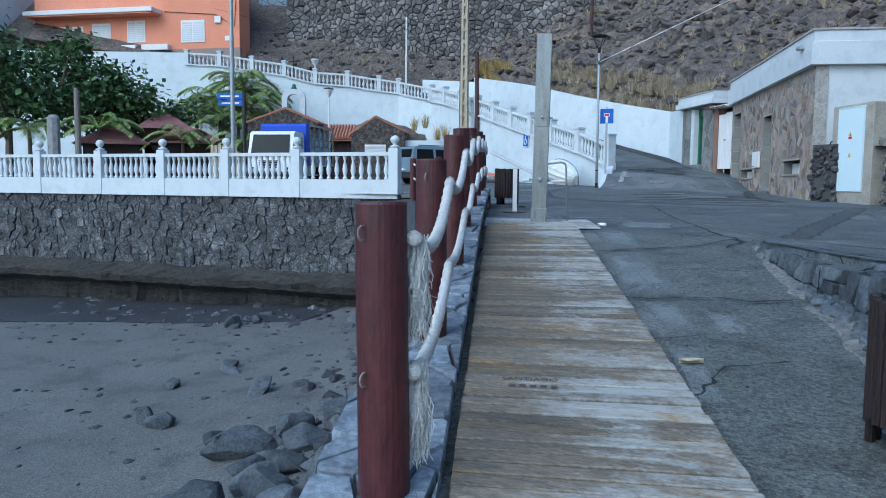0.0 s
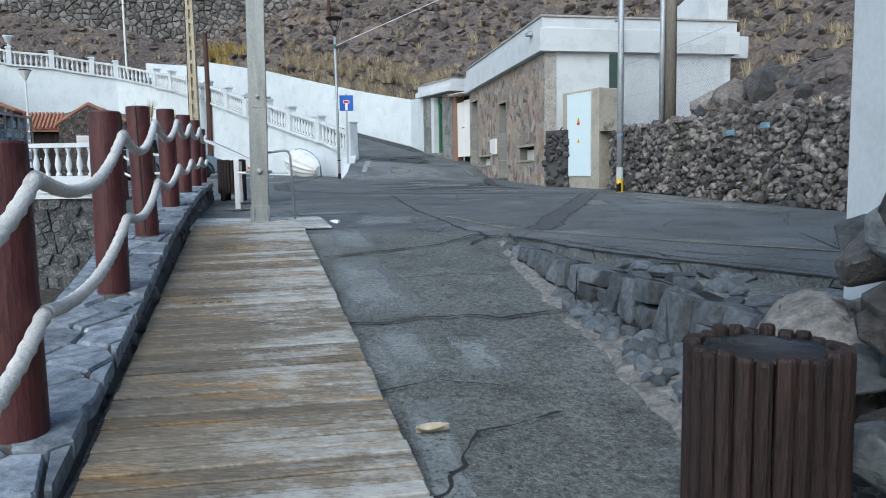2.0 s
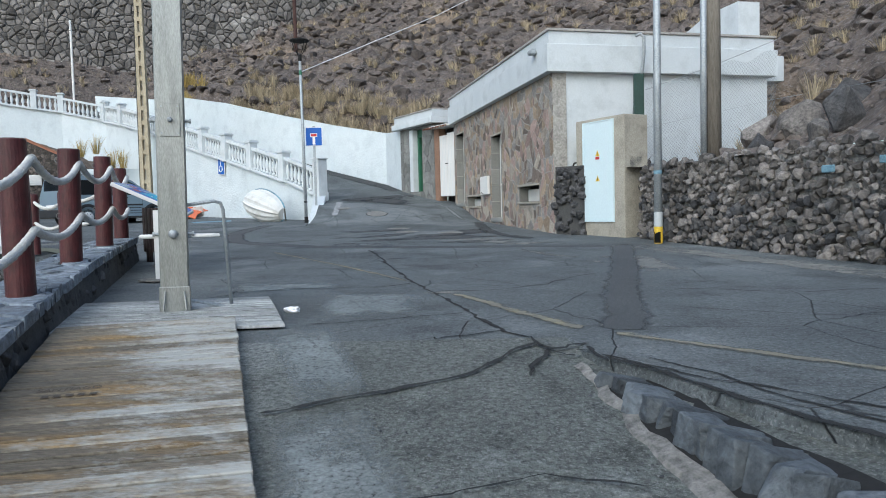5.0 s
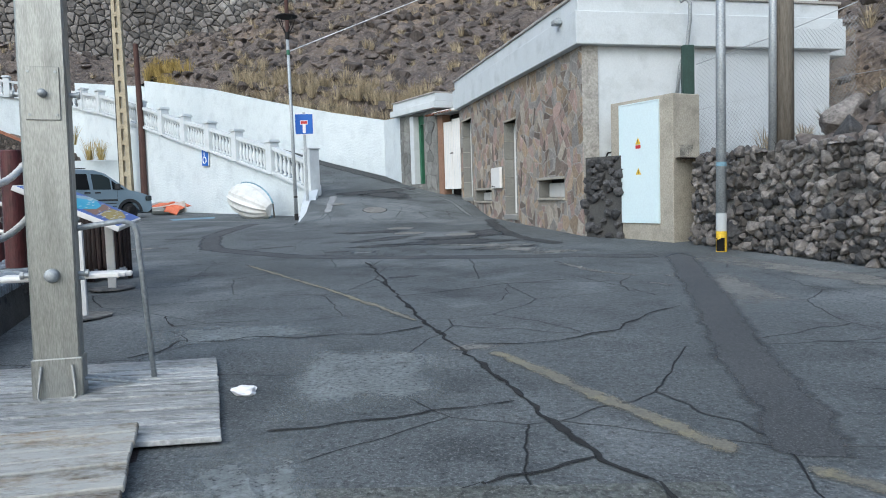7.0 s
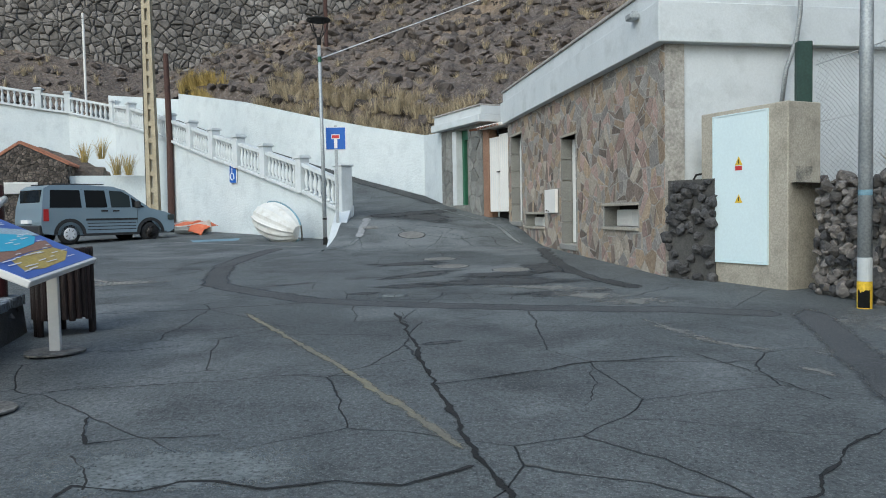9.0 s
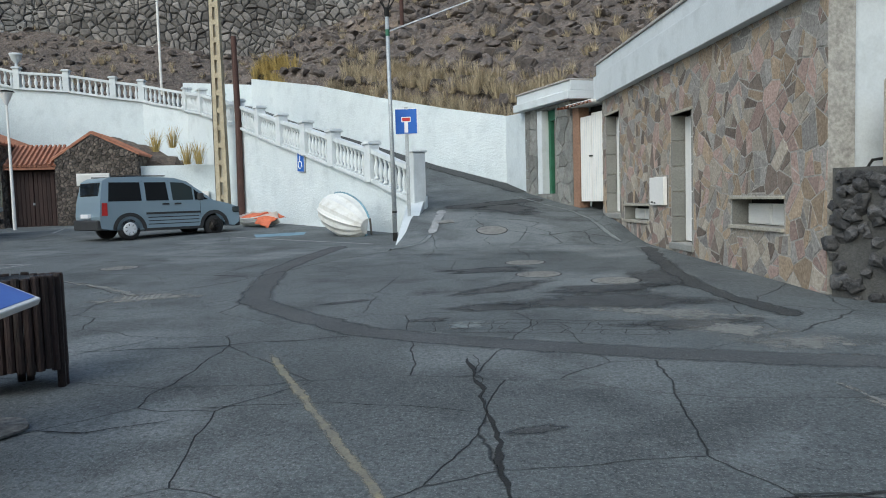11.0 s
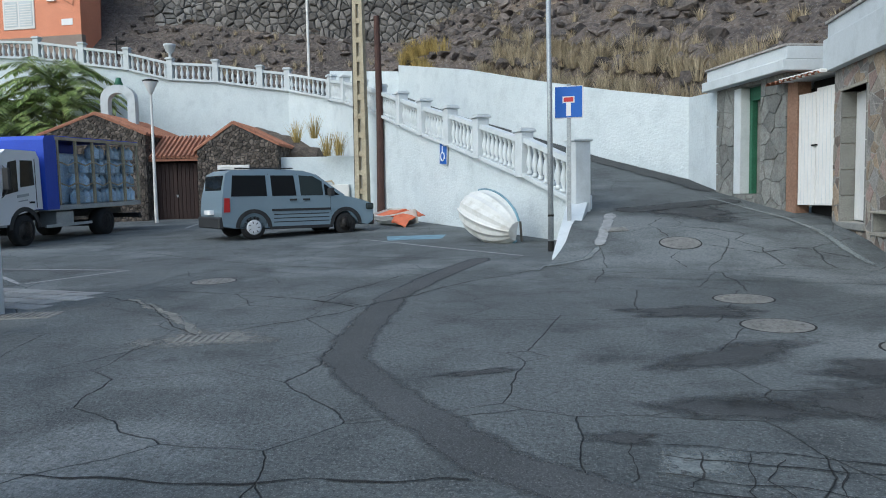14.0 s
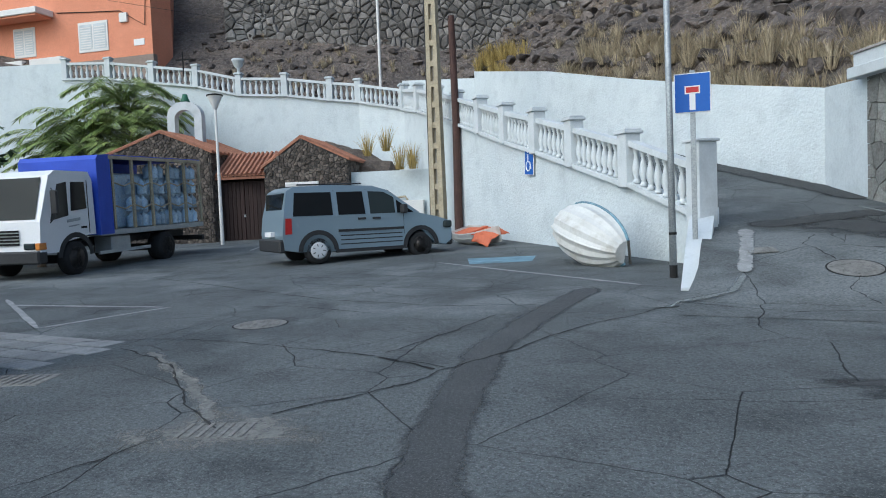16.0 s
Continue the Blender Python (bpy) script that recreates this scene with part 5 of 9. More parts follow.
for z, r in ((1.77, 0.024), (0.74, 0.04)):
    part("push_button", lathe(B(), [(r, 0), (r, 0.03), (r * 0.8, 0.05), (r * 0.3, 0.056)], Matrix.Translation((0, -0.07, z)) @ Matrix.Rotation(radians(90), 4, "X"), 16), M_GALV, sh, smooth=True, at=False)
    for sx in (-1, 1):
        part("side_knob", lathe(B(), [(0.014, 0), (0.014, 0.035), (0.022, 0.038), (0.022, 0.055)], Matrix.Translation((sx * 0.125, 0, z)) @ Matrix.Rotation(radians(90 * sx), 4, "Y"), 12), M_GALV, sh, at=False)
pts = [Vector((-0.08, -0.085, 0.22)), Vector((-0.1, -0.12, 0.05)), Vector((-0.06, -0.14, 0.0)), Vector((0.06, -0.14, 0.0)), Vector((0.1, -0.12, 0.05)), Vector((0.08, -0.085, 0.22))]
part("foot_loop", ring_tube(B(), pts, 0.009, 7), M_STEEL, sh, smooth=True, at=False)
part("base_shoe", one_box(-0.135, -0.08, -0.03, 0.135, 0.08, 0.26, None, 0.006), M_STEEL, sh, at=False)
pts = [Vector((0.1, 0.02, 1.0)), Vector((0.36, 0.1, 1.04)), Vector((0.42, 0.12, 1.02)), Vector((0.44, 0.13, 0.96)), Vector((0.5, 0.2, 0.0))]
part("handrail", ring_tube(B(), pts, 0.017, 9), M_GALV, sh, smooth=True, at=False)
for sgn in (-1, 1):
    part("foot_bar", ring_tube(B(), [Vector((0.1, 0.03 * sgn, 0.13)), Vector((0.46, 0.16 + 0.04 * sgn, 0.03))], 0.011, 7), M_GALV, sh, at=False)
seat_m = Matrix.Translation((0.0, 0.0, 0.72))
for k in range(6):
    part("seat_slat", one_box(0.15 + k * 0.002, k * 0.035, -0.015, 0.42 - abs(k - 2.5) * 0.03, 0.028 + k * 0.035, 0.015, seat_m, 0.006), M_SHUTTER, sh, at=False)
part("seat_hinge", one_box(0.12, 0.0, 0.7, 0.16, 0.2, 0.735, None, 0.005), M_GALV, sh, at=False)
part("seat", one_box(-0.3, 0.0, 0.7, -0.13, 0.16, 0.735, None, 0.012), M_SHUTTER, sh, "white plastic ledge", at=False)
lit = thing("litter", Matrix.Translation((-1.46, 5.35, 0.43)), "crumpled white paper on the asphalt", "litter")
bm = B()
bmesh.ops.create_icosphere(bm, subdivisions=3, radius=0.06)
for v in bm.verts:
    v.co = Vector((v.co.x * 1.3, v.co.y, v.co.z * 0.5 + 0.025)) * (1 + 0.5 * noise.noise(v.co * 25))
part("paper", bm, M_SIGNWHITE, lit, at=False)

# ---- information lectern ----
pC, pB, pA = Vector((-3.47, 8.12, 1.37)), Vector((-4.08, 9.98, 1.42)), Vector((-5.16, 10.39, 1.87))
pan = thing("information_board", Matrix.Translation((-4.1, 8.9, 0.55)), "sloping white-framed information board with a coloured beach map", "sign")
ux = (pB - pC)
ulen = ux.length
ux.normalize()
uy = (pA - pB)
uy = (uy - ux * uy.dot(ux))
vlen = uy.length
uy.normalize()
uz = ux.cross(uy)
if uz.z < 0:
    uz = -uz
pm = Matrix.Translation(pC) @ Matrix((ux, uy, uz)).transposed().to_4x4()
part("frame", box(B(), 0, 0, -0.05, ulen, vlen, 0.0, pm, 0.006), M_SHUTTER, pan)
part("picture", box(B(), 0.03, 0.03, 0.0, ulen - 0.03, vlen - 0.03, 0.004, pm), M_SEA, pan, "blue printed map panel")


def flat_patch(poly, z, mat, label=""):
    bm = B()
    prism(bm, [(x * ulen, y * vlen) for x, y in poly], z, z + 0.002, pm)
    bmesh.ops.recalc_face_normals(bm, faces=bm.faces)
    part("print", bm, mat, pan, label)


flat_patch([(0.12, 0.12), (0.3, 0.08), (0.62, 0.1), (0.85, 0.2), (0.8, 0.3), (0.5, 0.3), (0.2, 0.26)], 0.004, M_SANDPIC)
flat_patch([(0.1, 0.27), (0.5, 0.31), (0.82, 0.31), (0.9, 0.42), (0.6, 0.42), (0.15, 0.42)], 0.0045, M_BROWNPIC)
flat_patch([(0.08, 0.42), (0.4, 0.36), (0.7, 0.4), (0.88, 0.5), (0.84, 0.62), (0.5, 0.62), (0.1, 0.66)], 0.007, M_CYAN)
flat_patch([(0.5, 0.66), (0.95, 0.5), (0.97, 0.62), (0.55, 0.78)], 0.0075, M_PALEPIC)
flat_patch([(0.15, 0.7), (0.32, 0.68), (0.33, 0.76), (0.16, 0.78)], 0.0075, M_REDPIC)
flat_patch([(0.45, 0.82), (0.66, 0.8), (0.66, 0.88), (0.45, 0.9)], 0.0075, M_REDPIC)
flat_patch([(0.04, 0.8), (0.4, 0.8), (0.4, 0.94), (0.04, 0.94)], 0.0065, M_PALEPIC)
rnd = random.Random(4)
for k in range(46):
    x, y = rnd.uniform(0.05, 0.8), rnd.uniform(0.05, 0.93)
    part("text_line", box(B(), x * ulen, y * vlen, 0.0095, (x + rnd.uniform(0.05, 0.16)) * ulen, (y + 0.01) * vlen, 0.011, pm), M_SIGNWHITE, pan)
for c in (Vector((-4.41, 9.81, 0)), Vector((-3.82, 7.98, 0))):
    top = 1.43
    part("leg", one_box(-0.045, -0.035, 0.5, 0.045, 0.035, top, Matrix.Translation(c) @ Matrix.Rotation(ang, 4, "Z"), 0.004), M_SHUTTER, pan)
    bm = B()
    bmesh.ops.create_circle(bm, cap_ends=True, radius=0.26, segments=18)
    for v in bm.verts:
        v.co = v.co * (1 + 0.2 * noise.noise(v.co * 6 + c)) + c + Vector((0, 0, plaza_z(c.y) + 0.012))
    r = bmesh.ops.extrude_face_region(bm, geom=bm.faces[:])
    bmesh.ops.translate(bm, verts=[v for v in r["geom"] if isinstance(v, bmesh.types.BMVert)], vec=(0, 0, 0.015))
    bmesh.ops.recalc_face_normals(bm, faces=bm.faces)
    part("concrete_pad", bm, M_PALEMORTAR, pan)


# ---- round log litter bins ----
def log_bin(at, radius, z0, height, legs, label, n=26):
    ob = thing("litter_bin", Matrix.Translation(at), label, "litter bin", "log litter bins")
    rnd = random.Random(int(at.y * 10))
    for k in range(n):
        a = 2 * math.pi * k / n
        r = radius * math.pi / n * 0.98
        lo = z0 + rnd.uniform(-0.02, 0.02)
        if k in legs:
            lo = 0.0
        hi = z0 + height + rnd.uniform(-0.012, 0.012)
        bm = lathe(B(), [(r, lo), (r, hi - 0.012), (r * 0.85, hi)], Matrix.Translation((radius * math.cos(a), radius * math.sin(a), 0)) @ Matrix.Rotation(rnd.uniform(-0.012, 0.012), 4, "X"), 9)
        part("log", bm, M_BROWNPOLE, ob, at=False)
    part("hoop", lathe(B(), [(radius - 0.05, z0 + height * 0.2), (radius - 0.03, z0 + height * 0.2), (radius - 0.03, z0 + height * 0.25), (radius - 0.05, z0 + height * 0.25)], seg=24), M_IRON, ob, at=False)
    bm = lathe(B(), [(0.02, z0 + height * 0.5), (radius * 0.5, z0 + height * 0.55), (radius - 0.055, z0 + height * 0.75), (radius - 0.045, z0 + height - 0.03), (radius - 0.038, z0 + height - 0.015), (radius - 0.034, z0 + height - 0.03)], seg=28)
    for v in bm.verts:
        v.co += Vector((noise.noise(v.co * 8), noise.noise(v.co * 8 + Vector((9, 0, 0))), noise.noise(v.co * 10 + Vector((0, 9, 0))))) * 0.012
    part("bin_bag", bm, M_PLASTICBAG, ob, "crumpled black bin bag", smooth=True, at=False)
    return ob


log_bin(Vector((1.7, -2.65, slip_z(-2.65))), 0.228, 0.16, 0.63, (2, 3, 10, 11, 18, 19, 24), "round litter bin of dark brown logs beside the rubble wall")
log_bin(Vector((-4.93, 10.78, plaza_z(10.78))), 0.27, 0.16, 0.72, (1, 2, 9, 10, 17, 18), "round litter bin of dark brown logs beside the information board")

# ---- rubble wall between slipway and road ----
rub = thing("rubble_wall", Matrix.Translation((1.5, 0, 0)), "low rubble wall of upright blue-grey basalt boulders", "wall", kind="structure")
rocks_b = [rock_mesh(k, M_BASALT, 0.3, 2, 12) for k in range(14)]
rocks_l = [rock_mesh(k + 30, M_LAVA, 0.35, 2) for k in range(12)]
rocks_g = [rock_mesh(k + 60, M_LAVA_B, 0.35, 2) for k in range(12)]


def block_mesh(seed, mat):
    """An upright angular boulder: a box with broken corners and flat faces."""
    rnd = random.Random(seed)
    bm = B()
    for sx in (-1, 1):
        for sy in (-1, 1):
            for sz in (-1, 1):
                k = rnd.uniform(0.34, 0.52)
                bm.verts.new((sx * rnd.uniform(0.36, 0.52), sy * k, sz * rnd.uniform(0.34, 0.52)))
    for _ in range(5):
        d = Vector((rnd.gauss(0, 1), rnd.gauss(0, 1), rnd.gauss(0, 1))).normalized()
        bm.verts.new(d * rnd.uniform(0.5, 0.58))
    bmesh.ops.convex_hull(bm, input=bm.verts)
    bmesh.ops.delete(bm, geom=[v for v in bm.verts if not v.link_faces], context="VERTS")
    bmesh.ops.bevel(bm, geom=list(bm.edges), offset=0.045, segments=2, affect="EDGES", profile=0.5)
    bmesh.ops.triangulate(bm, faces=bm.faces)
    o = Vector((seed * 5.1, seed * 2.3, 0))
    for v in bm.verts:
        v.co = v.co * (1 + 0.07 * noise.noise(v.co * 4 + o))
    bmesh.ops.recalc_face_normals(bm, faces=bm.faces)
    return finish(bm, "boulder", mat, False)


blocks = [block_mesh(400 + k, M_BASALT) for k in range(16)]
cobbles = [rock_mesh(430 + k, M_BASALT, 0.25, 2, 30) for k in range(8)]


def stone_height(y):
    return min(0.95 * (plaza_z(y) - slip_z(y)), 0.36)


def rub_frame(y):
    """Head of the upright stones, their upward and outward directions and the way along the wall."""
    head = Vector((rock_top_x(y), y, plaza_z(y) - 0.02))
    along = Vector((rock_top_x(y - 0.1) - rock_top_x(y + 0.1), -0.2, 0)).normalized()
    out = Vector((along.y, -along.x, 0))
    out = out if out.x < 0 else -out
    up = (Vector((0, 0, 1)) - out * 0.22).normalized()
    out = up.cross(along) if up.cross(along).x < 0 else -up.cross(along)
    return head, up, out, along


bm, lm = B(), B()
prev = prev_l = None
for k in range(0, 110):
    y = -9 + 12.3 * k / 109
    lo, hi = slip_z(y), plaza_z(y)
    xb, xt, hh = rock_edge_x(y), rock_top_x(y), plaza_z(y) - slip_z(y)
    wob = noise.noise(Vector((y * 3, 1, 0)))
    skirt = 0.03 + 0.26 * min(0.5, hh) * (1 + 1.1 * wob)
    th_ = stone_height(y)
    row = [bm.verts.new((x + 0.05 * noise.noise(Vector((y * 5, z * 6, 0))), y, z + 0.02 * noise.noise(Vector((y * 7, x * 7, 3))))) for x, z in ((xb - skirt - 0.04, lo - 0.03), (xb - skirt, lo + 0.012), ((xb + xt) / 2 - skirt * 0.5, lo + 0.5 * (hh - th_) + 0.03), (xt - 0.1, hi - th_), (xt + 0.16, hi - 0.09), (xt + 0.27, hi - 0.07))]
    edge = max(xt + 0.12, road_edge_x(y) + 0.06)
    rl = [lm.verts.new((xt + 0.07 + (edge - xt - 0.07) * f, y, hi - 0.075 - 0.02 * (1 - f) + 0.035 * noise.noise(Vector((y * 4, f * 5, 2))))) for f in (0, 0.2, 0.4, 0.6, 0.8, 1.0)]
    if prev:
        for i in range(5):
            bm.faces.new((prev[i], prev[i + 1], row[i + 1], row[i])).material_index = 0 if i < 3 else 1
            lm.faces.new((prev_l[i], prev_l[i + 1], rl[i + 1], rl[i]))
    prev, prev_l = row, rl
for b_ in (bm, lm):
    bmesh.ops.recalc_face_normals(b_, faces=b_.faces)
# Faces behind the upright boulders are near-black: painted shade in their gaps.
part("mortar_bed", bm, [M_PALEMORTAR, M_DARK], rub, "pale mortar below the boulders, shade painted near-black between them")
part("ledge", lm, M_SLIP, rub, "rough grey ledge between the boulders and the road", smooth=True)
rnd = random.Random(21)
y = 2.95
while y > -2.6:
    head, up, out, along = rub_frame(y)
    h = plaza_z(y) - slip_z(y)
    w = rnd.uniform(0.1, 0.18) if y > 1.4 else rnd.uniform(0.14, 0.27)
    tall = stone_height(y) * rnd.uniform(0.95, 1.2)
    deep = rnd.uniform(0.24, 0.34)
    stack = rnd.random() < 0.25 and tall > 0.26
    for f0, f1 in (((0, 0.55), (0.55, 1.0)) if stack else ((0, 1),)):
        hh = tall * (f1 - f0)
        c = head - up * (tall * (1 - (f0 + f1) / 2)) - out * (deep * 0.3 + rnd.uniform(-0.03, 0.05)) + along * (w / 2)
        m = Matrix.Translation(c) @ Matrix((along, out, up)).transposed().to_4x4() @ Matrix.Rotation(rnd.uniform(-0.16, 0.16), 4, "Y") @ Matrix.Rotation(rnd.uniform(-0.3, 0.3), 4, "Z") @ Matrix.Diagonal((w * 1.0, deep, hh * 1.08, 1))
        place("boulder", blocks[rnd.randrange(16)], m, rub)
    # cobbles bedded in the mortar below
    low = Vector((rock_top_x(y) - 0.08, y, plaza_z(y) - stone_height(y)))
    toe = Vector((rock_edge_x(y) - 0.1, y, slip_z(y) + 0.02))
    span = (low - toe).length
    if h > 0.28:
        for j in range(int(span / 0.085)):
            for q in range(2):
                if rnd.random() < 0.75:
                    sz = rnd.uniform(0.07, 0.15)
                    c = toe + (low - toe) * ((j + 0.3 + rnd.random() * 0.6) * 0.085 / span) + along * (w * (0.2 + 0.55 * q) + rnd.uniform(-0.03, 0.03))
                    m = Matrix.Translation(c) @ Euler((rnd.random() * 6, rnd.random() * 6, rnd.random() * 6)).to_matrix().to_4x4() @ Matrix.Diagonal((sz, sz * 1.1, sz * 1.3, 1))
                    place("cobble", cobbles[rnd.randrange(8)], m, rub)
    y -= w * max(0.3, -along.y) * 0.98
# flat stones on the ledge, more of them towards the white house
for k in range(46):
    y = 1.2 - 3.2 * rnd.random() ** 0.8
    f = rnd.uniform(0.05, 0.9)
    xt, xe = rock_top_x(y) + 0.1, min(road_edge_x(y), rock_top_x(y) + 1.1)
    if xe - xt < 0.15:
        continue
    sz = rnd.uniform(0.08, 0.24)
    m = Matrix.Translation((xt + (xe - xt) * f, y, plaza_z(y) - 0.06)) @ Euler((rnd.uniform(-0.2, 0.2), rnd.uniform(-0.2, 0.2), rnd.random() * 6)).to_matrix().to_4x4() @ Matrix.Diagonal((sz * 1.1, sz * 1.3, sz * 0.55, 1))
    place("boulder", cobbles[rnd.randrange(8)], m, rub)
# pile of big dark boulders and the white house corner beside the road
corner = thing("white_house_corner", Matrix.Translation((3.2, -2.2, 0.3)), "smooth white rendered house wall beside the road", "house")
part("wall", wall(B(), (2.36, -1.7), (9.0, -5.0), -0.2, 5.5, 0.3), M_WHITE_S, corner)
part("wall", wall(B(), (2.5, -6.0), (2.36, -1.7), -0.2, 5.5, -0.25), M_WHITE_S, corner)
pile = thing("boulder_pile", Matrix.Translation((2.3, -2.6, 0)), "heap of dark rounded lava boulders in mortar", "rocks")
for k in range(95):
    y = rnd.uniform(-4.6, -1.7)
    sz = rnd.uniform(0.18, 0.34)
    z = rnd.uniform(0.0, 0.95) if y < -2.1 else rnd.uniform(0.1, 0.5)
    m = Matrix.Translation((2.36 + rnd.uniform(-0.1, 0.08) - 0.2 * (1.0 - z), y, z)) @ Euler((rnd.random() * 6, rnd.random() * 6, rnd.random() * 6)).to_matrix().to_4x4() @ Matrix.Diagonal((sz, sz * 1.15, sz * 0.9, 1))
    place("boulder", (rocks_b + rocks_l)[rnd.randrange(26)], m, pile)
bm = B()
bmesh.ops.create_icosphere(bm, subdivisions=4, radius=0.5)
for v in bm.verts:
    v.co = Vector((2.16 + v.co.x * 0.5, -2.0 + v.co.y * 0.6, 0.42 + v.co.z * 0.32)) + Vector((1, 1, 1)) * (0.08 * noise.noise(v.co * 5) + 0.03 * noise.noise(v.co * 14))
part("mortar_cap", bm, M_PALEMORTAR, pile, "lump of whitish mortar", smooth=False)

# ---- terrace wall of lava stones ----
S0, S1 = Vector((3.42, 13.1, 0)), Vector((7.9, 0.6, 0))
S_D = (S1 - S0).normalized()
S_N = Vector((S_D.y, -S_D.x, 0))
if S_N.x > 0:
    S_N = -S_N
ter = solid("wall_terrace", wall(B(), (S0.x - S_N.x * 0.18, S0.y - S_N.y * 0.18), (S1.x - S_N.x * 0.18, S1.y - S_N.y * 0.18), 0.2, 1.98, 0.9, z1b=2.2), M_PALEMORTAR, "dry terrace wall of rounded dark lava stones", "wall")
rnd = random.Random(31)
cnt = 0
joined = B()
SL = (S1 - S0).length
zrow = 0.0
while zrow < 1.62:
    s = rnd.uniform(-0.1, 0.05)
    while s < SL:
        w = rnd.uniform(0.08, 0.18) * (1.4 if rnd.random() < 0.12 else 1)
        p = S0 + S_D * (s + w / 2)
        topz = 2.02 + 0.02 * s
        z = plaza_z(p.y) + 0.06 + zrow + rnd.uniform(-0.05, 0.05)
        if z < topz + 0.05:
            m = Matrix.Translation(p - S_N * (0.13 + 0.05 * zrow - rnd.uniform(0, 0.05)) + Vector((0, 0, z))) @ Euler((rnd.random() * 6, rnd.random() * 6, rnd.random() * 6)).to_matrix().to_4x4() @ Matrix.Diagonal((w * 1.15, w * 1.15, min(0.2, w) * 1.1, 1))
            pool = rocks_l if rnd.random() < 0.45 else rocks_g
            if s < 6.4 and cnt < 300 and rnd.random() < 0.8:
                place("stone", pool[rnd.randrange(12)], m, ter)
                cnt += 1
            else:
                tmp = pool[rnd.randrange(12)]
                n0 = len(joined.verts)
                joined.from_mesh(tmp)
                joined.verts.ensure_lookup_table()
                for v in joined.verts[n0:]:
                    v.co = m @ v.co
        s += w * 0.95
    zrow += 0.112
M_LAVA_I = material("lava_rubble", [(0.14, 0.13, 0.122), (0.27, 0.248, 0.228), (0.08, 0.076, 0.073)], 3, 0.9, 0.9, 22, per_piece=0.55, island=True, bump_dist=0.03, grain=0.45)
tagged(part("stone", joined, M_LAVA_I, ter), "small lava stones of the terrace wall", kind="stuff")
for t_, s_, z_ in ((0, 4.72, 1.76), (0, 5.62, 1.83)):
    p = S0 + S_D * s_
    bt = thing("blue_tile", Matrix.Translation(p + S_N * 0.03 + Vector((0, 0, z_))), "small pale-blue painted stone in the terrace wall", "tile", "blue painted stones")
    part("tile", one_box(-0.03, -0.1, -0.05, 0.02, 0.1, 0.05, Matrix.Rotation(math.atan2(S_N.y, S_N.x), 4, "Z"), 0.012), M_BLUELINE, bt, at=False)
# short run of the same wall between house and cabinet
sw = solid("wall_short", wall(B(), (2.12, 14.98), (2.66, 14.45), 0.3, 2.2, 0.4), M_MORTAR, "short dark lava-stone wall beside the cabinet", "wall")
for k in range(60):
    f, z = rnd.random(), rnd.uniform(0.7, 2.2)
    sz = rnd.uniform(0.12, 0.24)
    m = Matrix.Translation((2.1 + 0.54 * f, 14.98 - 0.53 * f, z)) @ Euler((rnd.random() * 6, rnd.random() * 6, rnd.random() * 6)).to_matrix().to_4x4() @ Matrix.Diagonal((sz, sz, sz, 1))
    place("stone", rocks_l[rnd.randrange(12)], m, sw)

# ---- electricity cabinet ----
c0, c1 = Vector((2.54, 14.72, 0)), Vector((3.3, 13.42, 0))
cd = (c1 - c0).normalized()
cn = Vector((cd.y, -cd.x, 0))
if cn.x > 0:
    cn = -cn
cm = Matrix.Translation(c0) @ Matrix((cd, Vector((0, 0, 1)), cn)).transposed().to_4x4()
cl_ = (c1 - c0).length
cab = thing("electricity_cabinet", Matrix.Translation(c0 + Vector((0, 0, 0.6))), "cream rendered electricity cabinet with a pale blue metal door", "cabinet")
part("body", box(B(), 0, 0.5, -0.62, cl_, 3.14, 0.0, cm, 0.012), M_CREAM, cab)
dr = part("door", box(B(), 0.27, 1.02, 0.0, 1.19, 3.06, 0.025, cm, 0.008), M_PALEBLUE, cab, "pale blue metal door")
for nm, (a, b, c, d) in (("frame", (0.25, 1.0, 1.21, 1.02)), ("frame", (0.25, 3.06, 1.21, 3.08)), ("frame", (0.25, 1.02, 0.27, 3.06)), ("frame", (1.19, 1.02, 1.21, 3.06))):
    part(nm, box(B(), a, b, 0.0, c, d, 0.032, cm), M_PALEBLUE, dr)
part("lock", lathe(B(), [(0.012, 0), (0.012, 0.012)], cm @ Matrix.Translation((0.33, 1.95, 0.025)), 10), M_DARK, dr)
M_SIGNYELLOW = material("warning_yellow", [(0.75, 0.5, 0.04), (0.8, 0.55, 0.05)], 1, 0.5, 0.0, 30)
for zc in (2.42, 1.9):
    bm = B()
    prism(bm, [(0.66, zc - 0.06), (0.79, zc - 0.06), (0.725, zc + 0.06)], 0.026, 0.029, cm)
    bmesh.ops.recalc_face_normals(bm, faces=bm.faces)
    part("warning_sign", bm, M_SIGNYELLOW, dr, "small yellow warning triangle")
    part("warning_mark", box(B(), 0.718, zc - 0.04, 0.029, 0.732, zc + 0.02, 0.031, cm), M_DARK, dr)
part("warning_plate", box(B(), 0.665, 2.29, 0.026, 0.785, 2.35, 0.029, cm), M_RED, dr)
part("mortar_patch", box(B(), cl_ + 0.001, 2.0, -0.45, cl_ + 0.004, 2.3, -0.15, cm), M_CEMENT, cab)
part("cable", ring_tube(B(), [cm @ Vector(p) for p in ((-0.03, 2.3, -0.2), (-0.25, 2.28, -0.15), (-0.42, 2.0, -0.1), (-0.46, 1.4, -0.1), (-0.5, 0.7, 0.0))], 0.018, 6), M_DARK, cab)

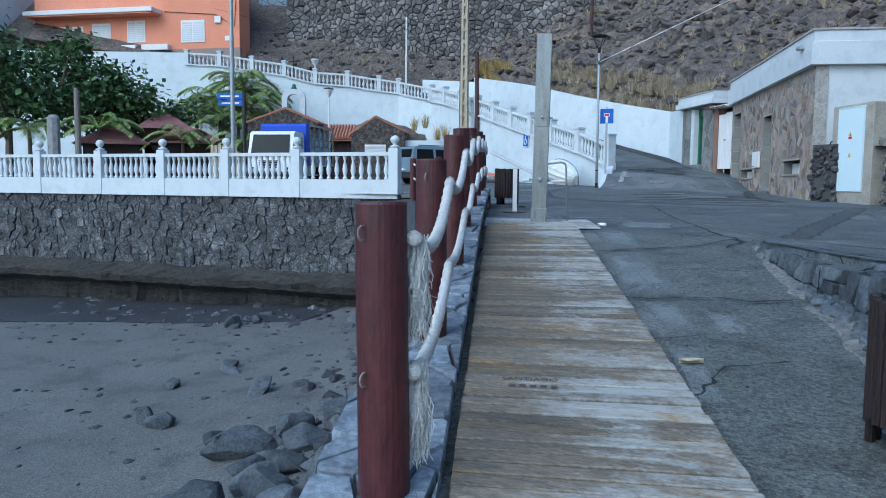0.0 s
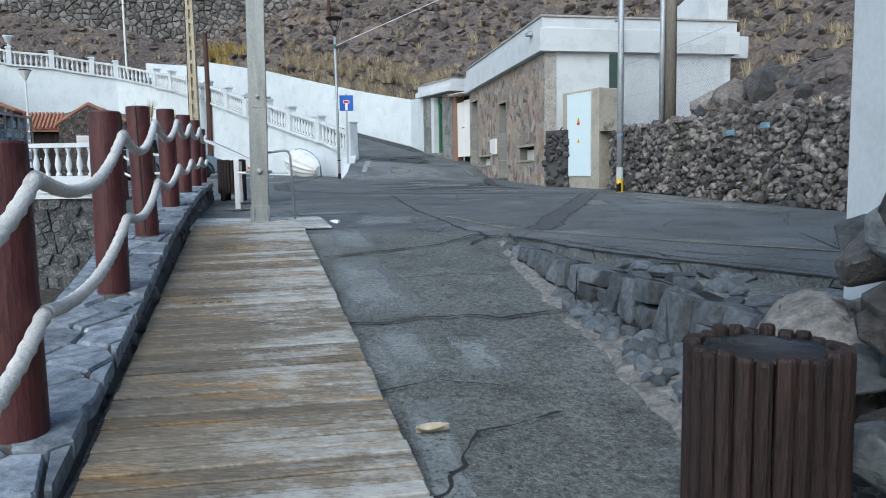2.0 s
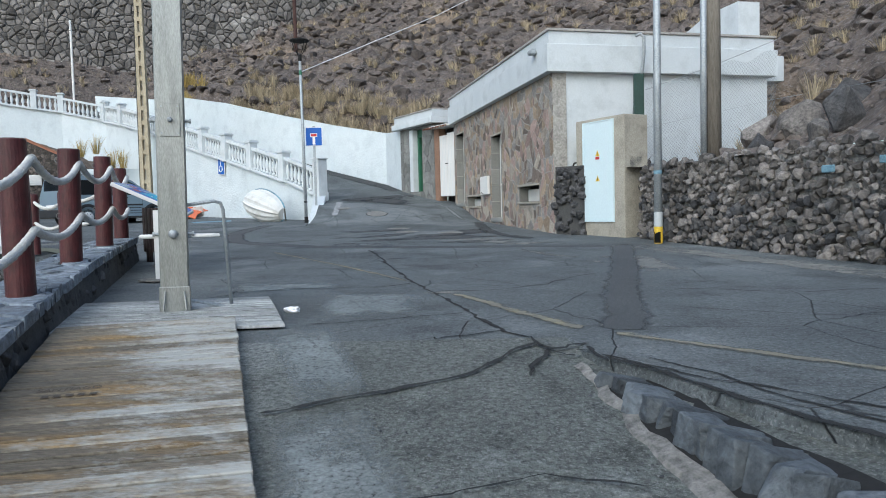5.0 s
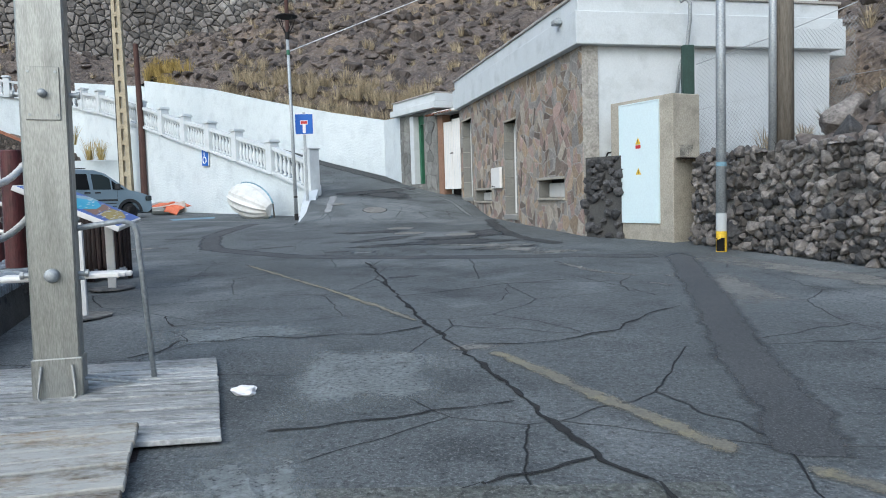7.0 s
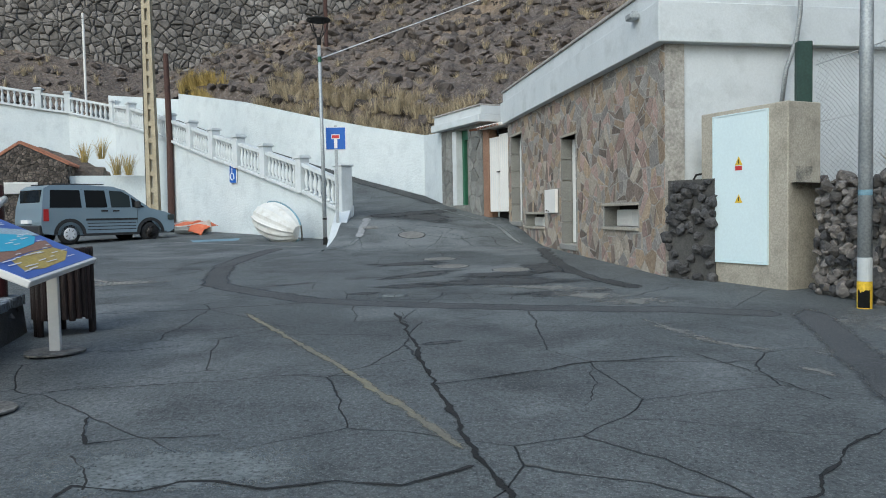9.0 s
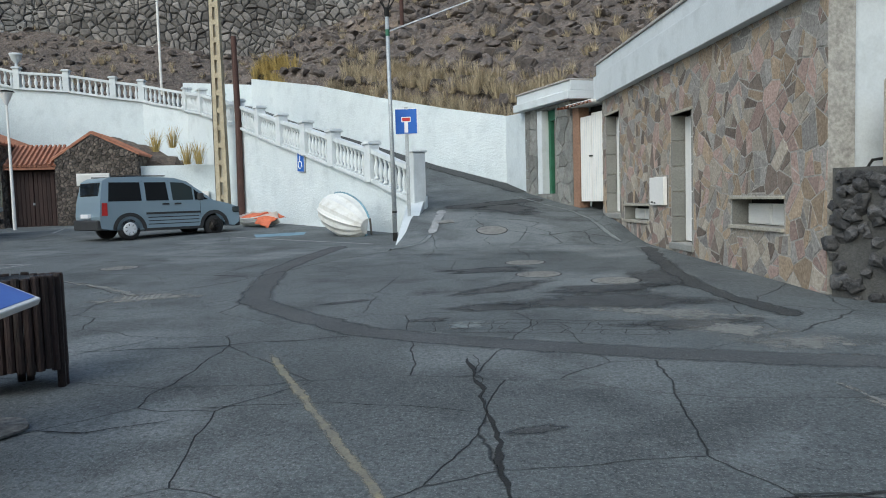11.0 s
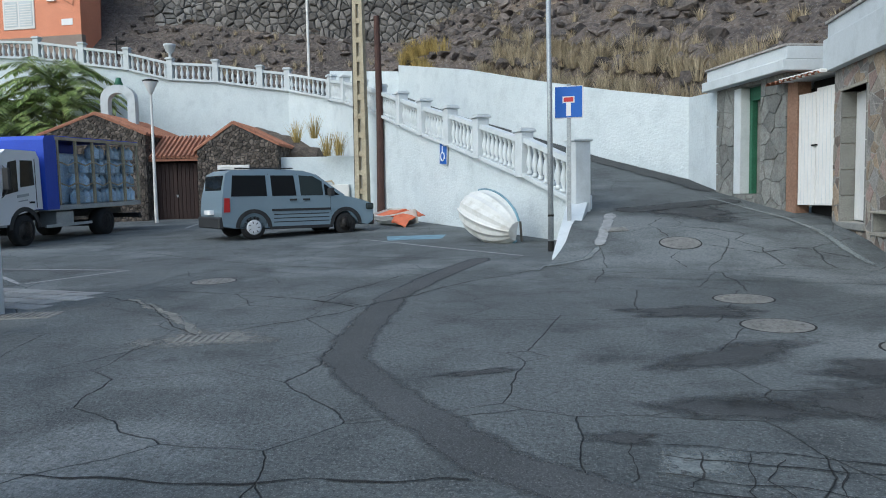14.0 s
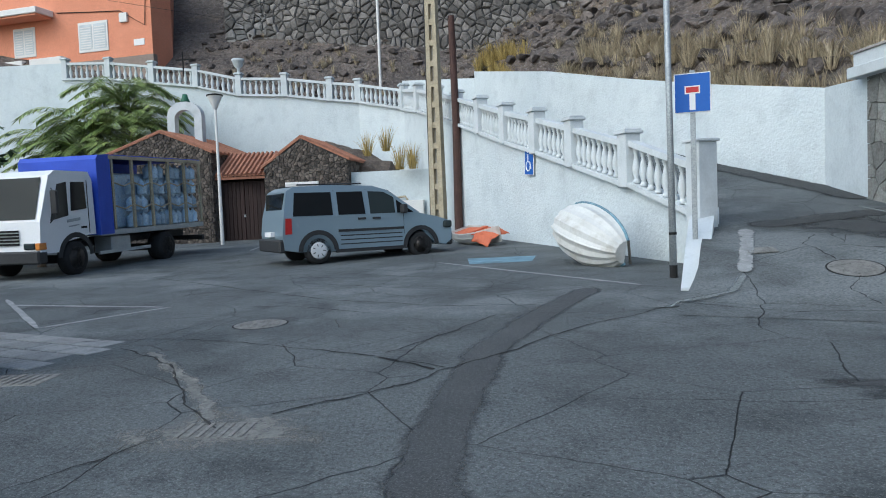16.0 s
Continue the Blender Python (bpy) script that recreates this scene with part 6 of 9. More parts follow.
# ---- street lamp, poles and fence on the terrace ----
lp = thing("street_lamp", Matrix.Translation((3.58, 11.95, 0.64)), "pale galvanised lamp pole with a yellow and black foot", "street lamp")
part("pole", ring_tube(B(), [Vector((0, 0, -0.1)), Vector((0, 0, 3.0)), Vector((0.02, 0.03, 7.5))], [0.075, 0.068, 0.05], 16), M_GALV, lp, smooth=True, at=False)
part("yellow_band", lathe(B(), [(0.077, 0.0), (0.077, 0.3)], seg=20), M_SIGNYELLOW, lp, at=False)
bm = B()
lo_, hi_ = [], []
for k in range(9):
    a_ = radians(190 + k * 12)
    lo_.append(bm.verts.new((0.0785 * math.cos(a_), 0.0785 * math.sin(a_), 0.012)))
    hi_.append(bm.verts.new((0.0785 * math.cos(a_), 0.0785 * math.sin(a_), 0.2 + 0.07 * noise.noise(Vector((k * 1.3, 2, 0))))))
for k in range(8):
    bm.faces.new((lo_[k], lo_[k + 1], hi_[k + 1], hi_[k]))
bmesh.ops.solidify(bm, geom=bm.faces[:], thickness=0.002)
part("black_paint", bm, M_DARK, lp, "ragged black paint on the foot", at=False)
part("blue_band", lathe(B(), [(0.0735, 1.24), (0.0735, 1.3)], seg=20), M_BLUELINE, lp, at=False)
part("pale_band", lathe(B(), [(0.0765, 0.302), (0.0765, 0.56)], seg=20), M_PALEGREY, lp, at=False)
wp = thing("utility_pole", Matrix.Translation((4.86, 12.85, 1.9)), "weathered timber utility pole on the terrace", "pole")
part("pole", ring_tube(B(), [Vector((0, 0, -0.3)), Vector((0.0, 0.02, 7))], [0.15, 0.12], 14), M_POLEWOOD, wp, smooth=True, at=False)
part("conduit", ring_tube(B(), [Vector((-0.2, -0.05, -0.2)), Vector((-0.19, -0.04, 4.5))], 0.06, 12), M_GALV, wp, "blue-grey metal conduit", smooth=True, at=False)
gp = thing("fence_post", Matrix.Translation((6.75, 7.9, 2.2)), "green metal fence post on the terrace", "post", "fence posts")
part("tube", ring_tube(B(), [Vector((0, 0, -0.2)), Vector((0.02, 0, 2.5))], 0.04, 10), M_GREENPOST, gp, at=False)
fp = thing("fence_post", Matrix.Translation((3.75, 14.1, 2.3)), "dark green box post against the white wall", "post", "fence posts")
part("tube", one_box(-0.1, -0.06, 0.2, 0.1, 0.06, 1.72, None, 0.01), M_GREENPOST, fp, at=False)
fen = thing("wire_fence", Matrix.Translation((4.0, 13.8, 2.0)), "sagging grey chain-link fence behind the cabinet", "fence")
bm = B()
f0, f1 = Vector((3.85, 13.95, 2.05)), Vector((6.3, 13.5, 2.35))
nx, tall = 44, 24
for k in range(-tall, nx + tall):
    for dgn in (-1, 1):
        pts = []
        for j in range(tall + 1):
            i_ = k + dgn * j
            if 0 <= i_ <= nx:
                sag = 0.06 * math.sin(i_ * 0.5) * (j / tall) ** 2
                pts.append(f0 + (f1 - f0) * (i_ / nx) + Vector((0.02 * math.sin(j * 0.9), 0.03 * math.sin(i_ * 0.4 + j * 0.2), j * 0.07 + 0.25 * (i_ / nx) * j / tall + sag)))
        if len(pts) > 1:
            ring_tube(bm, pts[::3] + ([pts[-1]] if (len(pts) - 1) % 3 else []), 0.003, 3, False)
tagged(part("mesh_wire", bm, M_GALV, fen), "diamond wire mesh", kind="stuff")
part("top_wire", ring_tube(B(), [f0 + Vector((0, 0, 1.62)), (f0 + f1) / 2 + Vector((0, 0, 1.85)), f1 + Vector((0, 0, 2.15))], 0.008, 5), M_GALV, fen)
part("middle_wire", ring_tube(B(), [f0 + Vector((0, 0, 0.85)), f1 + Vector((0, 0, 1.0)), Vector((6.7, 7.9, 3.0))], 0.005, 4), M_GALV, fen)
pipe = thing("vent_pipe", Matrix.Translation((4.1, 15.5, 4.2)), "bent grey cable pipe on the white side wall", "pipe")
part("tube", ring_tube(B(), [Vector((3.95, 15.5, 3.3)), Vector((4.02, 15.48, 3.9)), Vector((4.12, 15.35, 4.3)), Vector((4.14, 15.25, 4.7)), Vector((4.13, 15.2, 5.0)), Vector((4.05, 15.2, 5.08)), Vector((3.95, 15.2, 5.03))], 0.035, 10), M_GALV, pipe, smooth=True)
pot = thing("roof_pot", Matrix.Translation((4.2, 18.6, 5.2)), "round red plastic tub on the roof", "tub")
part("tub", lathe(B(), [(0.26, 0.0), (0.32, 0.45), (0.34, 0.45), (0.34, 0.55), (0.3, 0.55), (0.28, 0.4)], seg=20), M_RED, pot, at=False)
# loose boulders on the terrace
rnd = random.Random(77)
for k, (x, y, z, s) in enumerate([(5.75, 11.2, 2.65, 1.1), (6.1, 10.4, 2.75, 0.9), (6.7, 11.4, 2.95, 1.0), (5.5, 10.0, 2.35, 0.6), (6.4, 9.4, 2.65, 0.55), (7.0, 9.9, 2.9, 0.6), (7.5, 10.8, 3.2, 0.7), (5.2, 11.5, 2.3, 0.7), (4.5, 13.3, 2.1, 0.4), (4.0, 13.4, 2.12, 0.35), (6.2, 8.6, 2.45, 0.4), (6.9, 8.8, 2.75, 0.35), (5.6, 12.4, 2.6, 0.9), (7.4, 8.2, 2.85, 0.3), (5.0, 10.6, 2.15, 0.3)]):
    bo = thing("boulder", Matrix.Translation((x, y, z)), "jagged dark lava boulder on the terrace slope", "boulder", "terrace boulders")
    m = Matrix.Translation((x, y, z)) @ Euler((rnd.random() * 6, rnd.random() * 6, rnd.random() * 6)).to_matrix().to_4x4() @ Matrix.Diagonal((s, s * 0.8, s * 0.7, 1))
    place("rock", rocks_l[k % 12] if k % 3 else rocks_g[k % 12], m, bo)

# ---- parked van ----
def wheel(parent, x, y, r, w, rim_mat, m, spokes=7):
    side = -1 if y < 0 else 1
    wm = m @ Matrix.Translation((x, y, r)) @ Matrix.Rotation(radians(90), 4, "X")
    wh = part("wheel", lathe(B(), [(r * 0.62, -w / 2), (r * 0.9, -w / 2), (r, -w * 0.32), (r, w * 0.32), (r * 0.9, w / 2), (r * 0.62, w / 2)], wm, 28), M_TYRE, parent, "black rubber tyre", smooth=True)
    s = -side
    part("rim", lathe(B(), [(0.02, s * w * 0.40), (r * 0.22, s * w * 0.46), (r * 0.5, s * w * 0.36), (r * 0.62, s * w * 0.42), (r * 0.66, s * w * 0.5)], wm, 24), rim_mat, wh, smooth=True)
    if rim_mat is M_RIM:
        part("hubcap", lathe(B(), [(0.01, s * w * 0.56), (r * 0.3, s * w * 0.57), (r * 0.56, s * w * 0.54), (r * 0.64, s * w * 0.49)], wm, 24), rim_mat, wh, "silver plastic hubcap", smooth=True)
    for k in range(spokes):
        a = 2 * math.pi * k / spokes
        part("spoke_gap", box(B(), r * 0.3, -r * 0.03, s * w * 0.42 - 0.004, r * 0.5, r * 0.03, s * w * (0.57 if rim_mat is M_RIM else 0.46), wm @ Matrix.Rotation(a, 4, "Z")), M_DARK, wh)
    return wh


def arc(cx, r, z, a0, a1, n=8):
    return [(cx + r * math.cos(radians(a0 + (a1 - a0) * k / n)), z + r * math.sin(radians(a0 + (a1 - a0) * k / n))) for k in range(n + 1)]


def side_body(poly, width, taper_from=9.0, taper=0.0):
    """A side outline (x, z) made solid across y."""
    bm = B()
    rows2 = []
    for sg in (-1, 1):
        rows2.append([bm.verts.new((x, sg * (width - max(0, z - taper_from) * taper), z)) for x, z in poly])
    n = len(poly)
    for k in range(n):
        bm.faces.new((rows2[0][k], rows2[0][(k + 1) % n], rows2[1][(k + 1) % n], rows2[1][k]))
    for rr in rows2:
        f = bm.faces.new(rr)
        bmesh.ops.triangulate(bm, faces=[f])
    bmesh.ops.recalc_face_normals(bm, faces=bm.faces)
    return bm


van_h = math.atan2(2.2, 1.4)
rw = Vector((-13.62, 25.0, 0))
van_side = Vector((-math.sin(van_h), math.cos(van_h), 0))
vm = Matrix.Translation(rw + van_side * 0.8 + Vector((0, 0, 1.05))) @ Matrix.Rotation(van_h, 4, "Z")
van = thing("van", vm, "blue-grey passenger van parked on the asphalt square", "van")
low = [(-0.8, 0.36), (-0.47, 0.3)] + arc(0, 0.39, 0.32, 178, 2)[::1] + [(0.5, 0.24), (2.2, 0.24)] + arc(2.66, 0.39, 0.32, 178, 2) + [(3.35, 0.28), (3.53, 0.4), (3.54, 0.66), (3.42, 0.9), (3.1, 1.0), (2.62, 1.1), (-0.8, 1.1), (-0.84, 0.7)]
part("body", side_body(low, 0.88), M_VAN, van, at=False)
cabin = [(-0.8, 1.1), (2.66, 1.1), (1.83, 1.68), (1.45, 1.79), (0.4, 1.83), (-0.5, 1.8), (-0.68, 1.7)]
part("cabin", side_body(cabin, 0.88, 1.1, 0.2), M_VAN, van, at=False)


def side_pane(name, poly, mat, out=0.008, lo=1.1, tp=0.2, sides=(-1, 1), parent=van, base=0.88):
    for sg in sides:
        bm = B()
        a = [bm.verts.new((x, sg * (base + out - max(0, z - lo) * tp), z)) for x, z in poly]
        b = [bm.verts.new((x, sg * (base - 0.02 - max(0, z - lo) * tp), z)) for x, z in poly]
        n = len(poly)
        bm.faces.new(a)
        bm.faces.new(b[::-1])
        for k in range(n):
            bm.faces.new((a[k], b[k], b[(k + 1) % n], a[(k + 1) % n]))
        bmesh.ops.recalc_face_normals(bm, faces=bm.faces)
        part(name, bm, mat, parent, at=False)


side_pane("window", [(-0.58, 1.12), (0.38, 1.12), (0.38, 1.66), (-0.5, 1.66)], M_GLASS)
side_pane("window", [(0.52, 1.12), (1.2, 1.12), (1.17, 1.66), (0.52, 1.66)], M_GLASS)
side_pane("window", [(1.33, 1.12), (1.98, 1.12), (1.98, 1.5), (1.72, 1.64), (1.32, 1.66)], M_WINDSHIELD)
side_pane("window", [(2.04, 1.12), (2.48, 1.12), (2.04, 1.44)], M_GLASS)
side_pane("door_gap", [(0.445, 0.42), (0.455, 0.42), (0.455, 1.7), (0.445, 1.7)], M_DARK, 0.002)
side_pane("door_gap", [(1.255, 0.42), (1.265, 0.42), (1.265, 1.7), (1.255, 1.7)], M_DARK, 0.002)
side_pane("door_gap", [(2.2, 0.6), (2.21, 0.6), (2.21, 1.1), (2.2, 1.1)], M_DARK, 0.002)
side_pane("rub_strip", [(0.5, 0.72), (2.2, 0.72), (2.2, 0.78), (0.5, 0.78)], M_BLACKPLASTIC, 0.02)
for z in (0.62, 0.52, 0.42):
    side_pane("groove", [(0.55, z), (2.15, z), (2.15, z + 0.025), (0.55, z + 0.025)], M_BLACKPLASTIC, 0.004)
side_pane("sill", [(0.42, 0.24), (2.25, 0.24), (2.25, 0.32), (0.42, 0.32)], M_BLACKPLASTIC, 0.012)
for cx in (0, 2.66):
    side_pane("arch_trim", arc(cx, 0.49, 0.3, 178, 2, 12) + arc(cx, 0.385, 0.3, 2, 178, 12), M_BLACKPLASTIC, 0.02)
for x0 in (1.0, 1.38):
    side_pane("door_handle", [(x0, 0.99), (x0 + 0.2, 0.99), (x0 + 0.2, 1.04), (x0, 1.04)], M_BLACKPLASTIC, 0.03)
side_pane("tail_lamp", [(-0.78, 0.72), (-0.62, 0.72), (-0.62, 1.08), (-0.76, 1.08)], M_TAIL, 0.012)
part("rear_bumper", one_box(-0.92, -0.86, 0.3, -0.76, 0.86, 0.6, None, 0.03), M_BLACKPLASTIC, van, at=False)
part("front_bumper", one_box(3.42, -0.84, 0.26, 3.6, 0.84, 0.58, None, 0.04), M_BLACKPLASTIC, van, at=False)
part("rear_window", box(B(), -0.83, -0.66, 1.14, -0.76, 0.66, 1.62, Matrix.Rotation(radians(3), 4, "Y"), 0.01), M_GLASS, van, at=False)
part("number_plate", one_box(-0.93, -0.26, 0.66, -0.84, 0.26, 0.77), M_SIGNWHITE, van, at=False)
for sg in (-1, 1):
    part("head_lamp", box(B(), 3.3, sg * 0.84 - 0.12, 0.7, 3.52, sg * 0.84 + 0.03, 0.88, None, 0.03), M_WINDSHIELD, van, at=False)
    mi = part("mirror", box(B(), 2.1, sg * 0.98 - 0.1, 1.1, 2.24, sg * 0.98 + 0.1, 1.32, None, 0.03), M_BLACKPLASTIC, van, at=False)
    part("roof_bar", ring_tube(B(), [Vector((-0.4, sg * 0.68, 1.84)), Vector((1.2, sg * 0.68, 1.85))], 0.018, 6), M_BLACKPLASTIC, van, at=False)
bm = B()
vs = [bm.verts.new(p) for p in ((2.67, -0.8, 1.11), (2.67, 0.8, 1.11), (1.85, 0.72, 1.69), (1.85, -0.72, 1.69))]
bm.faces.new(vs)
bmesh.ops.solidify(bm, geom=bm.faces, thickness=-0.02)
part("windscreen", bm, M_WINDSHIELD, van, at=False)
part("fuel_cap", lathe(B(), [(0.07, 0), (0.07, 0.006)], Matrix.Translation((-0.42, -0.88, 0.95)) @ Matrix.Rotation(radians(90), 4, "X"), 16), M_VAN, van, at=False)
for x, y, rim in ((0, -0.78, M_RIM), (2.66, -0.78, M_STEELRIM), (0, 0.78, M_RIM), (2.66, 0.78, M_STEELRIM)):
    wheel(van, x, y, 0.315, 0.2, rim, vm)

# ---- drinks truck ----
tf, tr = Vector((-19.25, 22.8, 0)), Vector((-20.3, 26.4, 0))
th = math.atan2((tf - tr).y, (tf - tr).x)
tl = Vector((-math.sin(th), math.cos(th), 0))
tmx = Matrix.Translation(tr - tl * 1.0 + Vector((0, 0, 1.05))) @ Matrix.Rotation(th, 4, "Z") @ Matrix.Rotation(radians(1.4), 4, "Y")
trk = thing("delivery_truck", tmx, "white cab truck with blue cover and open racks of bottled water", "truck")
WB = 3.75
cabp = [(WB - 0.75, 0.95), (WB - 0.72, 2.3), (WB - 0.6, 2.5), (WB + 0.55, 2.52), (WB + 0.75, 2.4), (WB + 1.12, 1.35), (WB + 1.18, 0.62), (WB + 0.55, 0.6), (WB + 0.5, 0.8), (WB - 0.45, 0.95)]
part("cab", side_body(cabp, 1.05), M_TRUCKWHITE, trk, at=False)
for nm, poly, mt in (("cab_window", [(WB - 0.45, 1.6), (WB + 0.1, 1.55), (WB + 0.05, 2.25), (WB - 0.42, 2.25)], M_GLASS), ("cab_window", [(WB + 0.2, 1.45), (WB + 0.8, 1.35), (WB + 0.5, 2.2), (WB + 0.2, 2.25)], M_GLASS), ("door_gap", [(WB - 0.52, 1.0), (WB - 0.505, 1.0), (WB - 0.505, 2.3), (WB - 0.52, 2.3)], M_DARK), ("arch_trim", arc(WB, 0.62, 0.42, 175, 5, 12) + arc(WB, 0.5, 0.42, 5, 175, 12), M_BLACKPLASTIC), ("lettering", [(WB - 0.2, 1.32), (WB + 0.25, 1.28), (WB + 0.25, 1.35), (WB - 0.2, 1.39)], M_GALV), ("lettering", [(WB - 0.15, 1.2), (WB + 0.2, 1.17), (WB + 0.2, 1.2), (WB - 0.15, 1.23)], M_GALV), ("door_handle", [(WB - 0.42, 1.12), (WB - 0.22, 1.12), (WB - 0.22, 1.17), (WB - 0.42, 1.17)], M_DARK)):
    side_pane(nm, poly, mt, 0.012, 9, 0, (-1, 1), trk, 1.05)
bm = B()
vs = [bm.verts.new(p) for p in ((WB + 1.115, -0.92, 1.4), (WB + 1.115, 0.92, 1.4), (WB + 0.79, 0.88, 2.36), (WB + 0.79, -0.88, 2.36))]
bm.faces.new(vs)
bmesh.ops.solidify(bm, geom=bm.faces, thickness=-0.025)
part("windscreen", bm, M_WINDSHIELD, trk, at=False)
part("front_bumper", one_box(WB + 0.95, -1.06, 0.38, WB + 1.26, 1.06, 0.68, None, 0.04), M_BLACKPLASTIC, trk, at=False)
for k in range(5):
    part("grille_bar", one_box(WB + 1.16, -0.5, 0.82 + k * 0.075, WB + 1.2, 0.5, 0.865 + k * 0.075), M_DARK, trk, at=False)
for sg in (-1, 1):
    part("head_lamp", one_box(WB + 1.1, sg * 0.78 - 0.15, 0.72, WB + 1.215, sg * 0.78 + 0.15, 0.86, None, 0.02), M_WINDSHIELD, trk, at=False)
    part("indicator", one_box(WB + 0.98, sg * 1.0 - 0.06, 0.7, WB + 1.21, sg * 1.0 + 0.065, 0.86, None, 0.015), M_AMBER, trk, at=False)
    part("mirror", one_box(WB + 0.78, sg * 1.22 - 0.09, 1.5, WB + 0.86, sg * 1.22 + 0.09, 2.05, None, 0.02), M_BLACKPLASTIC, trk, at=False)
    part("mirror_arm", ring_tube(B(), [Vector((WB + 0.7, sg * 1.05, 2.1)), Vector((WB + 0.82, sg * 1.22, 2.0)), Vector((WB + 0.82, sg * 1.22, 1.45)), Vector((WB + 0.8, sg * 1.05, 1.3))], 0.014, 6), M_BLACKPLASTIC, trk, at=False)
part("chassis_rail", one_box(-1.9, -0.45, 0.62, WB + 0.6, 0.45, 0.8), M_BLACKPLASTIC, trk, at=False)
part("load_bed", one_box(-2.0, -1.12, 0.88, WB - 0.85, 1.12, 1.02, None, 0.01), M_GALV, trk, at=False)
part("underrun_bar", one_box(0.75, 1.0, 0.42, 2.9, 1.05, 0.5), M_GALV, trk, at=False)
part("rear_step", one_box(-2.2, -1.0, 0.45, -2.05, 1.0, 0.6), M_BLACKPLASTIC, trk, at=False)
part("side_box", one_box(1.6, 0.5, 0.42, 2.4, 1.02, 0.85, None, 0.02), M_GALV, trk, at=False)
bm = B()
cov = [(WB - 0.82, 0.92), (WB - 0.82, 2.82), (WB - 0.9, 2.93), (WB - 1.35, 2.96), (WB - 1.35, 0.92)]
part("blue_cover", side_body(cov, 1.14), M_TARP, trk, "blue tarpaulin front of the load", at=False)
part("roof", one_box(-2.0, -1.13, 2.9, WB - 1.3, 1.13, 2.95, None, 0.01), M_TARP, trk, at=False)
part("back_curtain", one_box(-1.95, -1.13, 1.02, WB - 1.3, -1.08, 2.9), M_TARP, trk, at=False)
for k in range(6):
    x = -1.95 + k * 0.85
    part("rack_post", one_box(x - 0.035, 1.06, 1.02, x + 0.035, 1.13, 2.9), M_CONPOLE, trk, at=False)
    for z in (1.6, 2.2):
        if k < 5:
            part("rack_strap", ring_tube(B(), [Vector((x, 1.1, z + 0.05)), Vector((x + 0.42, 1.12, z - 0.06)), Vector((x + 0.85, 1.1, z + 0.05))], 0.022, 5), M_CONPOLE, trk, at=False)
part("rack_rail", one_box(-1.98, 1.04, 2.84, WB - 1.3, 1.14, 2.93), M_CONPOLE, trk, at=False)
bottle = finish(lathe(B(), [(0.02, 0), (0.13, 0.01), (0.135, 0.06), (0.12, 0.1), (0.135, 0.14), (0.135, 0.28), (0.06, 0.36), (0.04, 0.38), (0.04, 0.42)], seg=9), "water_bottle", M_BOTTLE, True)
rnd = random.Random(6)
for k in range(5):
    for row in range(3):
        top = 4 if k < 3 else 3
        if (k == 4 and row == 2):
            continue
        for lv in range(top):
            for sub in range(3):
                if rnd.random() < 0.9 and row == 2:
                    mm = tmx @ Matrix.Translation((-1.78 + k * 0.85 + sub * 0.27, 0.9, 1.03 + lv * 0.44))
                    place("water_bottle", bottle, mm, trk)
part("inner_load", one_box(-1.9, -0.95, 1.03, 2.3, 0.72, 2.5, None, 0.05), M_BOTTLE, trk, "stacked pale blue water bottles", at=False)
for x, y, w in ((0, 0.88, 0.42), (WB, 0.92, 0.26), (0, -0.88, 0.42), (WB, -0.92, 0.26)):
    wheel(trk, x, y, 0.42, w, M_STEELRIM, tmx, 6)
    part("axle_cover", one_box(x - 0.1, -0.6, 0.3, x + 0.1, 0.6, 0.5), M_BLACKPLASTIC, trk, at=False)

# ---- stone huts ----
HO, HU, HV = Vector((-22.4, 33.1, 0)), Vector((0.933, 0.36, 0)), Vector((-0.36, 0.933, 0))
hm = Matrix.Translation(HO) @ Matrix((HU, HV, Vector((0, 0, 1)))).transposed().to_4x4()
M_HUTLAVA = material("hut_lava_stone", [(0.11, 0.092, 0.078), (0.19, 0.16, 0.135), (0.065, 0.056, 0.05)], 2.5, 0.9, 0.7, 20, per_piece=0.5, island=True)


def stone_skin(parent, m, outline, size, seed, w, h):
    rnd = random.Random(seed)
    bm = B()
    for poly in cells(w, h, size, rnd, 0.02, 0.8, 1.0):
        cx, cy = sum(p[0] for p in poly) / len(poly), sum(p[1] for p in poly) / len(poly)
        if outline(cx, cy):
            prism(bm, poly, -0.02, 0.02 + 0.05 * rnd.random(), m, inset=0.025)
    bmesh.ops.recalc_face_normals(bm, faces=bm.faces)
    tagged(part("stone", bm, M_HUTLAVA, parent), "small dark brown lava stones", kind="stuff")


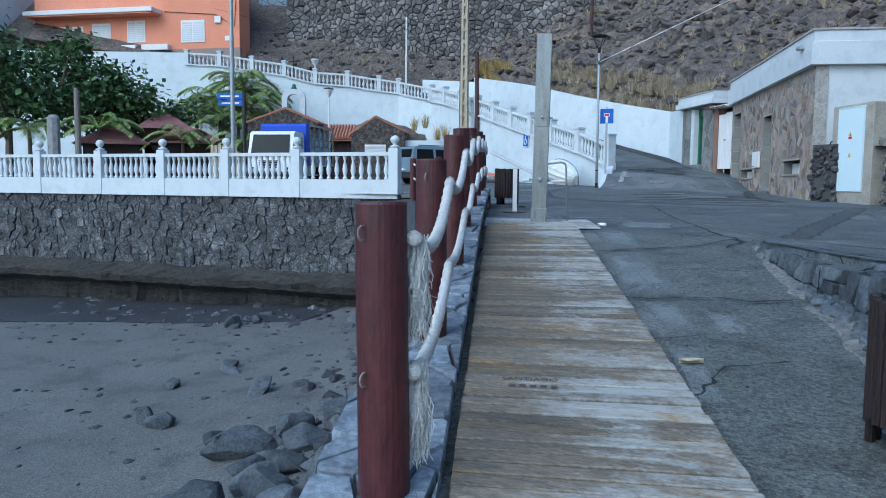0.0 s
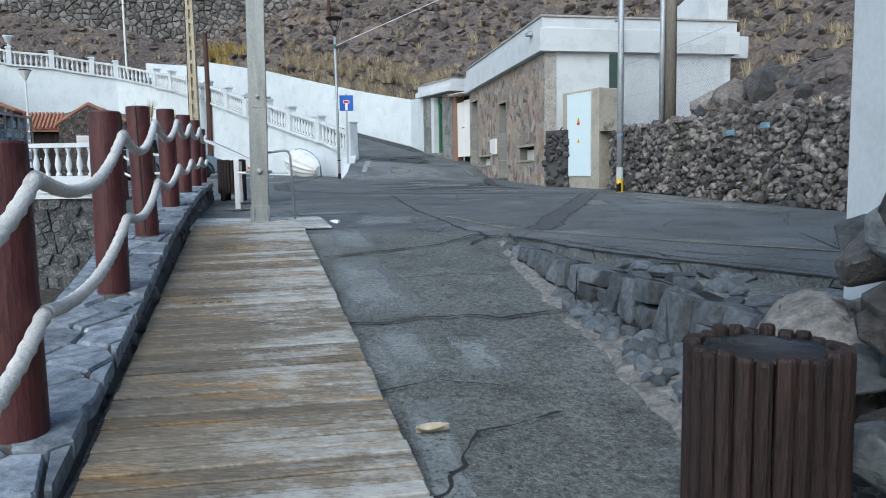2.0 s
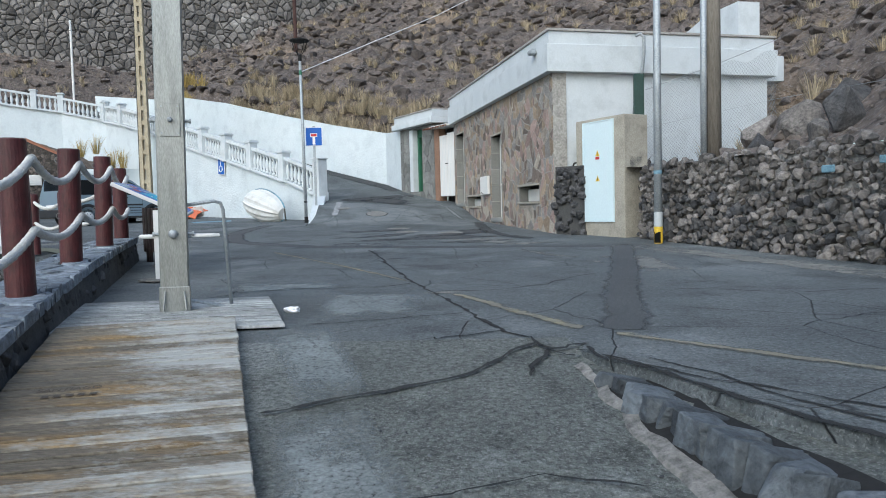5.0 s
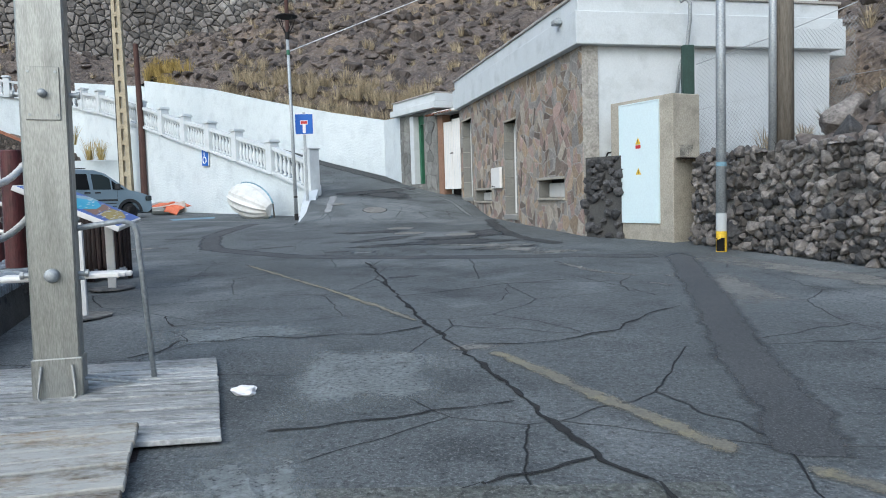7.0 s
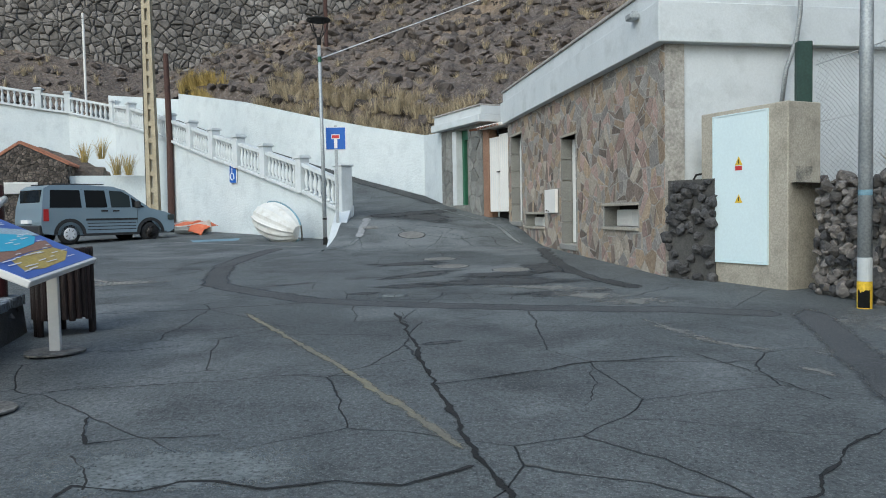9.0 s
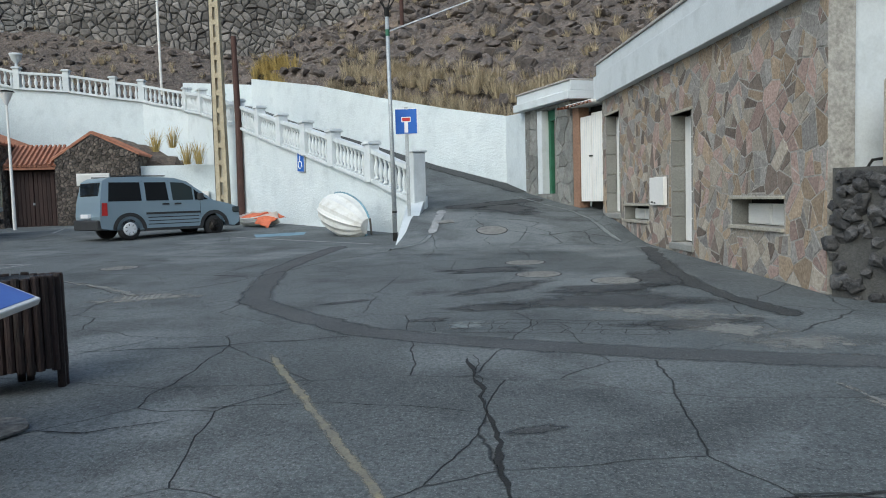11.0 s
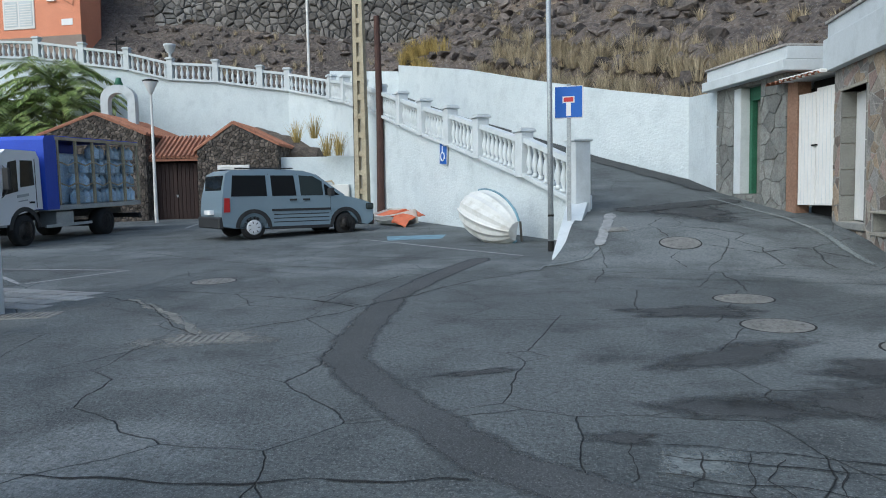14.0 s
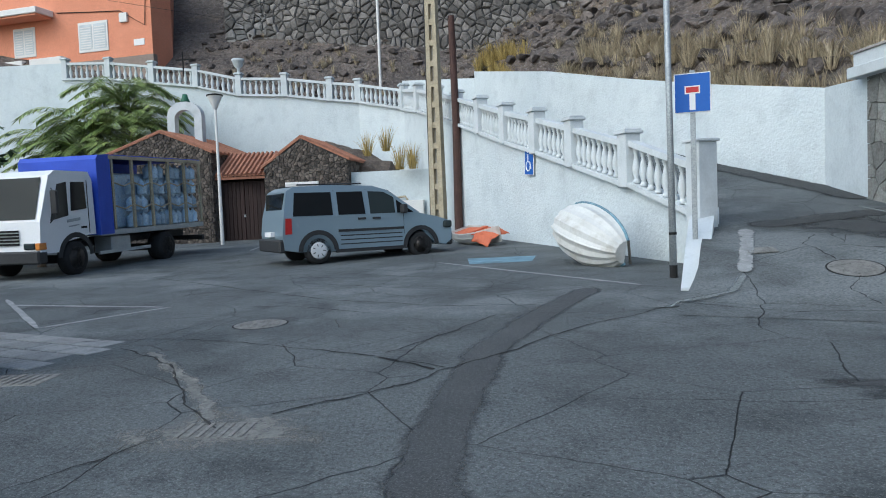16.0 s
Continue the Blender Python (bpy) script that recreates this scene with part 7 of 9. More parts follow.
def gable_hut(label, u0, u1, zl, zr, peak_u, peak_z, depth, seed, v0=0.0):
    ob = thing("stone_hut", hm @ Matrix.Translation(((u0 + u1) / 2, v0, 1.2)), label, "hut", "stone huts")
    outline = [(u0, 0.9), (u1, 0.9), (u1, zr), (peak_u, peak_z), (u0, zl)]
    bm = B()
    a, b = [bm.verts.new(hm @ Vector((u, v0, z))) for u, z in outline], [bm.verts.new(hm @ Vector((u, v0 + depth, z))) for u, z in outline]
    for k in range(5):
        bm.faces.new((a[k], a[(k + 1) % 5], b[(k + 1) % 5], b[k]))
    bm.faces.new(a[::-1])
    bm.faces.new(b)
    bmesh.ops.recalc_face_normals(bm, faces=bm.faces)
    part("wall", bm, M_MORTAR, ob)
    fm = hm @ Matrix.Translation((u0, v0, 0.9)) @ Matrix(((1, 0, 0, 0), (0, 0, -1, 0), (0, 1, 0, 0), (0, 0, 0, 1)))

    def inside(x, y):
        u, z = u0 + x, y + 0.9
        lim = zl + (peak_z - zl) * (u - u0) / (peak_u - u0) if u < peak_u else zr + (peak_z - zr) * (u1 - u) / (u1 - peak_u)
        return z < lim - 0.03
    stone_skin(ob, fm, inside, 0.16, seed, u1 - u0, peak_z - 0.9)
    sm = hm @ Matrix.Translation((u1, v0, 0.9)) @ Matrix(((0, 0, 1, 0), (1, 0, 0, 0), (0, 1, 0, 0), (0, 0, 0, 1)))
    stone_skin(ob, sm, lambda x, y: y < zr - 0.95, 0.18, seed + 1, depth, zr - 0.9)
    for (ua, za), (ub, zb_) in (((peak_u, peak_z), (u0 - 0.12, zl - 0.06)), ((peak_u, peak_z), (u1 + 0.12, zr - 0.06))):
        d = Vector((ub - ua, 0, zb_ - za))
        bm = B()
        vs = [bm.verts.new(hm @ Vector((u, v0 - 0.06 + dv, z + dz))) for u, z in ((ua, za), (ub, zb_)) for dv in (0, depth + 0.1) for dz in (0.0, 0.07)]
        for q in ((0, 1, 3, 2), (4, 6, 7, 5), (0, 4, 5, 1), (2, 3, 7, 6), (0, 2, 6, 4), (1, 5, 7, 3)):
            bm.faces.new([vs[t] for t in q])
        bmesh.ops.recalc_face_normals(bm, faces=bm.faces)
        sl = part("roof_slope", bm, M_TERRA, ob)
        n = 14
        for k in range(n):
            v = v0 + 0.05 + depth * k / n
            part("roof_tile", ring_tube(B(), [hm @ Vector((ua, v, za + 0.08)), hm @ Vector((ub, v, zb_ + 0.08))], 0.07, 6), M_TERRA, sl)
    return ob


gable_hut("small gabled hut of dark lava stone beside the car park", 0.0, 3.25, 4.05, 4.25, 1.5, 5.1, 4.0, 51)
gable_hut("gabled hut of dark lava stone with a tiled roof", -6.3, -2.05, 4.75, 4.75, -4.0, 5.55, 5.0, 57, -0.25)
shed = thing("shed_porch", hm @ Matrix.Translation((-1.0, 0.4, 1.2)), "dark plank double door under a terracotta lean-to roof", "porch")
for k in range(2):
    lf = part("door_leaf", box(B(), -2.0 + k * 1.0, 0.45, 1.18, -1.02 + k * 1.0, 0.52, 3.62, hm, 0.01), M_WOODDOOR, shed)
    for j in range(6):
        part("plank", box(B(), -1.99 + k * 1.0 + j * 0.163, 0.42, 1.2, -1.84 + k * 1.0 + j * 0.163, 0.45, 3.6, hm, 0.005), M_WOODDOOR, lf)
part("lock", box(B(), -1.06, 0.39, 2.2, -0.98, 0.42, 2.3, hm), M_GALV, shed)
part("fascia", box(B(), -2.15, 0.0, 3.66, 0.02, 0.06, 3.76, hm), M_TERRA, shed)
bm = B()
for k in range(12):
    u = -2.1 + k * 0.19
    ring_tube(bm, [hm @ Vector((u, -0.05, 3.82)), hm @ Vector((u, 1.5, 4.75))], 0.075, 6)
tagged(part("roof_tile", bm, M_TERRA, shed), "rows of terracotta tiles", kind="stuff")
part("roof_deck", (lambda b: (b.faces.new([b.verts.new(hm @ Vector(p)) for p in ((-2.15, -0.05, 3.78), (0.05, -0.05, 3.78), (0.05, 1.5, 4.7), (-2.15, 1.5, 4.7))]), b)[1])(B()), M_TERRA, shed)
# Near-black sheet paints the unlit inside behind the doors.
part("back", box(B(), -2.05, 0.55, 0.9, 0.0, 0.7, 4.0, hm), M_DARK, shed)
arch = thing("bell_arch", hm @ Matrix.Translation((-4.0, 2.0, 5.0)), "white bell arch with a green bell and an iron cross", "bell arch")
bm = B()
outer = [(-0.75, -1.5)] + [(0.75 * math.cos(radians(180 - a)), 1.55 + 0.6 * math.sin(radians(a))) for a in range(0, 181, 20)] + [(0.75, -1.5)]
inner = [(0.42, -1.5)] + [(0.42 * math.cos(radians(a)), 1.45 + 0.36 * math.sin(radians(a))) for a in range(0, 181, 20)] + [(-0.42, -1.5)]
ring = outer + inner
a = [bm.verts.new(hm @ Vector((-4.0 + x, 1.8, 4.9 + z))) for x, z in ring]
b = [bm.verts.new(hm @ Vector((-4.0 + x, 2.15, 4.9 + z))) for x, z in ring]
n = len(ring)
for k in range(n):
    bm.faces.new((a[k], a[(k + 1) % n], b[(k + 1) % n], b[k]))
for rr in (a, b):
    for k in range(n // 2 - 1):
        bm.faces.new((rr[k], rr[k + 1], rr[n - 2 - k], rr[n - 1 - k]))
bmesh.ops.recalc_face_normals(bm, faces=bm.faces)
part("arch", bm, M_WHITE_S, arch)
part("bell", lathe(B(), [(0.03, 0.32), (0.1, 0.3), (0.13, 0.15), (0.2, 0.0), (0.19, -0.01)], hm @ Matrix.Translation((-4.0, 1.97, 7.05)), 14), M_GREEN, arch, smooth=True)
part("cross", box(box(B(), -4.02, 1.95, 8.1, -3.98, 1.99, 9.1, hm), -4.3, 1.95, 8.75, -3.7, 1.99, 8.8, hm), M_DARK, arch)
lw = solid("wall_yard", box(box(B(), 3.3, 0.4, 0.9, 6.6, 0.75, 3.75, hm), 6.2, 0.3, 0.9, 6.6, 2.5, 2.6, hm), M_WHITE, "low white yard wall beside the stone hut", "wall")
mbx = thing("meter_cabinet", hm @ Matrix.Translation((5.6, 0.2, 1.9)), "grey meter cabinet on the white yard wall", "meter box")
part("body", box(B(), 5.3, 0.12, 1.6, 6.1, 0.38, 2.6, hm, 0.02), M_SHUTTER, mbx)
part("pipe", ring_tube(B(), [hm @ Vector(p) for p in ((5.0, 0.3, 2.7), (5.4, 0.2, 2.75), (5.5, 0.2, 2.6))], 0.04, 7), M_CONPOLE, mbx)
ac = thing("shutter_box", hm @ Matrix.Translation((1.3, -0.1, 3.1)), "cream louvred box on the stone hut", "vent")
part("body", box(B(), 0.85, -0.14, 2.95, 2.15, -0.06, 3.45, hm, 0.01), M_SHUTTER, ac)
for k in range(6):
    part("slat", box(B(), 0.9, -0.17, 2.99 + k * 0.075, 2.1, -0.14, 3.03 + k * 0.075, hm), M_SHUTTER, ac)
M_OUTCROP = material("brown_outcrop", [(0.14, 0.11, 0.09), (0.22, 0.18, 0.15), (0.09, 0.075, 0.065)], 1.0, 0.95, 0.9, 8, bump_dist=0.15)
# rock outcrop behind the huts
bm = sheet(B(), [-3 + 0.35 * k for k in range(25)], [1.5 + 0.35 * k for k in range(14)], lambda u, v: (1.0 if (u < -2.5 or u > 4.6 or v < 1.7 or v > 5.6) else 3.6) + (0 if (u < -2.5 or u > 4.6 or v < 1.7 or v > 5.6) else 1) * 1.7 * math.exp(-((u - 1.2) / 3) ** 2) * min(1, (v - 1.2) / 2) + 0.3 * noise.noise(Vector((u * 1.3, v * 1.3, 0))) - 0.1 * max(0, v - 3))
bm.transform(hm)
solid("outcrop", bm, M_OUTCROP, "brown rock outcrop behind the stone huts", "rock")

# ---- boats ----
def hull(parent, L, beam, depth, strakes, mat, m, name="hull", thick=0.03):
    bm = B()
    rows2 = []
    nst = 15
    for i in range(nst + 1):
        f = i / nst
        x = (f - 0.5) * L
        wide = beam / 2 * max(0.03, (math.sin(math.pi * min(1, f * 0.92 + 0.22)) if f > 0.3 else math.sin(math.pi * (0.3 * 0.92 + 0.22)) * (0.82 + 0.18 * f / 0.3)))
        rise = 0.22 * depth * (f - 0.35) ** 2 * 3
        ring = []
        for k in range(-strakes, strakes + 1):
            a = k / strakes * math.pi / 2
            for e in (0, 1):
                kk = 1.0 + (0.035 if e else 0)
                ring.append(bm.verts.new((x, wide * math.sin(a + (0.06 if e else 0) * (1 if k < strakes else 0)) * kk, rise + depth * (1 - math.cos(a)) ** 0.9 * 1.0 - (0.02 if e else 0))))
        rows2.append(ring)
    for p, q in zip(rows2, rows2[1:]):
        for k in range(len(p) - 1):
            bm.faces.new((p[k], p[k + 1], q[k + 1], q[k]))
    bm.faces.new(rows2[0])
    bmesh.ops.recalc_face_normals(bm, faces=bm.faces)
    bm.transform(m)
    part(name, bm, mat, parent)
    return rows2


boat_at = Vector((-7.12, 25.05, 0.95))
dinghy = thing("rowing_boat", Matrix.Translation(boat_at), "white clinker-built rowing boat propped on its side against the wall", "boat")
bmx = Matrix.Translation(boat_at + Vector((0.1, 0.1, 0.6))) @ Matrix.Rotation(radians(-38), 4, "Z") @ Matrix.Rotation(radians(16), 4, "Y") @ Matrix.Rotation(radians(0), 4, "X")
bm = B()
rings = []
NS = 14
for i in range(NS + 1):
    f = i / NS
    x = (f - 0.5) * 1.75
    half = 0.57 * math.sqrt(max(0.0, 1 - ((f - 0.42) / 0.62) ** 2)) + 0.015
    deep = 0.62 * math.sqrt(max(0.0, 1 - ((f - 0.4) / 0.64) ** 2)) + 0.01
    ring = []
    for k in range(0, 17):
        a = math.pi * k / 16
        step = 1.0 - (0.055 if k % 2 else 0.0)
        ring.append(bm.verts.new((x, -deep * math.sin(a) * step, half * math.cos(a) * step)))
    rings.append(ring)
for p_, q_ in zip(rings, rings[1:]):
    for k in range(16):
        bm.faces.new((p_[k], p_[k + 1], q_[k + 1], q_[k]))
bm.faces.new(rings[0])
bm.faces.new(rings[-1][::-1])
bmesh.ops.recalc_face_normals(bm, faces=bm.faces)
bm.transform(bmx)
part("hull", bm, M_BOAT, dinghy)
rim = [bmx @ Vector(((i / NS - 0.5) * 1.75, 0.01, 0.57 * math.sqrt(max(0.0, 1 - ((i / NS - 0.42) / 0.62) ** 2)) + 0.02)) for i in range(NS + 1)]
rim2 = [bmx @ Vector(((i / NS - 0.5) * 1.75, 0.01, -0.57 * math.sqrt(max(0.0, 1 - ((i / NS - 0.42) / 0.62) ** 2)) - 0.02)) for i in range(NS + 1)]
part("gunwale", ring_tube(B(), rim, 0.03, 6), M_BLUELINE, dinghy, "faded blue gunwale")
part("gunwale", ring_tube(B(), rim2, 0.03, 6), M_BLUELINE, dinghy, "faded blue gunwale")
part("keel", ring_tube(B(), [bmx @ Vector(((i / NS - 0.5) * 1.75, -0.62 * math.sqrt(max(0.0, 1 - ((i / NS - 0.4) / 0.64) ** 2)) - 0.015, 0)) for i in range(NS + 1)], 0.022, 6), M_BOAT, dinghy)
part("prop", ring_tube(B(), [boat_at + Vector((0.72, 0.1, -0.05)), boat_at + Vector((0.68, 0.1, 0.55))], 0.03, 6), M_POLEWOOD, dinghy)
sk_at = Vector((-11.75, 29.9, 1.2))
skm = Matrix.Translation(sk_at) @ Matrix.Rotation(radians(-28), 4, "Z") @ Matrix.Rotation(radians(14), 4, "X")
skiff = thing("skiff", Matrix.Translation(sk_at), "small orange and white fishing skiff lying on the asphalt", "boat")
hull(skiff, 1.9, 0.85, 0.42, 4, M_BOAT, skm)
part("deck", one_box(-0.9, -0.34, 0.36, 0.55, 0.34, 0.39, skm, 0.01), M_BOATORANGE, skiff, "faded orange deck")
part("thwart", one_box(-0.2, -0.36, 0.39, 0.0, 0.36, 0.43, skm, 0.01), M_BOATORANGE, skiff)
bm = sheet(B(), [0.25 + 0.06 * k for k in range(12)], [-0.5 + 0.07 * k for k in range(13)], lambda x, y: 0.41 - 0.9 * max(0, abs(y) - 0.3) - 0.35 * max(0, x - 0.5) + 0.035 * noise.noise(Vector((x * 6, y * 6, 1))))
bmesh.ops.solidify(bm, geom=bm.faces[:], thickness=0.012)
bm.transform(skm)
part("cloth", bm, M_BOATORANGE, skiff, "orange cloth hanging over the side", smooth=True)

# ---- signs and poles by the wing wall ----
sp = thing("street_lamp", Matrix.Translation((-5.25, 23.28, 0.95)), "slim grey lamp post with a dark open lantern", "street lamp", "slim lamp posts")
part("post", ring_tube(B(), [Vector((0, 0, -0.1)), Vector((-0.01, 0, 2.5)), Vector((-0.03, 0, 5.6))], [0.058, 0.05, 0.045], 14), M_GALV, sp, smooth=True, at=False)
part("black_foot", lathe(B(), [(0.062, -0.05), (0.062, 0.24)], seg=14), M_DARK, sp, at=False)
part("clip", lathe(B(), [(0.061, 0.72), (0.061, 0.76)], seg=14), M_DARK, sp, at=False)
part("green_tie", lathe(B(), [(0.05, 4.95), (0.053, 5.1)], Matrix.Translation((-0.025, 0, 0)), 12), M_GREEN, sp, at=False)
part("collar", lathe(B(), [(0.05, 5.4), (0.065, 5.45), (0.065, 5.6), (0.05, 5.62)], Matrix.Translation((-0.03, 0, 0)), 12), M_DARK, sp, at=False)
for k in range(4):
    a_ = radians(45 + 90 * k)
    part("lantern_arm", ring_tube(B(), [Vector((-0.03 + 0.05 * math.cos(a_), 0.05 * math.sin(a_), 5.58)), Vector((-0.03 + 0.2 * math.cos(a_), 0.2 * math.sin(a_), 5.8)), Vector((-0.03 + 0.3 * math.cos(a_), 0.3 * math.sin(a_), 6.06))], 0.014, 5), M_DARK, sp, at=False)
part("lantern_hat", lathe(B(), [(0.31, 6.05), (0.33, 6.07), (0.31, 6.1), (0.12, 6.13), (0.03, 6.14)], Matrix.Translation((-0.03, 0, 0)), 18), M_DARK, sp, "flat dark lantern hat", at=False)
sg_ = thing("road_sign", Matrix.Translation((-4.97, 23.62, 0.95)) @ Matrix.Rotation(radians(8), 4, "Z"), "square blue dead-end road sign on a grey post", "sign")
part("post", one_box(-0.04, 0.02, -0.05, 0.04, 0.07, 3.3, None, 0.005), M_GALV, sg_, at=False)
part("plate", one_box(-0.275, -0.01, 2.63, 0.275, 0.02, 3.25, None, 0.006), M_SIGNWHITE, sg_, at=False)
part("blue_field", one_box(-0.262, -0.014, 2.643, 0.262, -0.01, 3.237), M_BLUESIGN, sg_, at=False)
part("white_stem", one_box(-0.045, -0.018, 2.67, 0.045, -0.014, 2.93), M_SIGNWHITE, sg_, at=False)
part("white_bar", one_box(-0.115, -0.018, 2.925, 0.115, -0.014, 3.05), M_SIGNWHITE, sg_, at=False)
part("red_bar", one_box(-0.095, -0.022, 2.945, 0.095, -0.018, 3.03), M_RED, sg_, at=False)
amid = Vector((*a_pt(7.2), 3.4))
hs_m = Matrix.Translation(amid + Vector((-0.03, -0.03, 0))) @ Matrix.Rotation(math.atan2(-A_D.y, -A_D.x), 4, "Z") @ Matrix.Rotation(radians(4), 4, "Y")
hs = thing("parking_sign", hs_m, "blue disabled-parking sign on the white wall", "sign")
part("plate", one_box(-0.28, -0.03, -0.37, 0.28, -0.005, 0.37, None, 0.005), M_SIGNWHITE, hs, at=False)
part("blue_field", one_box(-0.265, -0.034, -0.355, 0.265, -0.03, 0.355), M_BLUESIGN, hs, at=False)
pts = [Vector((-0.04 + 0.13 * math.cos(radians(a)), -0.036, -0.13 + 0.13 * math.sin(radians(a)))) for a in range(100, 380, 20)]
part("wheel_mark", ring_tube(B(), pts, 0.018, 6), M_SIGNWHITE, hs, at=False)
part("figure_mark", ring_tube(B(), [Vector((-0.06, -0.036, 0.18)), Vector((-0.05, -0.036, -0.02)), Vector((0.07, -0.036, -0.03)), Vector((0.14, -0.036, -0.2))], 0.02, 6), M_SIGNWHITE, hs, at=False)
part("head_mark", lathe(B(), [(0.04, 0), (0.04, 0.006)], Matrix.Translation((-0.065, -0.036, 0.25)) @ Matrix.Rotation(radians(90), 4, "X"), 10), M_SIGNWHITE, hs, at=False)

cp = thing("concrete_pole", Matrix.Translation((-15.25, 33.85, 1.2)), "tall yellowed concrete utility pole with hollow steps", "pole")
for sgn in (-1, 1):
    bm = B()
    rows2 = [[bm.verts.new((sgn * o, y, z)) for o, y in ((0.07 * k, -0.12 * k), (0.23 * k, -0.12 * k), (0.23 * k, 0.12 * k), (0.07 * k, 0.12 * k))] for z, k in ((-0.2, 1.15), (12.0, 0.75))]
    for i in range(4):
        bm.faces.new((rows2[0][i], rows2[0][(i + 1) % 4], rows2[1][(i + 1) % 4], rows2[1][i]))
    bm.faces.new(rows2[1])
    bmesh.ops.recalc_face_normals(bm, faces=bm.faces)
    part("flange", bm, M_CONPOLE, cp, at=False)
for k in range(17):
    part("rung", one_box(-0.1, -0.1, 0.3 + k * 0.7, 0.1, 0.1, 0.5 + k * 0.7), M_CONPOLE, cp, at=False)
part("web", one_box(-0.09, 0.02, -0.2, 0.09, 0.06, 12), M_CREAM, cp, at=False)
part("cable_duct", ring_tube(B(), [Vector((-0.3, -0.05, 0)), Vector((-0.24, -0.05, 9))], 0.03, 6), M_BLACKPLASTIC, cp, at=False)
rp = thing("rusty_pole", Matrix.Translation((-14.5, 33.85, 1.2)), "dark reddish-brown steel pole beside the wall", "pole")
part("pole", ring_tube(B(), [Vector((0, 0, -0.1)), Vector((0.05, 0, 4)), Vector((0.0, 0, 7.5))], [0.15, 0.13, 0.11], 12), M_RUST, rp, at=False)
hp = thing("hill_pole", Matrix.Translation((-10.6, 46.3, hill_z(-10.6, 46.3))), "thin dark rusty pole on the slope", "pole")
part("pole", ring_tube(B(), [Vector((0, 0, -0.5)), Vector((0, 0, 14))], 0.12, 8), M_RUST, hp, at=False)
hp2 = thing("hill_pole", Matrix.Translation((-24.0, 44.0, hill_z(-24, 44))), "thin pale pole on the slope", "pole")
part("pole", ring_tube(B(), [Vector((0, 0, -2)), Vector((0, 0, 5.2))], 0.07, 8), M_SHUTTER, hp2, at=False)
cbl = thing("cable", Matrix.Translation((-5.27, 23.28, 6.0)), "white guy rope tied to the lamp post", "cable")
part("wire", ring_tube(B(), [Vector((-5.27, 23.28, 6.0)), Vector((-1.0, 33.0, 10.2)), Vector((3.5, 43.0, 15))], 0.018, 5), M_SIGNWHITE, cbl)
for za, zb_ in ((10.5, 9.9), (11.0, 12.0)):
    cbl = thing("cable", Matrix.Translation((-15.2, 33.8, za)), "thin black overhead cable from the concrete pole", "cable", "overhead cables")
    part("wire", ring_tube(B(), [Vector((-15.2, 33.8, za)), Vector((-24, 34, za - 0.5)), Vector((-37, 38, zb_ + 4))], 0.012, 4), M_DARK, cbl)

# ---- orange house above ----
O0, O_D = Vector((-36.4, 40.25, 0)), Vector((-0.9786, -0.2054, 0))
O_N = Vector((0.2054, -0.9786, 0))
om = Matrix.Translation(O0) @ Matrix((O_D, Vector((0, 0, 1)), O_N)).transposed().to_4x4()
oh = thing("orange_house", Matrix.Translation((-44, 38.7, 10.5)), "orange rendered house with white shutters above the retaining wall", "house")
foot = [(-36.4, 40.25), (-36.8, 42.0), (-46, 51), (-56, 46), (-53.9, 36.55)]


def footprint(z0, z1, k=1.0):
    bm = B()
    prism(bm, foot, z0, z1)
    bmesh.ops.recalc_face_normals(bm, faces=bm.faces)
    return bm


part("wall", footprint(9.5, 17.5), M_ORANGE, oh)
part("plinth", box(B(), -0.04, 9.5, -0.3, 9.5, 11.4, 0.03, om), M_TAUPE, oh)
for (u0, u1, z0, z1) in ((2.88, 4.92, 11.87, 13.57), (7.98, 9.58, 12.0, 13.7), (11.04, 12.7, 11.9, 13.56), (14.96, 16.4, 12.2, 13.4)):
    wn_ = part("window", box(B(), u0, z0, 0.0, u1, z1, 0.06, om, 0.02), M_SHUTTER, oh, "white shuttered window")
    for h in (0, 1):
        ua, ub = (u0 + 0.12, (u0 + u1) / 2 - 0.06) if h == 0 else ((u0 + u1) / 2 + 0.06, u1 - 0.12)
        part("shutter", box(B(), ua, z0 + 0.15, 0.06, ub, z1 - 0.15, 0.075, om), M_WHITE_S, wn_)
        for j in range(9):
            zz = z0 + 0.22 + j * (z1 - z0 - 0.44) / 9
            part("slat", box(B(), ua + 0.06, zz, 0.075, ub - 0.06, zz + 0.06, 0.09, om), M_SHUTTER, wn_)
part("open_window", box(B(), 13.52, 12.2, 0.0, 14.5, 13.4, 0.05, om), M_SHUTTER, oh)
part("dark_pane", box(B(), 13.7, 12.4, 0.05, 14.3, 13.25, 0.06, om), M_GLASS, oh)
part("canopy", box(B(), 6.6, 14.1, 0, 18.0, 14.45, 1.3, om, 0.03), M_SHUTTER, oh, "pale concrete canopy")
part("canopy_underside", box(B(), 6.7, 14.0, 0, 17.9, 14.1, 1.2, om), M_ORANGE, oh)
part("cable_box", box(B(), 1.5, 13.3, 0, 2.0, 13.8, 0.15, om), M_SHUTTER, oh)
part("name_plate", box(B(), 0.5, 11.95, 0, 1.2, 12.3, 0.03, om), M_SIGNWHITE, oh)
part("cable", ring_tube(B(), [om @ Vector(p) for p in ((6.3, 14.3, 0.05), (4, 14.1, 0.05), (2.0, 13.95, 0.05), (0.4, 13.0, 0.05), (0.2, 15.5, 0.05))], 0.025, 5), M_DARK, oh)
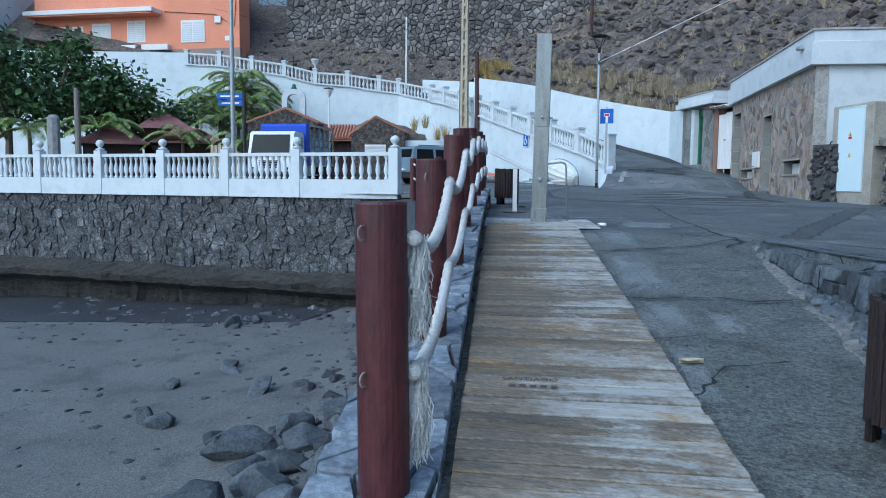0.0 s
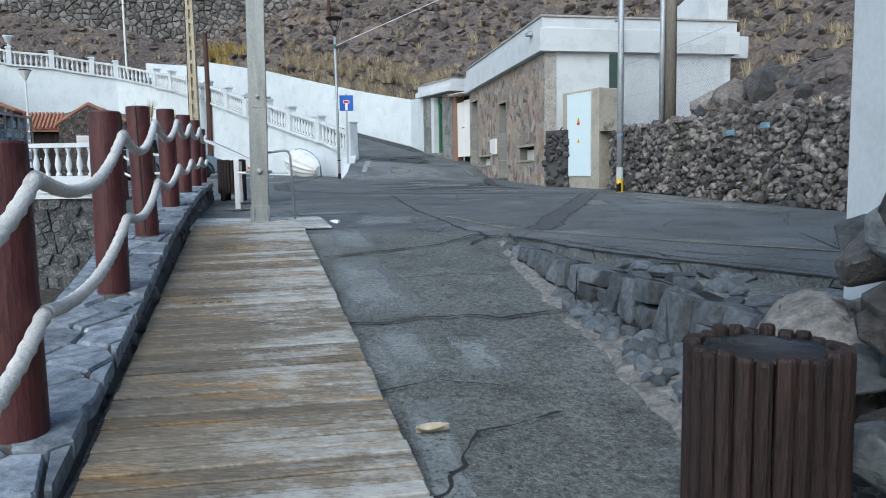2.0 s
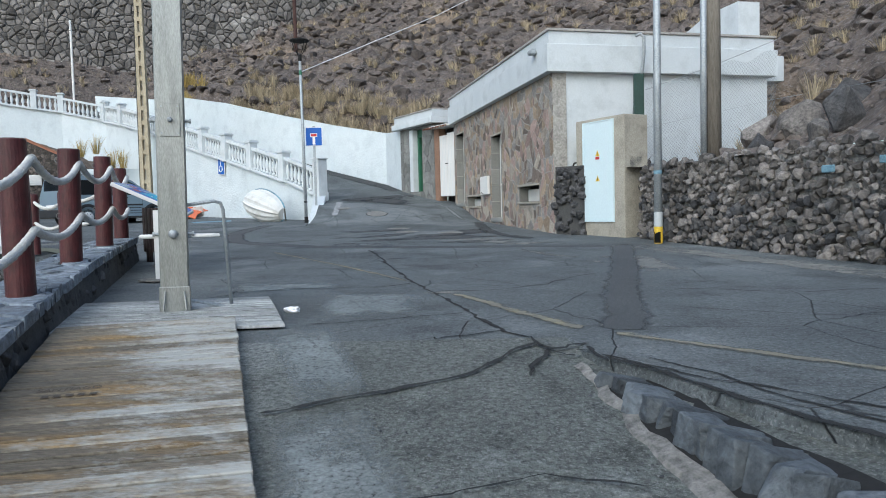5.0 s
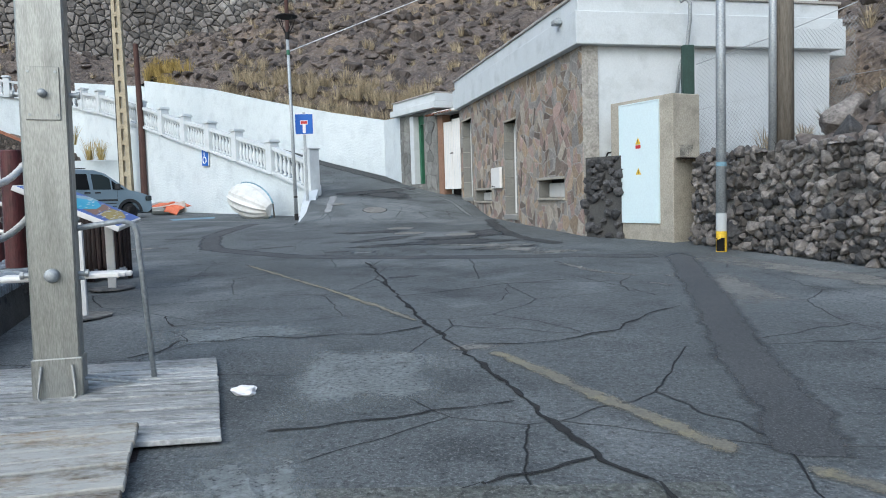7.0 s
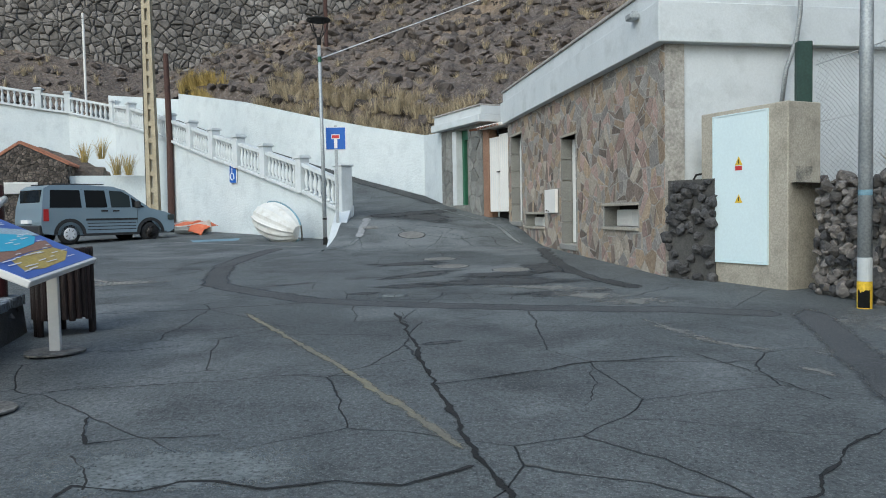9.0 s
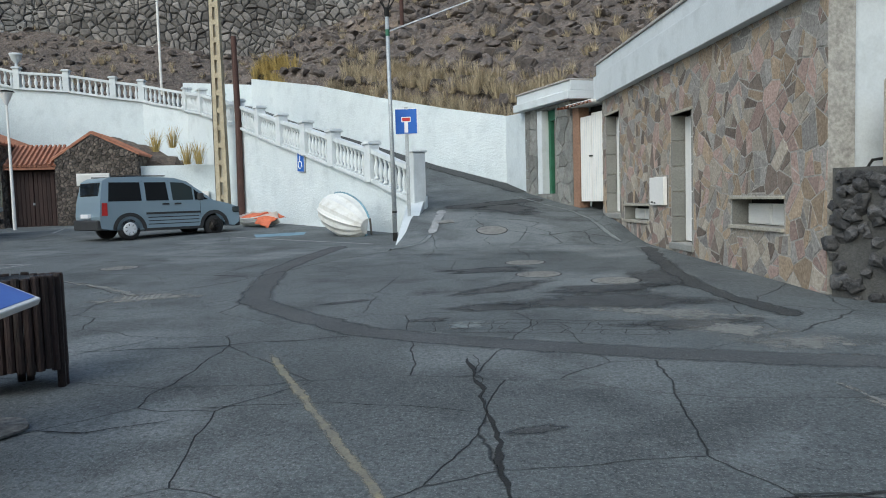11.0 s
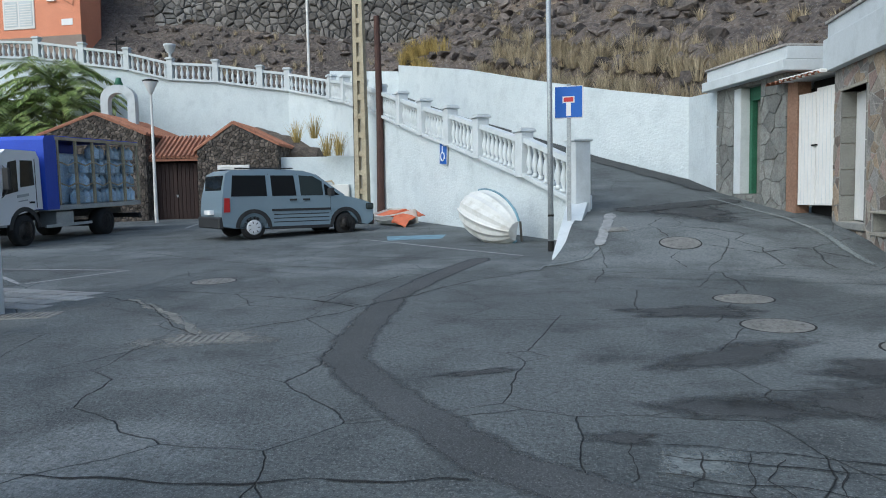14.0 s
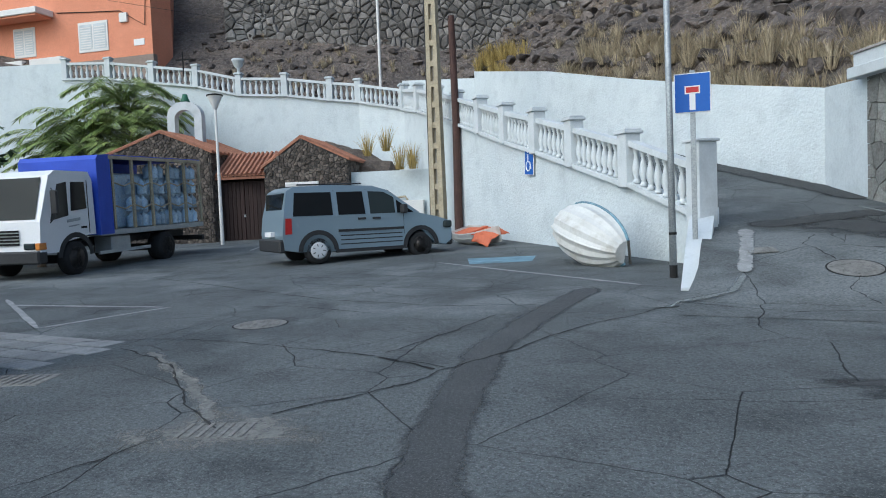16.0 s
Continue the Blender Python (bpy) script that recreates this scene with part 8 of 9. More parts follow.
for u0 in (5.8, 8.6):
    part("planter", box(B(), u0, 11.3, 0.05, u0 + 2.3, 11.75, 0.5, om, 0.03), M_SHUTTER, oh)
blue = thing("clad_house", Matrix.Translation((-38, 46, 11)), "house clad in blue-grey crazy paving behind the terrace wall", "house")
bm = B()
wall(bm, (-39.5, 46.8), (-34.2, 49.0), 9.0, 22, 0.5)
part("wall", bm, M_MORTAR, blue)
rnd = random.Random(15)
d = Vector((5.3, 2.2, 0)).normalized()
fr = Matrix.Translation((-39.5, 46.8, 11)) @ Matrix((d, Vector((0, 0, 1)), Vector((d.y, -d.x, 0)))).transposed().to_4x4()
bm = B()
for poly in cells(5.7, 8, 0.55, rnd, 0.05):
    prism(bm, poly, -0.02, 0.03, fr)
bmesh.ops.recalc_face_normals(bm, faces=bm.faces)
tagged(part("stone", bm, M_BLUETILE, blue), "blue-grey crazy paving stones", kind="stuff")
wh2 = thing("white_house", Matrix.Translation((-58, 32, 8)), "white rendered house at the edge of the village", "house")
part("wall", one_box(-6, -4, -6, 5, 6, 9.5, Matrix.Translation((-60, 33, 8)) @ Matrix.Rotation(0.25, 4, "Z")), M_WHITE, wh2)
part("window", one_box(2, -4.05, 3.5, 3.2, -3.9, 5.5, Matrix.Translation((-60, 33, 8)) @ Matrix.Rotation(0.25, 4, "Z")), M_GREEN, wh2)


# ---- plants ----
def leaf_card(bm, p, d, up, l, w):
    s = d.cross(up)
    s = s.normalized() * w if s.length > 1e-5 else Vector((w, 0, 0))
    v = [bm.verts.new(p), bm.verts.new(p + d * l * 0.5 + s), bm.verts.new(p + d * l), bm.verts.new(p + d * l * 0.5 - s)]
    bm.faces.new(v)


def broad_tree(at, height, spread, seed, label):
    rnd = random.Random(seed)
    ob = thing("tree", Matrix.Translation(at), label, "tree", "trees behind the balustrade")
    bm = B()
    tips = []
    ring_tube(bm, [Vector((0, 0, -0.3)), Vector((0.1, 0, height * 0.25)), Vector((0.05, 0.1, height * 0.5))], [0.22, 0.17, 0.12], 8)
    for k in range(9):
        a = rnd.uniform(0, 6.28)
        s = Vector((0.07, 0.05, height * rnd.uniform(0.25, 0.5)))
        e = Vector((math.cos(a) * spread * rnd.uniform(0.4, 0.85), math.sin(a) * spread * rnd.uniform(0.4, 0.85), height * rnd.uniform(0.5, 0.95)))
        ring_tube(bm, [s, (s + e) / 2 + Vector((0, 0, 0.3)), e], [0.09, 0.06, 0.025], 6)
        tips.append(e)
    part("trunk", bm, M_BARK, ob, at=False)
    bm = B()
    for e in tips:
        for c in range(8):
            o = e + Vector((rnd.gauss(0, 0.5), rnd.gauss(0, 0.5), rnd.gauss(0, 0.4))) * spread * 0.42
            for k in range(38):
                q = o + Vector((rnd.gauss(0, 1), rnd.gauss(0, 1), rnd.gauss(0, 0.8))) * spread * 0.13
                d = Vector((rnd.gauss(0, 1), rnd.gauss(0, 1), rnd.gauss(-0.2, 0.7))).normalized()
                leaf_card(bm, q, d, Vector((rnd.random(), rnd.random(), 1)), rnd.uniform(0.24, 0.48), rnd.uniform(0.08, 0.15))
    part("crown", bm, M_LEAF, ob, at=False)
    return ob


def palm(at, height, reach, fronds, seed, label):
    rnd = random.Random(seed)
    ob = thing("palm", Matrix.Translation(at), label, "palm tree", "palms")
    part("trunk", ring_tube(B(), [Vector((0, 0, -0.3)), Vector((0.05, 0.02, height * 0.5)), Vector((0, 0.05, height))], [0.13, 0.1, 0.08], 8), M_BARK, ob, at=False)
    bm = B()
    for k in range(fronds):
        a = 2.4 * k + rnd.uniform(-0.3, 0.3)
        lift = rnd.uniform(0.35, 1.5)
        l = reach * rnd.uniform(0.75, 1.1)
        out = Vector((math.cos(a), math.sin(a), 0))
        pts = [Vector((0, 0.05, height)) + out * l * f + Vector((0, 0, l * (lift * f - (0.45 + 0.5 * lift) * f * f))) for f in [j / 12 for j in range(13)]]
        ring_tube(bm, pts, [0.025 - 0.0018 * j for j in range(13)], 4)
        for j in range(2, 13):
            d = (pts[j] - pts[j - 1]).normalized()
            sd = d.cross(Vector((0, 0, 1))).normalized()
            for sg in (-1, 1):
                for h in (0, 0.25, 0.5, 0.75):
                    p = pts[j - 1] + (pts[j] - pts[j - 1]) * h
                    leaf_card(bm, p, (sd * sg + d * 0.7 + Vector((0, 0, -0.35 + rnd.uniform(-0.2, 0.2)))).normalized(), Vector((0, 0, 1)), l * 0.3 * (1 - 0.5 * abs(j / 12 - 0.45)), 0.03)
    part("crown", bm, M_PALM, ob, at=False)
    return ob


for k, (x, y, z, h, r) in enumerate([(-33.3, 34.0, 1.3, 6.2, 3.1), (-31.4, 34.4, 1.3, 6.9, 3.0), (-32.4, 33.0, 1.3, 5.4, 2.9), (-30.3, 33.6, 1.3, 5.6, 2.7), (-34.6, 33.2, 1.3, 5.2, 2.9), (-31.5, 32.2, 1.3, 4.4, 2.6), (-29.6, 32.8, 1.3, 4.4, 2.4), (-33.6, 32.2, 1.3, 4.2, 2.6), (-32.2, 34.6, 1.3, 7.4, 2.6)]):
    palm(Vector((x, y, z)), h * 0.86, r * 0.92, 17, 100 + k, "green feathery palm in front of the white wall")
for k, (x, y, z, h, r) in enumerate([(-28.4, 19.5, 0.9, 2.7, 2.0), (-25.2, 21.6, 0.9, 2.2, 1.7), (-22.2, 22.6, 0.9, 2.0, 1.7), (-31.5, 18.2, 0.9, 2.6, 2.2), (-22.8, 24.2, 0.95, 1.7, 1.6)]):
    palm(Vector((x, y, z)), h, r, 14, 120 + k, "small green palm with a whitewashed trunk")
for k, (x, y, z, h, r) in enumerate([(-33.5, 18.6, 0.9, 7.4, 2.9), (-34.0, 21.4, 0.9, 8.0, 2.8), (-32.0, 23.0, 0.9, 7.0, 2.7), (-30.6, 24.8, 0.9, 5.8, 2.4), (-37.0, 19.2, 0.9, 8.0, 3.0)]):
    broad_tree(Vector((x, y, z)), h, r, 140 + k, "dense dark green broadleaf tree behind the balustrade")


def kiosk(x, y, w, d, h, label):
    m = Matrix.Translation((x, y, 0.85)) @ Matrix.Rotation(radians(45), 4, "Z")
    ob = thing("kiosk", m, label, "kiosk", "timber kiosks")
    part("wall", one_box(-w / 2, -d / 2, 0, w / 2, d / 2, h), M_BROWNPOLE, ob, at=False)
    bm = B()
    e = 0.45
    v = [bm.verts.new(p) for p in ((-w / 2 - e, -d / 2 - e, h), (w / 2 + e, -d / 2 - e, h), (w / 2 + e, d / 2 + e, h), (-w / 2 - e, d / 2 + e, h), (-w * 0.18, 0, h + 0.85), (w * 0.18, 0, h + 0.85))]
    for q in ((0, 1, 5, 4), (1, 2, 5), (2, 3, 4, 5), (3, 0, 4), (3, 2, 1, 0)):
        bm.faces.new([v[i] for i in q])
    bmesh.ops.recalc_face_normals(bm, faces=bm.faces)
    part("roof", bm, M_KROOF, ob, at=False)
    for k in range(5):
        part("board", one_box(-w / 2 + 0.1 + k * w / 5, -d / 2 - 0.02, 0.3, -w / 2 + k * w / 5 + w / 5 - 0.05, -d / 2, h - 0.2), M_WOODDOOR, ob, at=False)


M_KROOF = material("dull_red_roof", [(0.24, 0.11, 0.1), (0.3, 0.15, 0.14), (0.18, 0.09, 0.085)], 3, 0.85, 0.4, 20)
kiosk(-28.6, 20.6, 2.6, 2.6, 2.0, "dark timber kiosk with a dull red hipped roof")
kiosk(-25.9, 22.8, 2.8, 2.6, 2.1, "dark timber kiosk with a dull red hipped roof")
kiosk(-28.8, 24.2, 2.0, 2.0, 3.0, "taller dark timber kiosk with a dull red roof")
# poles and the blue finger post behind the balustrade
for (x, y, h, r, mt, lb) in ((-17.9, 16.4, 7.5, 0.07, M_GALV, "tall slim grey lamp pole behind the balustrade"), (-24.4, 14.9, 3.9, 0.1, M_POLEWOOD, "short weathered timber pole behind the balustrade")):
    o = thing("lamp_pole", Matrix.Translation((x, y, 0.85)), lb, "pole")
    part("pole", ring_tube(B(), [Vector((0, 0, -0.1)), Vector((0, 0, h))], [r * 1.3, r], 10), mt, o, at=False)
stele = thing("stele", Matrix.Translation((-27.6, 16.4, 0.85)), "smooth whitish stone stele with a rounded top", "monument")
part("stone", one_box(-0.3, -0.2, 0, 0.3, 0.2, 3.1, None, 0.14), M_PAVE, stele, at=False)
fpst = thing("finger_post", Matrix.Translation((-18.3, 17.6, 0.85)), "dark post with blue finger signs", "sign")
part("post", ring_tube(B(), [Vector((0, 0, -0.1)), Vector((0, 0, 3.9))], 0.07, 10), M_BLACKPLASTIC, fpst, at=False)
for k in range(2):
    part("finger", one_box(-1.1, -0.03, 3.3 + k * 0.26, 0.05, 0.03, 3.53 + k * 0.26, Matrix.Rotation(radians(12 + 9 * k), 4, "Z"), 0.01), M_BLUESIGN, fpst, at=False)
    part("text_bar", one_box(-0.95, -0.035, 3.38 + k * 0.26, -0.2, -0.03, 3.44 + k * 0.26, Matrix.Rotation(radians(12 + 9 * k), 4, "Z")), M_SIGNWHITE, fpst, at=False)
slp = thing("street_lamp", Matrix.Translation((-22.75, 31.1, 1.15)), "slim white lamp post with a conical lantern", "street lamp", "slim lamp posts")
part("post", ring_tube(B(), [Vector((0, 0, -0.1)), Vector((0, 0, 5.0))], [0.07, 0.04], 10), M_SHUTTER, slp, at=False)
part("lantern", lathe(B(), [(0.04, 4.95), (0.08, 5.0), (0.26, 5.4), (0.27, 5.43), (0.05, 5.47)], None, 12), M_SHUTTER, slp, smooth=True, at=False)
part("lantern_cap", lathe(B(), [(0.3, 5.43), (0.3, 5.47), (0.05, 5.53)], None, 12), M_DARK, slp, at=False)
fence_y = thing("yellow_barrier", Matrix.Translation((-22.0, 20.8, 0.9)), "yellowish slatted barrier behind the balustrade", "barrier")
for k in range(7):
    part("slat", one_box(-0.75 + k * 0.22, -0.02, 0.3, -0.58 + k * 0.22, 0.02, 1.9), M_CONPOLE, fence_y, at=False)
part("rail", one_box(-0.8, 0.02, 1.5, 0.8, 0.06, 1.6), M_CONPOLE, fence_y, at=False)

# ---- dry grass, rubble and pebbles ----
def tuft(bm, p, h, r, blades, rnd):
    for k in range(blades):
        a = rnd.uniform(0, 6.28)
        o = Vector((math.cos(a), math.sin(a), 0)) * r * rnd.random() ** 0.5
        lean = o * rnd.uniform(0.4, 1.3) + Vector((rnd.gauss(0, 0.06), rnd.gauss(0, 0.06), 0))
        l = h * rnd.uniform(0.55, 1.1)
        b = p + o * 0.35
        w = Vector((-math.sin(a), math.cos(a), 0)) * 0.011
        m_ = b + lean * 0.45 + Vector((0, 0, l * 0.65))
        t = b + lean + Vector((0, 0, l))
        v = [bm.verts.new(b - w), bm.verts.new(b + w), bm.verts.new(m_ + w * 0.8), bm.verts.new(m_ - w * 0.8), bm.verts.new(t)]
        bm.faces.new((v[0], v[1], v[2], v[3]))
        bm.faces.new((v[3], v[2], v[4]))


def hill_at(s, n):
    x, y = W0[0] + W_D.x * s + W_N.x * n, W0[1] + W_D.y * s + W_N.y * n
    return Vector((x, y, hill_z(x, y)))


rnd = random.Random(61)
bm = B()
for k in range(150):   # row of tall grass behind the upper wall
    p = hill_at(rnd.uniform(-0.5, 13), rnd.uniform(0.5, 2.6))
    tuft(bm, p, rnd.uniform(0.4, 0.85), 0.5, 60, rnd)
for k in range(330):
    p = hill_at(rnd.uniform(-14, 26), rnd.uniform(1.5, 22))
    if p.x < 3 or p.y > 30:
        tuft(bm, p, rnd.uniform(0.28, 0.6), 0.38, 50, rnd)
for k in range(230):
    e, y = rnd.uniform(0.6, 12), rnd.uniform(6, 30)
    x = 3.3 + e - (y - 13.5) * 0.335
    if hill_keep(x, y) and x > 5.2:
        tuft(bm, Vector((x, y, hill_z(x, y))), rnd.uniform(0.25, 0.55), 0.34, 44, rnd)
for k in range(50):
    x, y = rnd.uniform(-33, -21), rnd.uniform(42, 46.5)
    if hill_keep(x, y):
        tuft(bm, Vector((x, y, hill_z(x, y))), rnd.uniform(0.3, 0.6), 0.3, 30, rnd)
tagged(new("dry_grass", finish(bm, "dry_grass", M_GRASS)), "dry straw-coloured grass tufts on the volcanic slope", "grass", kind="stuff")
bm = B()
for k in range(26):
    p = hill_at(rnd.uniform(17.0, 21.5), rnd.uniform(0.4, 1.6))
    tuft(bm, p, rnd.uniform(0.6, 1.0), 0.45, 60, rnd)
tagged(new("yellow_grass", finish(bm, "yellow_grass", M_YGRASS)), "bright yellow grass clump above the white wall", "grass", kind="stuff")
bm = B()
for (x, y, z) in ((-19.3, 35.6, 4.4), (-18.9, 36.3, 4.6), (-16.9, 35.0, 3.75), (-17.4, 34.9, 3.75)):
    tuft(bm, Vector((x, y, z)), 1.0, 0.5, 60, rnd)
tagged(new("weeds", finish(bm, "weeds", M_YGRASS)), "weeds growing behind the stone hut", "grass", kind="stuff")


def scatter(name, count, where, sizes, meshes, mat, label, seed, squash=0.75):
    rnd = random.Random(seed)
    src = []
    for me in meshes:
        co = np.empty(len(me.vertices) * 3)
        me.vertices.foreach_get("co", co)
        src.append((co.reshape(-1, 3), [tuple(p.vertices) for p in me.polygons]))
    verts, faces = [], []
    for k in range(count):
        p = where(rnd)
        if p is None:
            continue
        sz = sizes[0] + (sizes[1] - sizes[0]) * rnd.random() ** 2.5
        co, fs = src[rnd.randrange(len(src))]
        m = np.array(Euler((rnd.random() * 6, rnd.random() * 6, rnd.random() * 6)).to_matrix())
        q = (co @ m.T) * sz * np.array((1, 1.1, squash)) + np.array(p)
        o = sum(len(v) for v in verts)
        verts.append(q)
        faces += [tuple(i + o for i in f) for f in fs]
    me = bpy.data.meshes.new(name)
    me.from_pydata(np.concatenate(verts).tolist(), [], faces)
    me.materials.append(mat)
    return tagged(new(name, me), label, "rocks", kind="stuff")


small = [rock_mesh(200 + k, M_LAVA, 0.4, 1, 11) for k in range(8)]
M_HILLROCK = material("hill_rock", [(0.115, 0.1, 0.092), (0.2, 0.168, 0.148), (0.055, 0.05, 0.049)], 1.5, 0.95, 0.9, 9, per_piece=0.5, island=True, bump_dist=0.1)


def on_slope(r):
    p = hill_at(r.uniform(-16, 24), r.uniform(0.9, 24))
    return p if hill_keep(p.x, p.y) else None


def on_east(r):
    y = r.uniform(4, 30)
    x = 3.6 + r.uniform(0.3, 14) - (y - 13.5) * 0.335
    return Vector((x, y, hill_z(x, y))) if hill_keep(x, y) else None


def on_upper(r):
    x, y = r.uniform(-36, -18), r.uniform(41, 49)
    return Vector((x, y, hill_z(x, y))) if hill_keep(x, y) else None


scatter("slope_rocks", 5200, on_slope, (0.07, 1.05), small, M_HILLROCK, "dark lava rocks scattered on the slope", 71)
scatter("terrace_rocks", 2200, on_east, (0.06, 0.6), small, M_HILLROCK, "dark stones scattered on the terrace slope", 72)
scatter("bank_rocks", 500, on_upper, (0.12, 0.8), small, M_HILLROCK, "brown stones scattered on the bank", 73)


def beach_pt(d, y):
    p = kerb_pt(y, -d)
    return Vector((p.x, p.y, beach_z(p.x, p.y)))


def near_wall(r):
    p = beach_pt(0.35 + abs(r.gauss(0, 1.0)), r.uniform(-6, 13))
    return p


M_PEBBLE = material("beach_stone", [(0.05, 0.052, 0.058), (0.12, 0.125, 0.135), (0.03, 0.031, 0.034)], 2.5, 0.7, 0.6, 20, per_piece=0.5, island=True)
scatter("beach_rubble", 2600, near_wall, (0.04, 0.6), small, M_PEBBLE, "dark rubble heaped along the foot of the quay", 74, 0.7)
scatter("beach_pebbles", 1100, lambda r: beach_pt(r.uniform(1.2, 17), r.uniform(-6, 17)), (0.03, 0.26), small, M_PEBBLE, "dark pebbles scattered on the sand", 75, 0.45)
scatter("shore_stones", 260, lambda r: (lambda x, y: Vector((x, y, beach_z(x, y))))(r.uniform(-24, -9), r.uniform(10.5, 14.5)), (0.08, 0.55), small, M_PEBBLE, "grey stones along the foot of the sea wall", 76, 0.6)
big = [rock_mesh(300 + k, M_BASALT, 0.3, 2, 22) for k in range(6)]
rnd = random.Random(78)
for k, (d, y, s) in enumerate([(3.0, 0.6, 1.0), (2.3, 1.1, 0.75), (2.0, 0.6, 0.6), (2.6, 1.6, 0.6), (1.7, 1.5, 0.6), (1.6, -0.1, 0.8), (3.6, 0.9, 0.5), (1.2, 0.3, 0.7), (2.1, -0.6, 0.6), (5.4, 4.6, 0.5), (5.9, 4.9, 0.45), (4.2, 6.2, 0.5), (1.3, 2.6, 0.55), (0.9, 1.2, 0.6), (1.0, -1.2, 0.7)]):
    p = beach_pt(d, y)
    b = thing("beach_boulder", Matrix.Translation(p), "smooth blue-grey boulder on the sand", "boulder", "beach boulders")
    place("rock", big[k % 6], Matrix.Translation(p + Vector((0, 0, s * 0.15))) @ Euler((rnd.random(), rnd.random(), rnd.random() * 6)).to_matrix().to_4x4() @ Matrix.Diagonal((s * 1.3, s * 0.95, s * 0.75, 1)), b)

for k, (x, y, sx, sy, sz) in enumerate([(-6.15, 2.0, 1.25, 0.75, 0.6), (-5.75, 2.75, 0.8, 0.75, 0.55), (-6.9, 2.25, 0.7, 0.45, 0.35), (-5.2, 2.2, 0.8, 0.7, 0.5), (-4.9, 1.35, 0.9, 0.7, 0.4), (-5.5, 1.3, 0.7, 0.6, 0.4), (-5.3, 3.3, 0.6, 0.6, 0.45), (-10.4, 5.0, 0.6, 0.4, 0.25), (-10.2, 6.6, 0.5, 0.45, 0.35), (-9.9, 6.3, 0.7, 0.35, 0.2), (-13.6, 10.9, 0.7, 0.55, 0.5), (-13.2, 11.6, 0.5, 0.4, 0.4)]):
    p = Vector((x, y, beach_z(x, y)))
    b = thing("beach_boulder", Matrix.Translation(p), "worn blue-grey boulder half sunk in the sand", "boulder", "beach boulders")
    place("rock", big[(k + 2) % 6], Matrix.Translation(p + Vector((0, 0, sz * 0.2))) @ Euler((rnd.uniform(-0.3, 0.3), rnd.uniform(-0.3, 0.3), rnd.random() * 6)).to_matrix().to_4x4() @ Matrix.Diagonal((sx, sy, sz, 1)), b)

# ---- marks on the ground: patches, lines, cracks, covers ----
def floor_z(x, y):
    if y < 4 and x < rock_edge_x(y):
        return slip_z(y) + 0.014
    if y > 20 and x > lerp([(20.0, -4.6), (21.9, -4.65), (24.86, -5.02), (40.6, -20.9), (56, -36)], y) - 0.05:
        return ramp_z(x, y) + 0.012
    return plaza_z(y)


def smooth_line(pts, n, wob, seed):
    out = []
    for i in range(len(pts) - 1):
        for k in range(n):
            f = k / n
            out.append((pts[i][0] + (pts[i + 1][0] - pts[i][0]) * f, pts[i][1] + (pts[i + 1][1] - pts[i][1]) * f))
    out.append(pts[-1])
    return [(x + wob * noise.noise(Vector((x * 3.1, y * 3.1, seed))) + wob * 0.6 * noise.noise(Vector((x * 9, y * 9, seed))), y + wob * noise.noise(Vector((x * 3.1, y * 3.1, seed + 9)))) for x, y in out]


def edge_uv(bm, depth):
    uv = bm.loops.layers.uv.new("edge")
    for f in bm.faces:
        for lp in f.loops:
            lp[uv].uv = (0.5, depth[lp.vert])
    return bm


def strip(name, pts, width, mat, lift, label="", wob=0.0, seed=1, n=10, vary=0.0):
    line = smooth_line(pts, n, wob, seed)
    bm = B()
    prev = None
    depth = {}
    for i, (x, y) in enumerate(line):
        a, b = line[max(i - 1, 0)], line[min(i + 1, len(line) - 1)]
        d = Vector((b[0] - a[0], b[1] - a[1])).normalized()
        ends = 0.35 if i in (0, len(line) - 1) else 1
        w = width / 2 * ends * (1 + vary * noise.noise(Vector((x * 5, y * 5, seed + 3))))
        row = [bm.verts.new((x - d.y * s * w, y + d.x * s * w, floor_z(x - d.y * s * w, y + d.x * s * w) + lift)) for s in (1, 0, -1)]
        for v, e in zip(row, (0, 0 if i in (0, len(line) - 1) else 1, 0)):
            depth[v] = e
        if prev:
            for j in range(2):
                bm.faces.new((prev[j], prev[j + 1], row[j + 1], row[j]))
        prev = row
    bmesh.ops.recalc_face_normals(bm, faces=bm.faces)
    if bm.faces and sum(f.normal.z for f in bm.faces) < 0:
        bmesh.ops.reverse_faces(bm, faces=bm.faces)
    return part(name, edge_uv(bm, depth), mat, ground, label)


TRENCH = [(-6.2, 22.1), (-6.12, 19.6), (-5.95, 17.9), (-5.5, 16.4), (-5.2, 15.5), (-4.85, 14.65), (-4.5, 14.3), (-3.95, 13.8), (-2.95, 12.95), (-2.2, 12.66), (-1.4, 12.43), (-0.45, 12.24), (0.5, 12.05), (1.6, 11.95), (2.6, 11.6)]
strip("patch", TRENCH, 0.56, M_PATCH, 0.004, "darker strip of newer asphalt", 0.05, 2, 8, 0.1)
strip("patch", [(2.95, 12.0), (2.15, 8.0), (1.68, 5.95), (1.5, 4.8), (1.3, 4.2)], 0.5, M_PATCH, 0.006, "darker strip of newer asphalt", 0.04, 3, 8, 0.12)
strip("line", [(-3.4, 11.9), (-2.35, 10.3), (-1.62, 9.16), (-1.0, 8.15), (-0.57, 7.38)], 0.085, M_YELLOW, 0.009, "worn yellow line", 0.02, 4, 10, 0.7)
strip("line", [(0.03, 6.25), (0.33, 5.68), (0.6, 5.1), (0.81, 4.7), (1.05, 4.28)], 0.15, M_YELLOW, 0.009, "worn yellow line", 0.015, 5, 14, 0.4)
